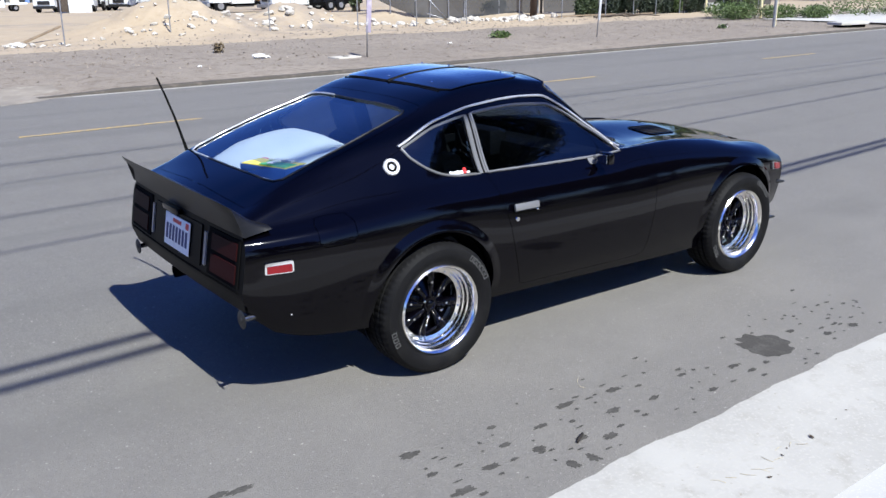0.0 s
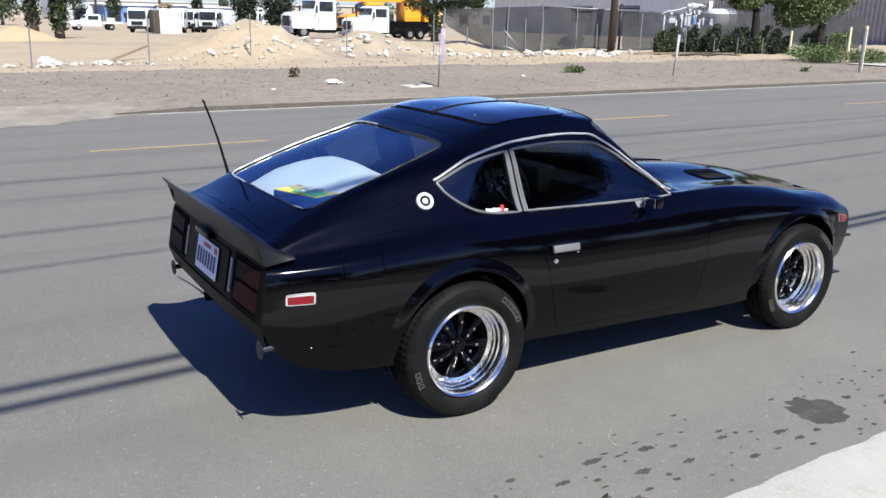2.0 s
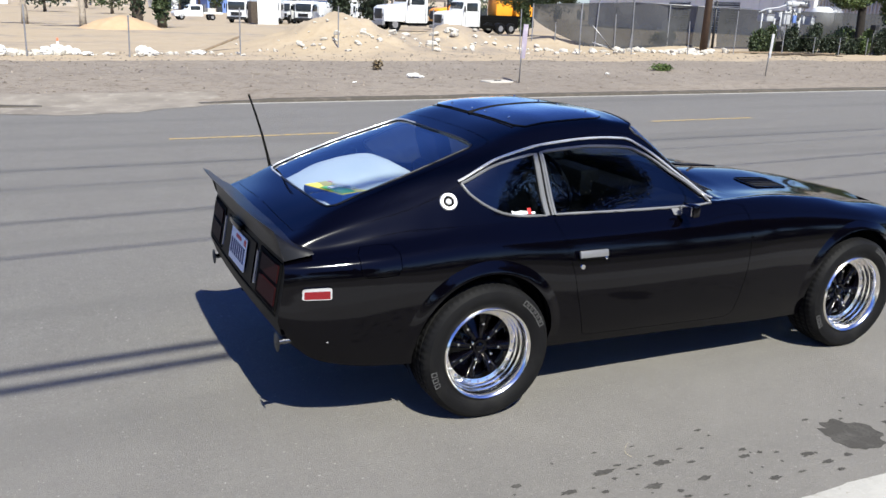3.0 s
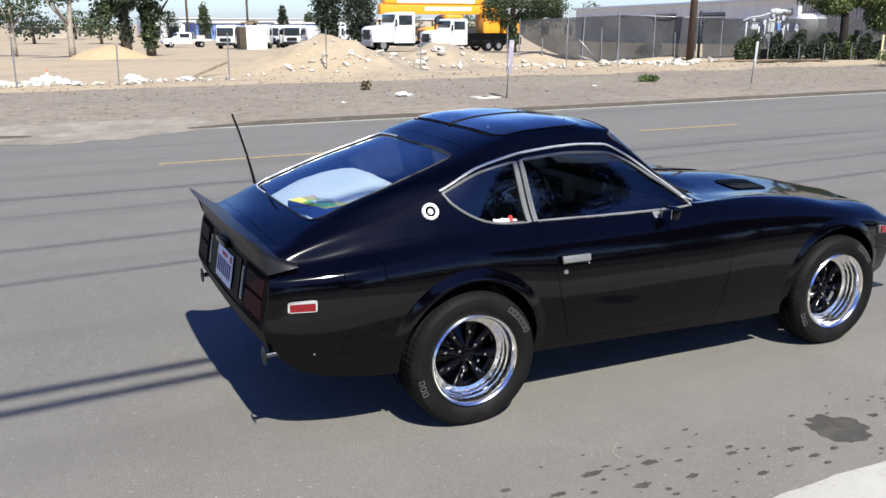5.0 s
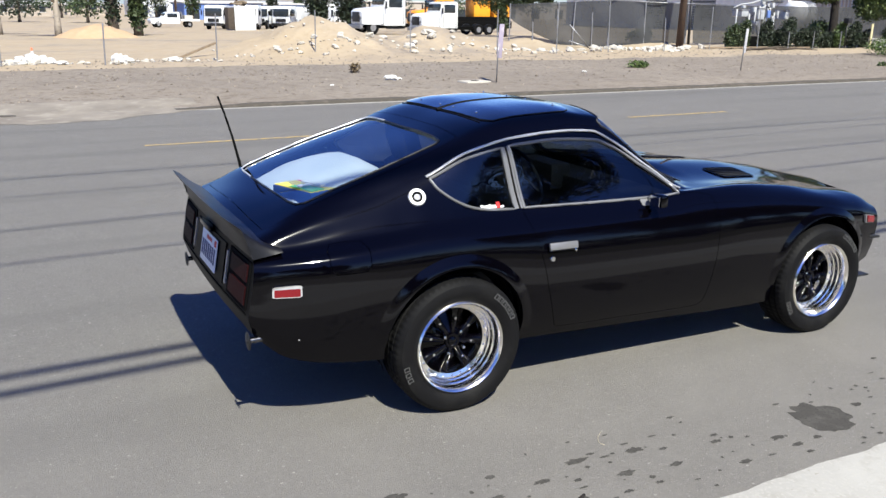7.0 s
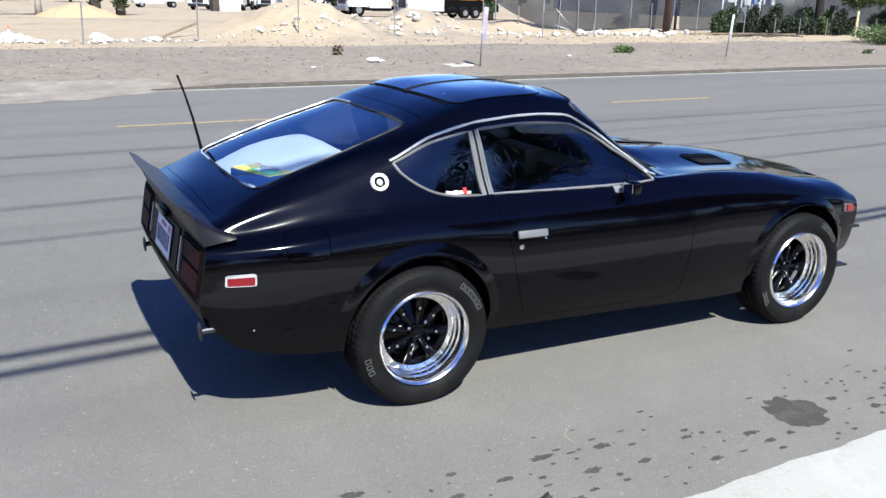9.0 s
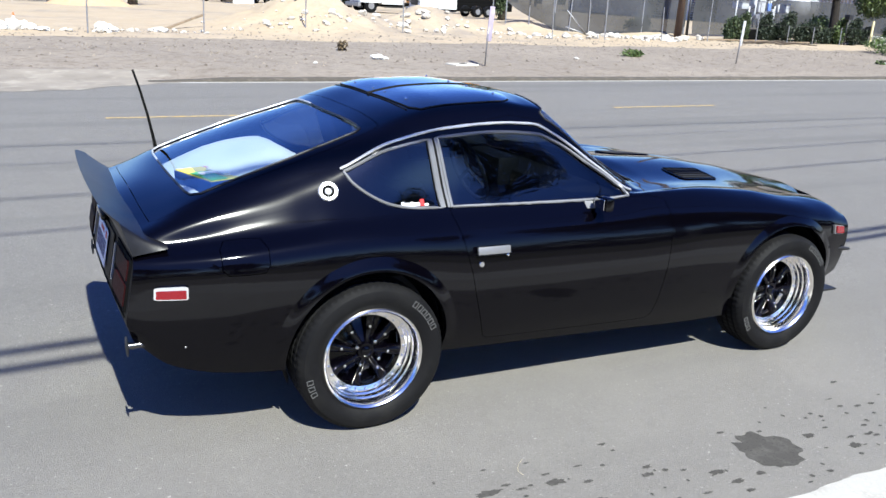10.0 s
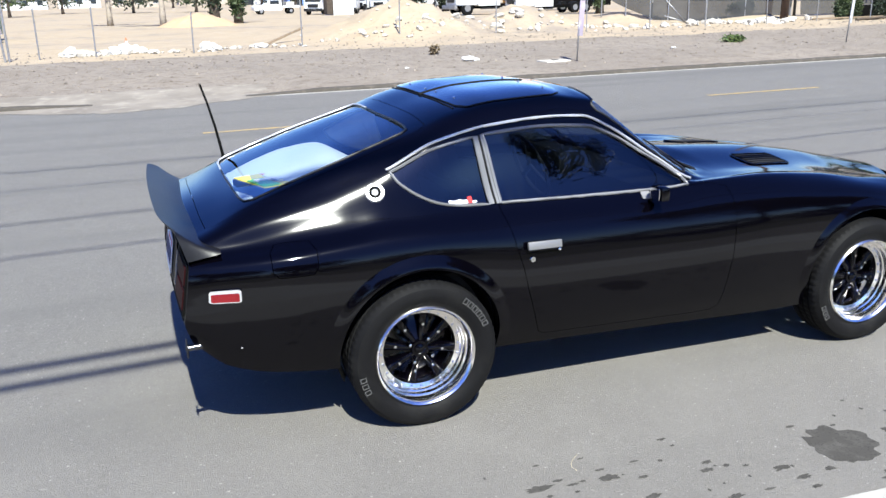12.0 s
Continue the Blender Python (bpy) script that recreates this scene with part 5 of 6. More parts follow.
# rubble
def rock_mesh(seed):
    bm = bmesh.new()
    bmesh.ops.create_icosphere(bm, subdivisions=2, radius=1.0)
    r = random.Random(seed)
    planes = [Vector((r.gauss(0, 1), r.gauss(0, 1), r.gauss(0, 1))).normalized() for _ in range(9)]
    for v in bm.verts:
        for n in planes:
            d = v.co.dot(n)
            if d > 0.62:
                v.co -= n * (d - 0.62)
        v.co *= 1 + 0.10 * noise.noise(v.co * 2 + Vector((seed, 0, 0)))
    me = bpy.data.meshes.new("rock")
    bm.to_mesh(me)
    bm.free()
    me.materials.append(ROCK)
    return me


ROCKS = [rock_mesh(i) for i in range(6)]
rng = random.Random(11)


def rock(x, y, size, flat=0.65):
    ob = new("rock", ROCKS[rng.randrange(6)])
    ob.matrix_basis = Matrix.Translation((x, y, ground_z(x, y) + size * flat * .32)) @ pose(0, 0, 0, rng.uniform(-20, 20), rng.uniform(-20, 20), rng.uniform(0, 360)) @ Matrix.Diagonal((size * rng.uniform(.8, 1.3), size * rng.uniform(.7, 1.1), size * flat, 1))
    return tagged(ob, "broken pale concrete lump lying in the dirt", "rubble", "rubble along the fence")


for cx, cy, sx, sy, n, lo, hi in ((-1.6, 23.2, .55, .4, 34, .05, .20), (-.3, 23.6, .5, .4, 12, .04, .13), (1.3, 23.6, .5, .5, 12, .05, .17), (3.2, 23.8, .9, .4, 18, .04, .14), (6.6, 24.6, 1.2, .6, 16, .04, .14), (9.4, 25.2, 1.2, .5, 14, .05, .17), (12.6, 26.2, .9, .8, 18, .06, .24), (15.6, 26.2, 1.4, .6, 26, .04, .14), (18.6, 26.2, 1.4, .6, 24, .05, .2), (22.0, 25.6, .9, .5, 30, .06, .26), (24.0, 25.3, .6, .4, 30, .06, .28)):
    for _ in range(n):
        rock(cx + rng.gauss(0, sx), cy + rng.gauss(0, sy), rng.uniform(lo, hi))
for _ in range(26):
    x, y = 8.5 + rng.gauss(0, 2.2), 26.6 + rng.gauss(0, .8)
    rock(x, y, rng.uniform(.03, .10))


def pebbles():
    """Small stones and clods scattered on the verge and the lot's edge."""
    r = np.random.RandomState(5)
    verts, faces = [], []
    for _ in range(9000):
        x, y = r.uniform(-8, 30), FAR_KERB + 1.2 + (r.uniform(0, 1) ** 0.8) * 13
        s = 0.009 + 0.045 * r.uniform() ** 5
        z = lot_height(x, y)
        b = len(verts)
        a = r.uniform(0, 6.28)
        c, d = math.cos(a) * s, math.sin(a) * s
        verts += [(x + c, y + d, z), (x - d, y + c, z), (x - c * .8, y - d * .8, z), (x + d, y - c, z), (x + .2 * c, y, z + s * r.uniform(.5, 1.0))]
        faces += [(b, b + 1, b + 4), (b + 1, b + 2, b + 4), (b + 2, b + 3, b + 4), (b + 3, b, b + 4)]
    return verts, faces


v, f = pebbles()
STONE = leaf_material("mixed_stones", (0.06, 0.047, 0.037), (0.20, 0.168, 0.135))
tagged(new("verge_stones", mesh_of("verge_stones", v, f, STONE)), "small stones and clods strewn over the verge", "stones", kind="stuff")

# litter, tufts and planks
PAPER = material("white_litter", (0.55, 0.55, 0.54), 0.8, spots=((6, 4, (0.42, 0.41, 0.39), 0.5, 0.7),))
DRY = leaf_material("dry_weeds", (0.06, 0.045, 0.03), (0.14, 0.10, 0.05))
for x, y, w, name, label in ((6.67, 15.4, .24, "paper_scrap", "crumpled white paper scrap on dirt"), (6.9, 15.5, .12, "paper_scrap", "crumpled white paper scrap on dirt"), (4.8, 14.4, .07, "paper_scrap", "small white scrap on dirt"), (12.8, 16.0, .10, "paper_scrap", "small white scrap on dirt"), (2.95, 23.1, .28, "plastic_bag", "pale green and white plastic bag on rubble"), (1.55, 23.0, .30, "plastic_bag", "crumpled white plastic bag beside a post"), (-.2, 22.6, .22, "plastic_bag", "crumpled white plastic bag on rubble"), (24.5, 15.2, .1, "paper_scrap", "small white scrap on dirt")):
    bm = bmesh.new()
    bmesh.ops.create_icosphere(bm, subdivisions=3, radius=1.0)
    for q in bm.verts:
        q.co *= 1 + 0.45 * noise.noise(q.co * 1.7 + Vector((x, y, 0))) + 0.2 * noise.noise(q.co * 5)
        q.co.x, q.co.y, q.co.z = q.co.x * w * .7, q.co.y * w * .5, q.co.z * w * .28
    ob = part(name, bm, PAPER, None, "", False)
    ob.matrix_basis = pose(x, y, ground_z(x, y) + w * .22)
    tagged(ob, label, "litter", "litter on the verge")
shrub(6.66, 17.8, [((0, 0, .12), (.16, .12, .14), 160)], "small dark dry weed tuft on the verge", DRY, .05, 3, "weed_tuft", "weeds on the verge")
shrub(15.5, 17.0, [((0, 0, .10), (.34, .2, .12), 320), ((.25, .05, .08), (.2, .15, .1), 160)], "small green weed clump on the verge", HEDGE, .05, 4, "weed_tuft", "weeds on the verge")
shrub(24.0, 15.0, [((0, 0, .06), (.2, .15, .08), 120)], "small green weed clump on the verge", HEDGE, .04, 5, "weed_tuft", "weeds on the verge")
PLANK = material("weathered_plank", (0.20, 0.15, 0.10), 0.85, spots=((7, 5, (0.13, 0.10, 0.07), 0.5, 0.7),))
for x, y, z, l, yaw, pitch in ((4.1, 25.6, .22, 1.5, 20, -18), (4.8, 46.5, -.15, 3.2, 4, 0), (27.5, 24.9, .08, 3.6, -3, 0), (30.5, 24.7, .08, 3.0, 5, 0)):
    ob = box_part("plank", (-l / 2, -.06, -.03), (l / 2, .06, .03), PLANK, None, "", 0.008)
    ob.matrix_basis = pose(x, y, z + ground_z(x, y), 0, pitch, yaw)
    tagged(ob, "weathered brown timber lying on the dirt", "timber", "timbers on the lot")


# ---- vehicles on the lot ----
def road_wheel(parent, x, y, r=.48, w=.25):
    ob = part("wheel", lathe(bmesh.new(), [(.001, -w / 2 + .04), (r * .55, -w / 2 + .03), (r * .6, -w / 2), (r * .95, -w / 2), (r, -w / 2 + .04), (r, w / 2 - .04), (r * .95, w / 2), (.001, w / 2)], (x, y, r), 20), RUBBER, parent, "", True, 40)
    part("rim", lathe(bmesh.new(), [(.001, -w / 2 - .005), (r * .5, -w / 2 - .01)], (x, y, r), 16), GALV, ob)
    return ob


def profile_body(name, outline, half, mat, parent, label="", bevel=.05):
    """A body of a side outline (x, z), the given half-width across."""
    bm = bmesh.new()
    vs = [bm.verts.new((x, -half, z)) for x, z in outline]
    f = bm.faces.new(vs)
    made = bmesh.ops.extrude_face_region(bm, geom=[f])["geom"]
    for v in made:
        if isinstance(v, bmesh.types.BMVert):
            v.co.y = half
    bmesh.ops.bevel(bm, geom=bm.edges[:], offset=bevel, segments=2, profile=.6, affect="EDGES")
    return part(name, bm, mat, parent, label, True, 40)


def cabover(x, y, turn, label, back=True):
    """A flat-fronted truck; it faces -x before it is turned."""
    ob = thing("truck", label, "truck", (x, y, ground_z(x, y)), turn, "trucks parked on the lot")
    profile_body("cab", [(-2.6, .55), (-2.55, 1.25), (-2.35, 2.35), (-2.2, 2.5), (-.8, 2.5), (-.7, 2.3), (-.7, .55)], 1.05, TRUCK_WHITE, ob)
    box_part("windscreen", (-2.62, -.9, 1.4), (-2.40, .9, 2.2), DARK_GLASS, ob, "dark windscreen", .04, pose(0, 0, 0, 0, 0, 0))
    for k in (-1, 1):
        box_part("side_window", (-2.2, k * 1.05 - .015, 1.42), (-1.2, k * 1.05 + .015, 2.15), DARK_GLASS, ob, "dark side window", .012)
        box_part("mirror", (-2.75, k * 1.25 - .06, 1.5), (-2.65, k * 1.25 + .06, 2.0), INNER, ob, "", .02)
    box_part("bumper", (-2.72, -1.05, .38), (-2.5, 1.05, .68), TRIM, ob, "dark bumper", .03)
    box_part("grille", (-2.66, -.6, .8), (-2.6, .6, 1.15), TRIM, ob, "dark grille", .01)
    box_part("chassis", (-2.4, -.45, .45), (3.6, .45, .68), INNER, ob)
    if back:
        box_part("load_bed", (-.5, -1.1, .75), (3.7, 1.1, 1.05), TRUCK_WHITE, ob, "", .02)
        box_part("rear_body", (.3, -1.08, 1.05), (3.6, 1.08, 2.2), TRUCK_WHITE, ob, "white service body", .03)
    for wx in (-1.75, 2.3):
        for k in (-.9, .9):
            road_wheel(ob, wx, k)
    return ob


def conventional(x, y, turn, label, colour=TRUCK_WHITE):
    """A truck with its engine ahead of the cab; it faces -x before it is turned."""
    ob = thing("truck", label, "truck", (x, y, ground_z(x, y)), turn, "trucks parked on the lot")
    profile_body("hood", [(-3.6, .75), (-3.6, 1.75), (-3.3, 1.95), (-1.7, 2.1), (-1.7, .75)], .95, colour, ob, "", .12)
    profile_body("cab", [(-1.75, .65), (-1.75, 2.1), (-1.45, 2.95), (-1.2, 3.05), (.1, 3.05), (.2, 2.9), (.2, .65)], 1.1, colour, ob, "", .07)
    box_part("windscreen", (-1.70, -.95, 2.15), (-1.56, .95, 2.85), DARK_GLASS, ob, "dark windscreen", .03)
    for k in (-1, 1):
        box_part("side_window", (-1.3, k * 1.1 - .015, 2.05), (-.1, k * 1.1 + .015, 2.8), DARK_GLASS, ob, "dark side window", .012)
        profile_body("mudguard", [(-3.4, .75), (-3.25, 1.15), (-2.9, 1.3), (-2.4, 1.3), (-2.1, 1.1), (-1.95, .75)], .18, colour, ob, "", .04).location = (0, k * .95, 0)
    box_part("grille", (-3.68, -.55, .95), (-3.58, .55, 1.7), TRIM, ob, "dark grille", .02)
    box_part("bumper", (-3.85, -1.1, .45), (-3.6, 1.1, .75), GALV, ob, "", .03)
    for k in (-1, 1):
        box_part("door_gap", (-1.42, k * 1.1 - .006, .75), (-1.39, k * 1.1 + .006, 2.9), TRIM, ob)
        box_part("door_gap", (-.02, k * 1.1 - .006, .75), (.01, k * 1.1 + .006, 2.9), TRIM, ob)
        box_part("step", (-1.5, k * 1.05 - .12, .42), (.1, k * 1.05 + .12, .52), TRIM, ob, "dark step", .01)
        box_part("mirror", (-1.72, k * 1.38 - .1, 1.95), (-1.66, k * 1.38 + .1, 2.5), TRIM, ob, "tall dark mirror", .02)
        part("headlamp", lathe(bmesh.new(), [(.001, -.02), (.1, -.015), (.12, .02)], (-3.62, k * .72, 1.25), 16, "x"), GREY_LENS, ob, "", True)
    for y in (-.6, 0, .6):
        box_part("marker_lamp", (-1.2, y - .05, 3.04), (-1.08, y + .05, 3.1), ORANGE, ob, "", .01)
    box_part("seat_row", (-1.0, -.9, 1.3), (-.3, .9, 2.3), TRIM, ob, "", .05)
    box_part("chassis", (-3.5, -.45, .5), (5.0, .45, .8), INNER, ob)
    for wx in (-2.7, 2.6, 3.8):
        for k in (-.95, .95):
            road_wheel(ob, wx, k, .52, .28)
    return ob


pickup = thing("pickup_truck", "white pickup truck with a flat load bed", "truck", (X(.171, 108), 108, ground_z(0, 108)), 4, "trucks parked on the lot")
profile_body("body", [(-2.7, .45), (-2.75, .85), (-2.6, 1.05), (-1.3, 1.15), (-.8, 1.75), (-.55, 1.85), (.6, 1.85), (.75, 1.7), (.8, .45)], .92, TRUCK_WHITE, pickup, "", .06)
box_part("load_bed", (.85, -1.0, .75), (3.2, 1.0, .98), TRUCK_WHITE, pickup, "", .03)
box_part("rack", (.95, -.95, .98), (1.05, .95, 1.9), GALV, pickup)
box_part("crate", (1.4, -.7, .98), (2.4, .7, 1.45), ROCK, pickup)
box_part("windscreen", (-1.12, -.8, 1.2), (-.95, .8, 1.7), DARK_GLASS, pickup, "", .03, None)
for k in (-1, 1):
    box_part("side_window", (-.75, k * .92 - .012, 1.2), (.45, k * .92 + .012, 1.68), DARK_GLASS, pickup, "", .01)
for wx in (-1.85, 1.9):
    for k in (-.8, .8):
        road_wheel(pickup, wx, k, .38, .24)
cabover(X(.227, 92), 92, 55, "white flat-fronted truck parked on the lot")
cabover(X(.285, 95), 95, 40, "white flat-fronted truck parked beside others")
cabover(X(.325, 99), 99, 35, "white flat-fronted truck parked beside others")
cabover(X(.262, 90), 90, 62, "white flat-fronted truck parked beside others", False)
cabover(X(.306, 93), 93, 48, "white flat-fronted truck parked beside others")
cabover(X(.346, 97), 97, 50, "white flat-fronted truck parked beside others", False)
cabover(X(.365, 104), 104, 35, "white flat-fronted truck parked beside others")
hut = thing("site_hut", "plain white upright site cabin with dark door", "cabin", (X(.246, 84), 84, ground_z(0, 84)), 12)
box_part("wall", (-1.0, -1.0, 0), (1.25, 1.0, 2.35), TRUCK_WHITE, hut, "", .03)
box_part("door", (-1.7, -1.02, .1), (-1.02, -.2, 2.2), BARK, hut, "dark open doorway", .01)
for i, (x, z, a) in enumerate(((-.5, 2.42, 8), (.1, 2.5, -12), (.6, 2.44, 20), (.2, 2.62, 5))):
    box_part("roof_junk", (-.55, -.2, -.05), (.55, .2, .06), PLANK, hut, "brown scrap timber", .01, pose(x, -.3 + .2 * i, z + .1, 6 * i - 8, a, 40 * i))
conventional(26.9, 61, 6, "white bonneted truck parked on the lot")
conventional(29.6, 57, 8, "white bonneted truck parked on the lot").scale = (.85, .85, .82)
boom = conventional(35.4, 69, 3, "orange crane truck with a long folded boom", ORANGE)
box_part("crane_deck", (.5, -1.15, .9), (6.5, 1.15, 1.4), INNER, boom, "", .03)
box_part("skirt", (.3, -1.2, .35), (6.6, 1.2, 1.0), INNER, boom, "plain dark box below the crane deck", .04)
box_part("turret", (2.6, -.8, 1.4), (4.4, .8, 3.1), ORANGE, boom, "", .08)
box_part("boom_arm", (-7.8, -.35, 3.1), (5.4, .35, 4.0), ORANGE, boom, "", .05)
box_part("boom_arm", (-7.4, -.42, 4.0), (3.2, .30, 4.5), ORANGE, boom, "orange upper boom", .04)
box_part("boom_panel", (-6.2, -.445, 4.08), (1.8, -.422, 4.42), TRUCK_WHITE, boom, "white panel")
box_part("boom_panel", (-3.4, -.372, 3.42), (1.5, -.352, 3.75), TRUCK_WHITE, boom, "white panel")
box_part("tool_locker", (4.6, -1.15, 1.4), (6.4, 1.15, 2.7), ORANGE, boom, "", .05)


# ---- buildings ----
def gable_house(x, y, turn, w, d, h, rise, label, wall=PALE_WALL, openings=3):
    ob = thing("house", label, "house", (x, y, ground_z(x, y) - .05), turn, "houses beyond the lot")
    bm = bmesh.new()
    box(bm, (-w / 2, -d / 2, 0), (w / 2, d / 2, h))
    part("wall", bm, wall, ob)
    bm = bmesh.new()
    o = .5
    pts = [(-w / 2 - o, -d / 2 - o, h - .02), (w / 2 + o, -d / 2 - o, h - .02), (w / 2 + o, d / 2 + o, h - .02), (-w / 2 - o, d / 2 + o, h - .02), (-w / 2 - o, 0, h + rise), (w / 2 + o, 0, h + rise)]
    v = [bm.verts.new(q) for q in pts]
    for f in ((0, 1, 5, 4), (2, 3, 4, 5), (1, 2, 5), (3, 0, 4), (3, 2, 1, 0)):
        bm.faces.new([v[i] for i in f])
    bmesh.ops.solidify(bm, geom=bm.faces[:], thickness=.12)
    part("roof", bm, ROOF, ob)
    for i in range(openings):
        cx = -w / 2 + w * (i + .5) / openings
        win = box_part("window", (cx - .6, -d / 2 - .04, .9), (cx + .6, -d / 2 + .03, 2.0), DARK_GLASS, ob, "", .01)
        box_part("window_frame", (cx - .68, -d / 2 - .05, .82), (cx + .68, -d / 2 - .041, .9), TRUCK_WHITE, win)
    return ob


for k, y, t, w, lab, wall in ((-.085, 215, 3, 9, "low white house with a pale roof", TRUCK_WHITE), (-.034, 220, 2, 9, "low white house with a pale roof", TRUCK_WHITE), (.024, 205, 0, 11, "low tan house with a pale roof", PALE_WALL), (-.14, 210, 0, 10, "low tan house with a pale roof", PALE_WALL), (.09, 230, 0, 12, "low tan house with a pale roof", PALE_WALL)):
    gable_house(X(k, y), y, t, w, 8, 2.3, .9, lab, wall)
for k0, k1, y, h, mat, lab in ((.185, .24, 165, 3.0, BLUE_PAINT, "long blue stacked containers behind the trucks"), (.275, .345, 150, 2.9, BLUE_PAINT, "long blue stacked containers behind the trucks"), (.13, .19, 190, 4.0, TRUCK_WHITE, "long white flat-roofed building far off"), (.20, .42, 210, 4.0, TRUCK_WHITE, "long white flat-roofed building far off"), (.40, .70, 190, 3.8, PALE_WALL, "long pale flat-roofed building far off"), (-.30, -.16, 230, 4, PALE_WALL, "long pale flat-roofed building far off")):
    x0, x1 = X(k0, y), X(k1, y)
    ob = thing("long_building", lab, "building", ((x0 + x1) / 2, y, ground_z(0, y) - .05), 0, "far buildings")
    box_part("wall", (-(x1 - x0) / 2, 0, 0), ((x1 - x0) / 2, 12, h), mat, ob)
    box_part("roof_edge", (-(x1 - x0) / 2 - .3, -.3, h), ((x1 - x0) / 2 + .3, 12.3, h + .3), ROOF, ob)
    n = max(3, int((x1 - x0) / 7))
    for i in range(n):
        cx = -(x1 - x0) / 2 + (x1 - x0) * (i + .5) / n
        box_part("opening", (cx - 1.2, -.06, .1), (cx + 1.2, .03, h * .6), DARK_GLASS, ob)

# warehouse: its long side runs away from the road
A, B = Vector((69.5, 60.0, 0)), Vector((87.0, 124.0, 0))
way = (B - A).normalized()
hall = thing("warehouse", "long grey metal warehouse with roller doors and pale eaves", "warehouse", (A.x, A.y, ground_z(80, 90) - .1), math.degrees(math.atan2(way.y, way.x)))
L = (B - A).length
box_part("wall", (0, -24, 0), (L, 0, 4.9), GREY_WALL, hall)
box_part("roof", (-.5, -24.5, 4.9), (L + .5, .5, 5.25), TRUCK_WHITE, hall, "white roof edge", .05)
box_part("wall_low", (-30, -20, 0), (-.05, -.5, 4.6), PALE_WALL, hall, "pale ribbed wall")
for i in range(60):
    box_part("rib", (-29.8 + i * .5, -.5, .1), (-29.65 + i * .5, -.42, 4.5), ROOF, hall)


def on_wall(k):
    """How far along the warehouse wall a sight line of slope k meets it."""
    e, d = Vector((-1.69, -3.9)), Vector((k, 1.0))
    n = Vector((-way.y, way.x))
    t = (Vector((A.x, A.y)) - e).dot(n) / d.dot(n)
    return (e + d * t - Vector((A.x, A.y))).dot(Vector((way.x, way.y)))


for k0, k1, z0, z1 in ((.868, .83, 0.2, 3.9), (.962, .912, .1, 3.9), (1.09, 1.05, .1, 2.2)):
    a, b = sorted((on_wall(k0), on_wall(k1)))
    door = box_part("roller_door", (a, -.02, z0), (b, .06, z1), TRIM, hall, "dark grey roller door")
    for z in np.arange(z0 + .3, z1, .3):
        box_part("door_rib", (a, .06, z), (b, .075, z + .05), GREY_WALL, door)
for i in range(26):
    box_part("rib", (i * 2.6, 0, .1), (i * 2.6 + .12, .05, 4.8), GREY_WALL, hall)

# utility poles on the far side
for k, y, r, h, lean in ((.898, 25.8, .15, 9.5, .25), (.915, 26.6, .06, 2.3, 0), (.176, 140, .18, 11, 0), (.243, 140, .18, 12, 0)):
    x = X(k, y)
    ob = part("utility_pole", tube(bmesh.new(), [(x, y, ground_z(x, y) - .1), (x + lean * .5, y, h * .5), (x + lean, y, h)], [r * 1.1, r, r * .8], 10), WOOD_POLE if h > 3 else TRIM, None, "", True)
    tagged(ob, "brown wooden utility pole standing in the lot" if h > 3 else "dark square gate post by the fence", "pole", "poles on the far side")

# ---- trees and shrubs beyond the road ----
tree(X(.055, 58), 58, .20, 6.0, [((-1.2, 0, 4.4), (2.0, 1.6, 1.1), 900), ((1.2, 0, 5.0), (1.6, 1.5, 1.0), 700), ((2.1, .4, 2.9), (.9, .8, .8), 380)], "sparse tree with a pale trunk at the lot's edge", LEAF, PALE_BARK, .13, 21, .05, 7)
tree(X(.0, 66), 66, .2, 6.0, [((0, 0, 4.2), (2.4, 2.0, 1.6), 1400), ((-.8, 0, 2.9), (1.2, 1.2, .8), 500)], "leafy green tree beyond the lot", LEAF, PALE_BARK, .13, 29)
tree(X(.110, 59), 59, .34, 6.5, [((0, 0, 3.9), (1.7, 1.5, .9), 1700), ((-2.0, 0, 4.5), (1.6, 1.4, .8), 1000), ((.0, 0, 1.7), (.5, .5, 1.3), 800), ((1.9, 0, 4.6), (1.9, 1.4, .9), 1300), ((-3.4, 0, 4.3), (1.4, 1.2, .7), 900), ((-.6, 0, 3.2), (1.0, .9, .6), 900)], "dense dark green tree on the lot", DARK_OR_SHADED_LEAVES, BARK, .13, 22)
tree(X(.135, 59.5), 59.5, .28, 6.0, [((0, 0, 1.7), (.6, .6, 1.4), 1200), ((.2, 0, 3.0), (.8, .8, .8), 700)], "dense green tree with low foliage on the lot", LEAF, BARK, .13, 23)
for i, (k, y, h, w) in enumerate(((.338, 86, 7, 1.5), (.378, 84, 7.5, 1.9))):
    tree(X(k, y), y, .32, h, [((0, 0, 3.6), (w, w, 2.3), 2600), ((.2, 0, 1.6), (w * .7, w * .7, 1.3), 1300), ((0, 0, 5.6), (w * 1.3, w * 1.2, 1.8), 1500)], "dense dark green tree behind the heaps", DARK_OR_SHADED_LEAVES, BARK, .16, 24 + i)
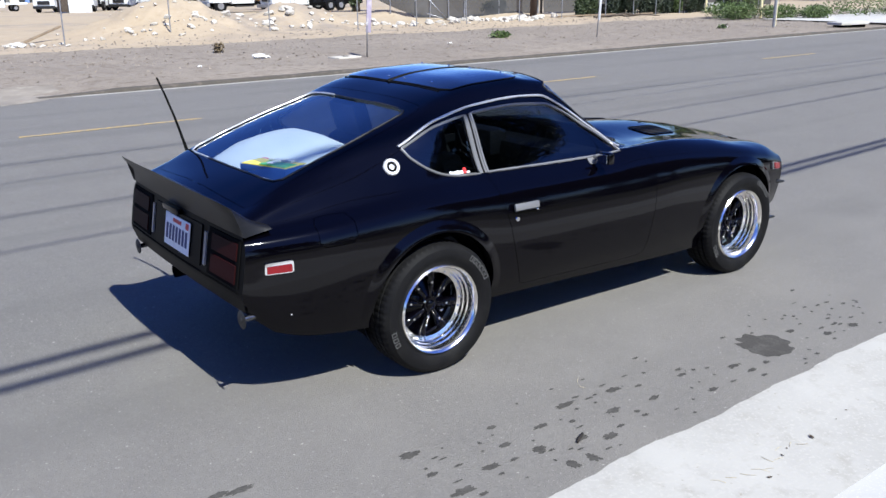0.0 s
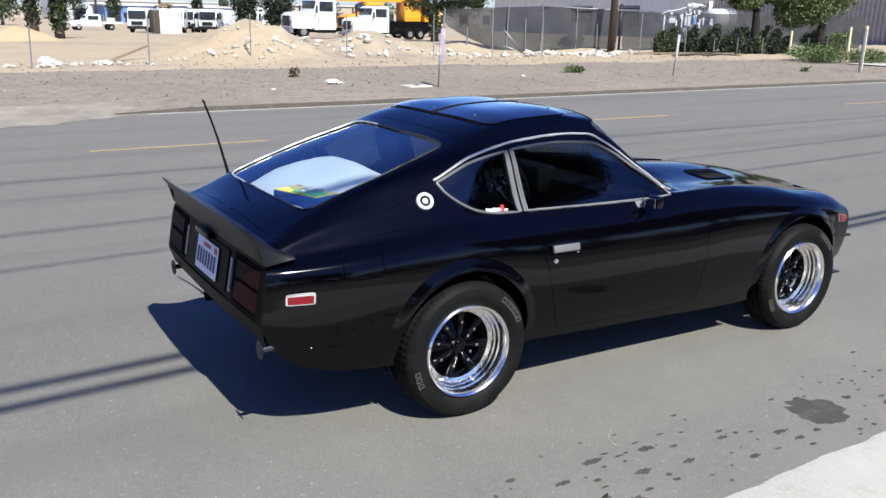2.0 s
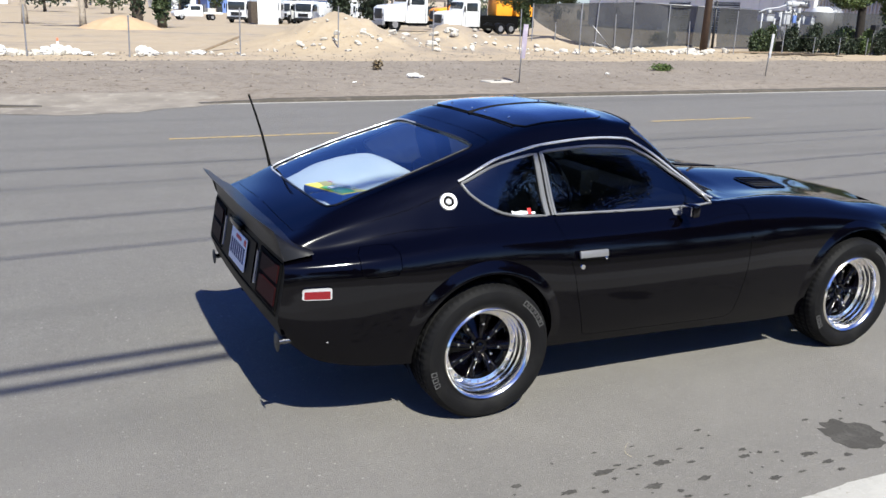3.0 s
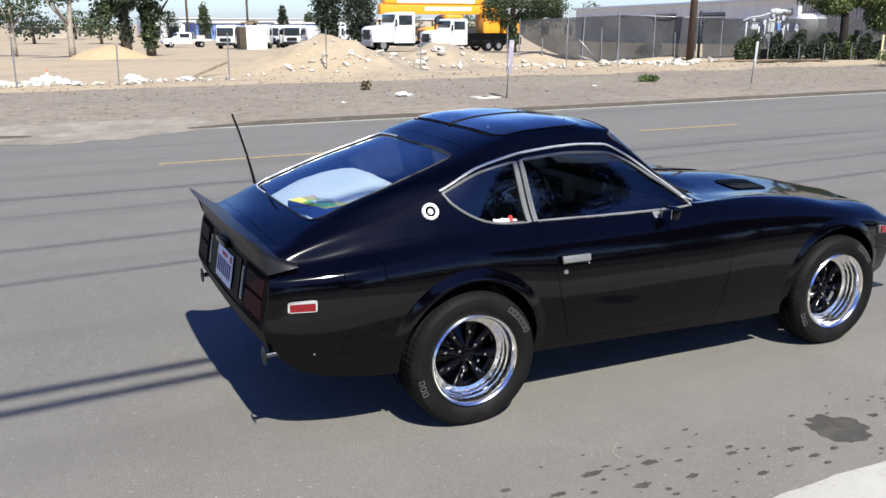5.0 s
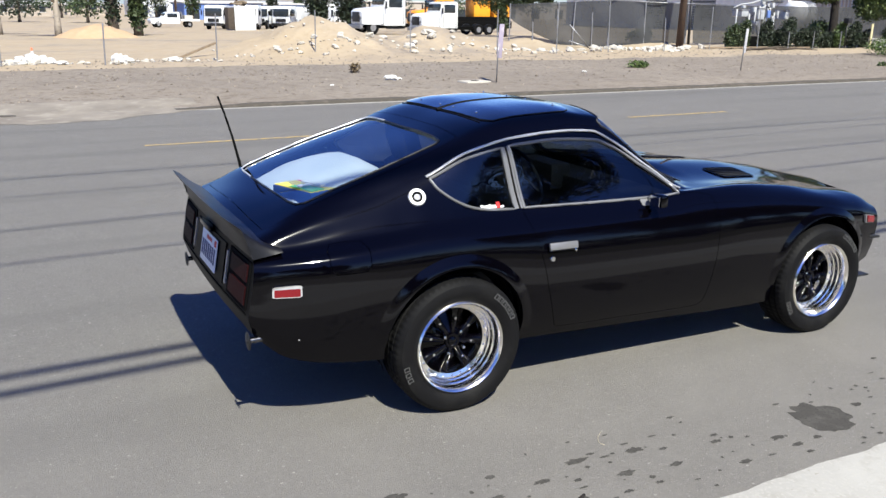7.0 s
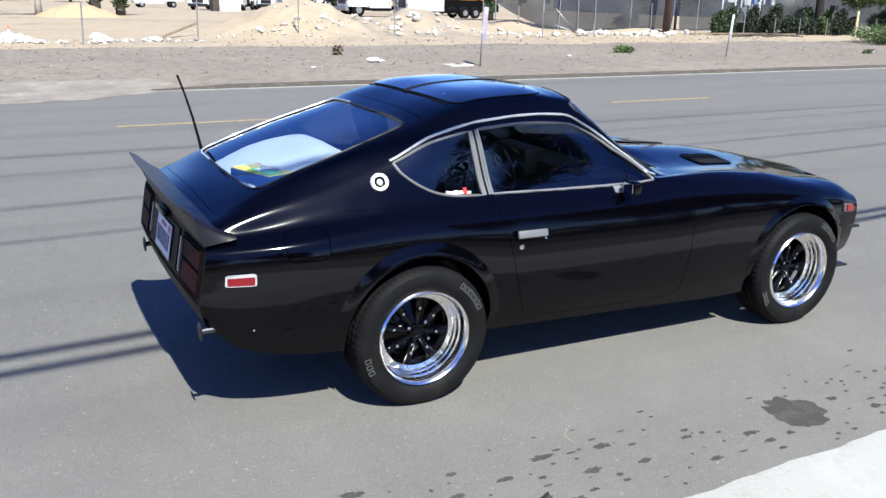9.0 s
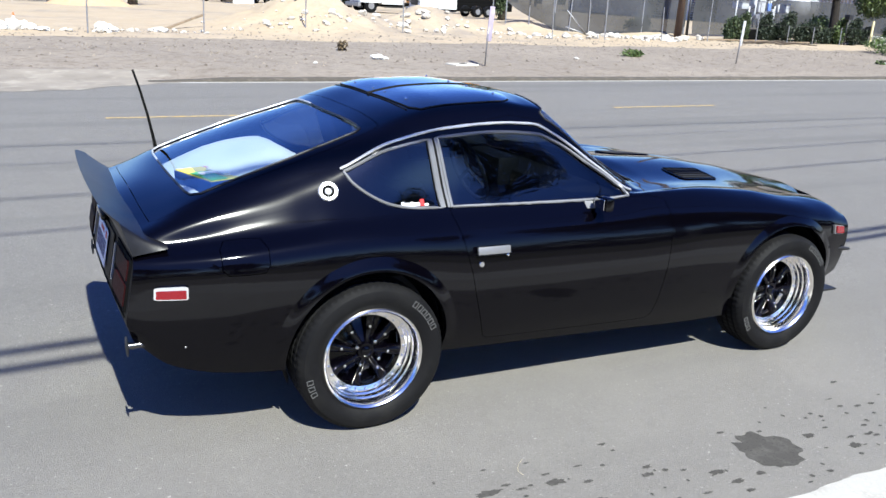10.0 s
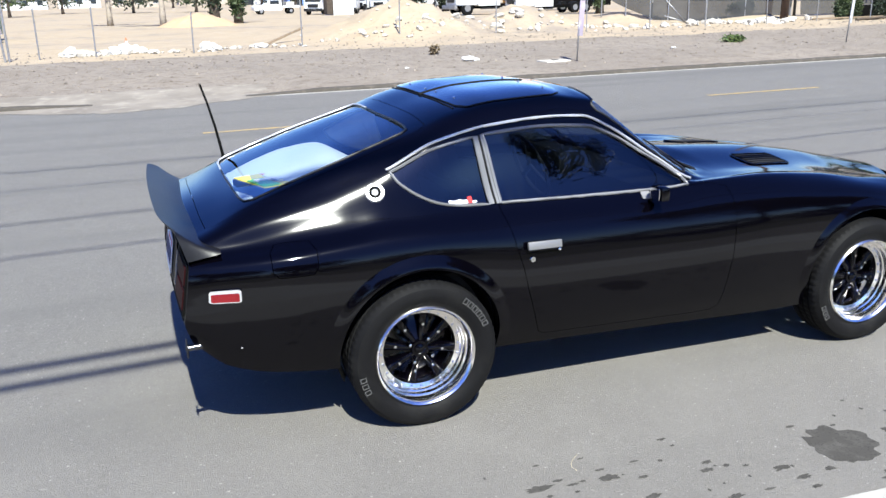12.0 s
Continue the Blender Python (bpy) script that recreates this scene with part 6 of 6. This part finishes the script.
tree(X(.594, 50), 50, .24, 6.5, [((.6, 0, 3.9), (3.0, 2.2, 1.0), 5200), ((2.9, 0, 3.2), (1.5, 1.2, .8), 2600), ((-1.5, 0, 3.0), (1.0, 1.0, .9), 2000), ((3.7, .2, 2.6), (.5, .5, .5), 600), ((1.2, 0, 2.5), (1.1, .8, .5), 1300), ((-.4, 0, 2.2), (.7, .6, .6), 1100), ((-.1, 0, 1.2), (.42, .4, 1.1), 1500)], "drooping green tree beside the crane truck", LEAF, BARK, .09, 26, 0, 8, .8)
tree(X(1.222, 25.6), 25.6, .21, 6.5, [((-.9, 0, 2.55), (.9, .8, .4), 2200), ((.6, .2, 3.1), (1.4, 1.2, .6), 3600), ((-1.8, .3, 3.1), (1.1, 1.0, .5), 2200), ((2.2, -.3, 2.1), (.85, .8, .8), 3400), ((1.9, -.2, 3.0), (1.3, 1.1, .7), 2800)], "tall pine by the fence, its trunk coloured dark as in shade", PINE, DARK_OR_SHADED_BARK, .07, 27, .0, 8, .4)
tree(X(1.40, 24.5), 24.5, .22, 6.0, [((-.9, 0, 2.2), (1.0, .9, .8), 3600), ((.4, 0, 2.9), (1.5, 1.2, 1.0), 3600)], "pine with bright green drooping boughs by the fence", PINE, DARK_OR_SHADED_BARK, .07, 28, 0, 8, .4)
for i, (k, y, h, w) in enumerate(((.194, 150, 6.5, 1.3), (.284, 150, 6.5, 1.1), (.315, 170, 5.5, 1.6), (.155, 190, 6, 3), (.06, 180, 6, 5), (.44, 170, 7, 4), (.52, 180, 7, 4), (.64, 150, 8, 5), (.72, 160, 8, 4), (-.05, 150, 6, 5), (-.1, 135, 6, 4), (.02, 140, 5, 4), (.085, 135, 5, 3))):
    tree(X(k, y), y, .22, h * .8, [((0, 0, h * .45), (w, w, h * .28), 420), ((0, 0, h * .72), (w * .6, w * .6, h * .25), 260)], "green tree far beyond the lot", DARK_OR_SHADED_LEAVES if i % 2 else LEAF, BARK, .28, 40 + i, group="far trees")
for i, (k, y, w, h, leaf, lab) in enumerate(((1.000, 25.4, .35, 1.05, LEAF, "grey-green shrub by the fence"), (1.022, 25.8, .45, 1.25, LEAF, "grey-green shrub by the fence"), (1.070, 25.2, .36, 1.25, DARK_OR_SHADED_LEAVES, "green shrub by the fence, coloured dark as in shade"), (1.090, 25.6, .32, .8, DARK_OR_SHADED_LEAVES, "green shrub by the fence, coloured dark as in shade"), (1.118, 25.2, .45, 1.38, DARK_OR_SHADED_LEAVES, "green shrub by the fence, coloured dark as in shade"), (1.150, 25.5, .40, .85, DARK_OR_SHADED_LEAVES, "green shrub by the fence, coloured dark as in shade"), (1.174, 25.3, .42, 1.0, DARK_OR_SHADED_LEAVES, "green shrub by the fence, coloured dark as in shade"),
                                                 (1.182, 26.4, .80, 1.32, HEDGE, "light green shrub by the fence"), (1.208, 25.2, .38, .7, DARK_OR_SHADED_LEAVES, "green shrub by the fence, coloured dark as in shade"), (1.240, 25.0, .33, 1.2, HEDGE, "slim yellow-green shrub by the fence"), (1.272, 25.2, .42, 1.25, DARK_OR_SHADED_LEAVES, "green shrub by the fence, coloured dark as in shade"), (1.300, 25.4, .38, .85, DARK_OR_SHADED_LEAVES, "green shrub by the fence, coloured dark as in shade"), (1.375, 25.6, .70, 1.15, HEDGE, "light green shrub by the fence"), (1.40, 25.0, .55, .8, DARK_OR_SHADED_LEAVES, "green shrub by the fence, coloured dark as in shade"), (1.45, 25.0, .9, 1.1, HEDGE, "light green shrub by the fence"), (.822, 28.2, .65, .62, HEDGE, "low green shrub before the screen"))):
    shrub(X(k, y), y, [((0, 0, h * .45), (w, w * .7, h * .5), 1500), ((w * .3, -.1, h * .75), (w * .55, w * .5, h * .3), 600)], lab, leaf, .055, 60 + i)
block = thing("concrete_block", "rough grey concrete block beside a cream post", "block", (X(1.335, 24.2), 24.2, ground_z(35.8, 24.2)), 4)
box_part("body", (-.42, -.2, -.03), (.42, .2, .48), CONCRETE, block, "", .02)
for k0, k1, y, z in ((1.03, 1.13, 24.3, .09), (1.05, 1.16, 24.5, .12), (1.10, 1.19, 24.1, .07)):
    twig = part("fallen_branch", tube(bmesh.new(), [(X(k0, y), y, ground_z(X(k0, y), y) + .03), (X((k0 + k1) / 2, y), y + .1, ground_z(X(k0, y), y) + z), (X(k1, y), y - .05, ground_z(X(k1, y), y) + .03)], [.05, .04, .02], 7), BARK, None, "", True)
    tagged(twig, "dry brown fallen branch lying by the shrubs", "branch", "fallen branches")
for i, (x, y, w, h) in enumerate(((30.2, 18.6, 1.0, .62), (31.5, 17.6, 1.1, .58), (30.9, 19.8, 1.2, .7), (32.4, 16.5, .8, .55), (36.5, 16.5, 2.6, .8), (40.5, 16.0, 2.6, .9))):
    shrub(x, y, [((0, 0, h * .5), (w, w * .7, h * .55), 1700)], "rounded clipped green hedge beside the drive", HEDGE, .05, 80 + i, "hedge", "clipped hedges")
CREAM = material("cream_painted_post", (0.62, 0.55, 0.32), 0.6, spots=((9, 4, (0.5, 0.45, 0.28), 0.5, 0.7),))
for x, y, h in ((26.0, 14.3, 1.5), (26.35, 14.5, 1.6), (31.5, 18.5, 1.5), (32.3, 18.3, 1.5), (X(1.318, 24.15), 24.15, 1.22)):
    ob = part("bollard", tube(bmesh.new(), [(x, y, .05), (x, y, h)], .055, 10), CREAM if y > 14.4 else GALV, None, "", True, 50)
    tagged(ob, "upright cream steel post by the drive", "post", "posts by the drive")
# white machine and ribbed tank behind the shrubs
DULL_WHITE = material("dull_white_machine_paint", (0.36, 0.37, 0.38), 0.5, spots=((5, 4, (0.26, 0.26, 0.27), 0.48, 0.7),))
lift = thing("bucket_lift", "white lifting bucket machine with folded arm", "machine", (X(1.03, 26.6), 26.6, ground_z(30, 26.6)), 0)
box_part("base", (-1.0, -.3, -.05), (2.0, .3, .5), INNER, lift, "dark base", .05)
for x, z0, z1 in ((-.95, .5, 1.75), (-.15, .5, 1.55), (.22, .6, 1.85), (.48, .6, 1.9), (.78, .6, 1.95), (1.02, .6, 2.0), (1.45, .5, 1.6)):
    part("upright", tube(bmesh.new(), [(x, -.2, z0), (x + .03, -.2, z1)], .035, 8), DULL_WHITE, lift, "white upright", True)
for x0, x1, z0, z1 in ((-.72, -.28, 1.40, 1.72), (.34, .74, 1.28, 1.80), (2.08, 2.34, 1.28, 1.70)):
    bucket = box_part("bucket", (x0, -.32, z0), (x1, .32, z1), DULL_WHITE, lift, "white bucket", .05)
    box_part("bucket_lip", (x0 - .02, -.34, z1 - .05), (x1 + .02, .34, z1 + .01), GALV, bucket, "", .01)
box_part("control_panel", (.86, -.38, 1.36), (1.05, -.3, 1.70), BLUE_PAINT, lift, "blue panel", .01)
boom_tube = part("arm", lathe(bmesh.new(), [(.01, .66), (.12, .68), (.13, .9), (.17, .92), (.17, 1.2), (.13, 1.22), (.13, 1.75), (.18, 1.78), (.18, 2.05), (.12, 2.12), (.01, 2.13)], (0, 0, 2.2), 16, "x"), DULL_WHITE, lift, "white folded arm", True, 40)
part("arm", tube(bmesh.new(), [(-.95, 0, 1.80), (-.5, 0, 1.95), (.2, 0, 2.02), (.8, 0, 2.18)], [.03, .035, .04, .05], 10), DULL_WHITE, lift, "white folded arm", True)
part("arm", tube(bmesh.new(), [(.1, .1, .6), (.55, .1, 1.3), (1.2, .1, 2.1)], [.08, .07, .06], 10), DULL_WHITE, lift, "white folded arm", True)
part("arm", tube(bmesh.new(), [(1.3, 0, .6), (1.15, 0, 1.2), (1.5, 0, 2.05)], [.06, .06, .05], 10), DULL_WHITE, lift, "white folded arm", True)
for q in (((-.5, -.1, 1.9), (-.2, -.1, 1.3), (.3, -.1, 1.5), (.8, -.1, 1.2)), ((.8, -.2, 2.1), (1.3, -.25, 1.5), (1.7, -.2, 2.0))):
    part("hose", tube(bmesh.new(), q, .022, 6), WIRE, lift, "dark hose", True)
for x, y, z, w, h in ((-.55, -.2, 1.85, .16, .12), (.05, -.25, 1.72, .12, .20), (.62, -.25, 2.02, .18, .14), (1.22, -.28, 1.92, .16, .22), (1.55, -.2, 2.18, .30, .10), (1.85, -.1, 2.34, .22, .07), (.30, -.3, 1.10, .26, .18), (1.25, -.3, 1.30, .18, .30), (1.65, -.2, 1.5, .10, .34)):
    box_part("fitting", (x - w / 2, y - .08, z - h / 2), (x + w / 2, y + .08, z + h / 2), DULL_WHITE if w < .2 else GALV, lift, "", .012)
tank = thing("storage_tank", "white ribbed round tank lying behind the fence", "tank", (X(1.142, 42), 42, ground_z(46, 42) + 1.85), 0)
part("shell", lathe(bmesh.new(), [(.01, -1.2), (.5, -1.15), (.72, -.95), (.75, -.9), (.75, .9), (.72, .95), (.5, 1.15), (.01, 1.2)], (0, 0, 0), 28, "x"), TRUCK_WHITE, tank, "", True, 40)
for x in np.linspace(.05, .85, 6):
    part("rib", lathe(bmesh.new(), [(.75, -.04), (.79, -.03), (.79, .03), (.75, .04)], (x, 0, 0), 28, "x"), GALV, tank, "", True, 40)
box_part("cradle", (-1.0, -.5, -1.8), (1.0, .5, -.6), INNER, tank)
letterbox = thing("letter_box", "black letter box on a thin dark post", "letter box", (X(1.255, 24.6), 24.6, ground_z(34, 24.6)))
part("post", tube(bmesh.new(), [(0, 0, -.05), (0, 0, 1.2)], .03, 8), TRIM, letterbox, "", True)
box_part("box", (-.10, -.14, 1.15), (.16, .14, 1.38), TRIM, letterbox, "", .02)


# ---- trees and hedge behind the viewer, which the paint and the glass mirror ----
for i, (x, y, h, w) in enumerate(((-24, -19, 7, 3), (-15, -17, 6.5, 2.6), (-8, -18, 8, 3), (-1, -16, 6, 2.4), (14.3, -16.5, 11, 2.5), (16.6, -15.5, 11.5, 3.0), (20.5, -17, 12, 3.2), (24.5, -16, 11.5, 3.2), (29, -17, 10, 3), (38, -18, 8, 3.5), (50, -16, 8, 3.5))):
    ob = tree(x, y, .3, h * .8, [((0, 0, h * .62), (w, w, h * .30), 4200), ((w * .5, .3, h * .48), (w * .7, w * .7, h * .2), 1900), ((-w * .5, -.2, h * .8), (w * .6, w * .6, h * .2), 1700)], "dark leafy tree standing behind the pavement", DARK_OR_SHADED_LEAVES, BARK, .13, 100 + i, group="trees behind the pavement")
    ob.location.z = 0.02
for i in range(22):
    x = -42 + i * 4.6
    ob = shrub(x, -11.5, [((0, 0, .9), (2.6, .8, 1.0), 1500)], "dense dark hedge behind the pavement", DARK_OR_SHADED_LEAVES, .12, 130 + i, "hedge", "hedge behind the pavement")
    ob.location.z = 0.02


# ---- heap of orange sand far out on the lot ----
ORANGE_SAND = material("orange_sand", (0.36, 0.255, 0.155), 0.95, spots=((3, 5, (0.40, 0.28, 0.18), 0.45, 0.7),), bump=0.6, bump_scale=8)
bm = bmesh.new()
rows = []
for v in np.linspace(-1, 1, 24):
    rows.append([(2.7 * u, 2.2 * v, .85 * max(0.0, math.cos(min(1, math.hypot(u + .12 * rough(u, v, .5), v)) * math.pi / 2)) ** 1.3 * (1 + .18 * rough(u, v, .22, 4)) - .05) for u in np.linspace(-1, 1, 40)])
grid_mesh(bm, rows)
heap = part("sand_mound", bm, ORANGE_SAND, None, "", True)
heap.matrix_basis = pose(X(.092, 54), 54, ground_z(4, 54))
tagged(heap, "low heap of orange sand on the open lot", "sand heap")


# ---- small things along the fence and at the far end of the lot ----
CONE_RED = material("orange_cone_plastic", (0.75, 0.12, 0.03), 0.5, spots=((12, 4, (0.62, 0.12, 0.05), 0.5, 0.7),))
cone = thing("traffic_cone", "white and orange traffic cone in the rubble", "traffic cone", (X(.028, 24.3), 24.3, ground_z(X(.028, 24.3), 24.3)))
cone.scale = (.75, .75, .75)
box_part("foot", (-.16, -.16, 0), (.16, .16, .03), CONE_RED, cone, "", .01)
part("sleeve", lathe(bmesh.new(), [(.11, .03), (.045, .44)], (0, 0, 0), 16, "z"), PAPER, cone, "white reflective sleeve", True)
part("tip", lathe(bmesh.new(), [(.046, .44), (.025, .56), (.001, .565)], (0, 0, 0), 16, "z"), CONE_RED, cone, "", True)
GREEN_STEEL = material("green_painted_steel", (0.03, 0.16, 0.09), 0.5, spots=((3, 4, (0.05, 0.20, 0.12), 0.5, 0.7),))
skip = thing("waste_skip", "green steel waste container with ribbed side", "container", (-7.1, 40.0, ground_z(-7.1, 40)))
box_part("body", (-1.2, 0, .25), (.95, 1.4, 1.45), GREEN_STEEL, skip, "", .03)
for i in range(7):
    box_part("rib", (-1.15 + i * .32, -.05, .3), (-1.07 + i * .32, 0, 1.35), GREEN_STEEL, skip)
box_part("rim", (-1.25, -.06, 1.38), (1.0, .02, 1.5), GREEN_STEEL, skip, "", .01)
box_part("skid", (-1.1, .1, 0), (.9, .3, .25), INNER, skip)
van = thing("parked_car", "white car parked on the open lot", "car", (-7.6, 36.0, ground_z(-7.6, 36)), 0, "cars parked on the lot")
profile_body("body", [(-2.0, .3), (-2.05, .7), (-1.2, .85), (-.7, 1.28), (.8, 1.3), (1.35, .92), (1.9, .8), (1.95, .3)], .8, TRUCK_WHITE, van, "", .07)
for k in (-1, 1):
    box_part("side_window", (-.6, k * .8 - .012, .92), (.85, k * .8 + .012, 1.2), DARK_GLASS, van, "", .01)
for wx in (-1.25, 1.25):
    for k in (-.72, .72):
        road_wheel(van, wx, k, .31, .2)
for x, lean in ((-4.05, -.12), (-3.95, -.02)):
    fence_post(x, 22.5, 1.65, lean, .03)
for x, y, w in ((-2.42, 23.0, .28), (-2.12, 22.9, .20), (-1.25, 23.0, .26), (-.95, 23.1, .32), (-.70, 23.2, .26), (-.50, 22.9, .18), (X(.112, 23.2), 23.2, .30), (X(.118, 23.4), 23.4, .22)):
    bm = bmesh.new()
    bmesh.ops.create_icosphere(bm, subdivisions=3, radius=1.0)
    for q in bm.verts:
        q.co *= 1 + 0.4 * noise.noise(q.co * 1.5 + Vector((x * 3, y, 0))) + 0.22 * noise.noise(q.co * 4 + Vector((y, x, 0)))
        q.co.x, q.co.y, q.co.z = q.co.x * w * .7, q.co.y * w * .6, q.co.z * w * .55
    ob = part("plastic_bag", bm, PAPER, None, "", False)
    ob.matrix_basis = pose(x, y, ground_z(x, y) + w * .36)
    tagged(ob, "crumpled white plastic bag lying on rubble", "litter", "litter on the verge")
inlet = thing("storm_drain", "pale concrete kerb inlet with a dark slot", "drain", (28.0, 12.6, .02), -8)
box_part("lintel", (-.75, -.25, .10), (.75, .35, .20), CONCRETE, inlet, "", .02)
box_part("slot", (-.6, -.20, -.01), (.6, .2, .10), INNER, inlet, "dark slot")

# ---- litter on the road edge and in the gutter ----
STRAW = material("dry_straw", (0.40, 0.35, 0.25), 0.9, spots=((40, 3, (0.28, 0.23, 0.15), 0.45, 0.7),))
DRY_LEAF = material("dry_brown_leaf", (0.11, 0.085, 0.065), 0.85, spots=((60, 4, (0.19, 0.15, 0.11), 0.5, 0.7),))


def gutter_z(y):
    return 0.004 - 0.03 * max(0, min(1, (-1.90 - y) / 0.5))


def dry_leaf(x, y, length, turn, curl):
    rows = []
    for u in np.linspace(0, 1, 9):
        half = length * .27 * math.sin(math.pi * (.04 + .92 * u)) ** .8
        rows.append([(length * (u - .5), half * v, curl * length * (abs(v) ** 2 * .5 + (2 * u - 1) ** 2 * .4) + .0012) for v in (-1, -.5, 0, .5, 1)])
    bm = bmesh.new()
    grid_mesh(bm, rows)
    bmesh.ops.solidify(bm, geom=bm.faces[:], thickness=.0008)
    leaf = part("dry_leaf", bm, DRY_LEAF, None, "", True, 60)
    leaf.matrix_basis = pose(x, y, gutter_z(y) + .001, 0, 0, turn)
    tagged(leaf, "curled dry brown leaf lying in the gutter", "leaf", "dry leaves in the gutter")


for x, y, length, turn, curl in ((.816, -2.161, .028, 70, .25), (.430, -2.225, .020, -30, .25), (1.139, -2.130, .010, 110, .3), (1.03, -2.145, .009, 30, .3), (.60, -2.168, .013, 95, .3), (.66, -2.150, .010, 60, .3)):
    dry_leaf(x, y, length, turn, curl)
draw = random.Random(77)
for x, y, length, turn in ((.25, -2.128, .055, 20), (.31, -2.140, .04, 35), (.38, -2.165, .06, 28), (.44, -2.178, .07, 24), (.53, -2.150, .05, -10), (.57, -2.172, .04, 60), (.63, -2.130, .05, 80), (.70, -2.140, .045, 100), (.74, -2.165, .05, 40), (.48, -2.190, .035, 50)):
    half, bend = length / 2, draw.uniform(-.2, .2) * length
    stalk = part("straw_stalk", tube(bmesh.new(), [(-half, 0, .0015), (0, bend, .0035), (half, 0, .0015)], [.0009, .0009, .0006], 5), STRAW, None, "", True)
    stalk.matrix_basis = pose(x, y, gutter_z(y), 0, 0, turn - 75)
    tagged(stalk, "short dry straw stalk lying in the gutter", "straw", "straw in the gutter")
stick = part("stick", tube(bmesh.new(), [(.024, -1.630, .008), (.055, -1.612, .009), (.090, -1.593, .008)], [.005, .007, .0055], 7), DARK_OR_SHADED_BARK, None, "", True)
tagged(stick, "short dark broken stick lying on the road", "stick")
thread = part("string", tube(bmesh.new(), [(.455, -1.209, .0015), (.428, -1.230, .0015), (.404, -1.256, .0025), (.393, -1.280, .0015), (.398, -1.312, .002)], .0010, 6), STRAW, None, "", True)
tagged(thread, "short piece of pale dirty string curled on the road", "string")
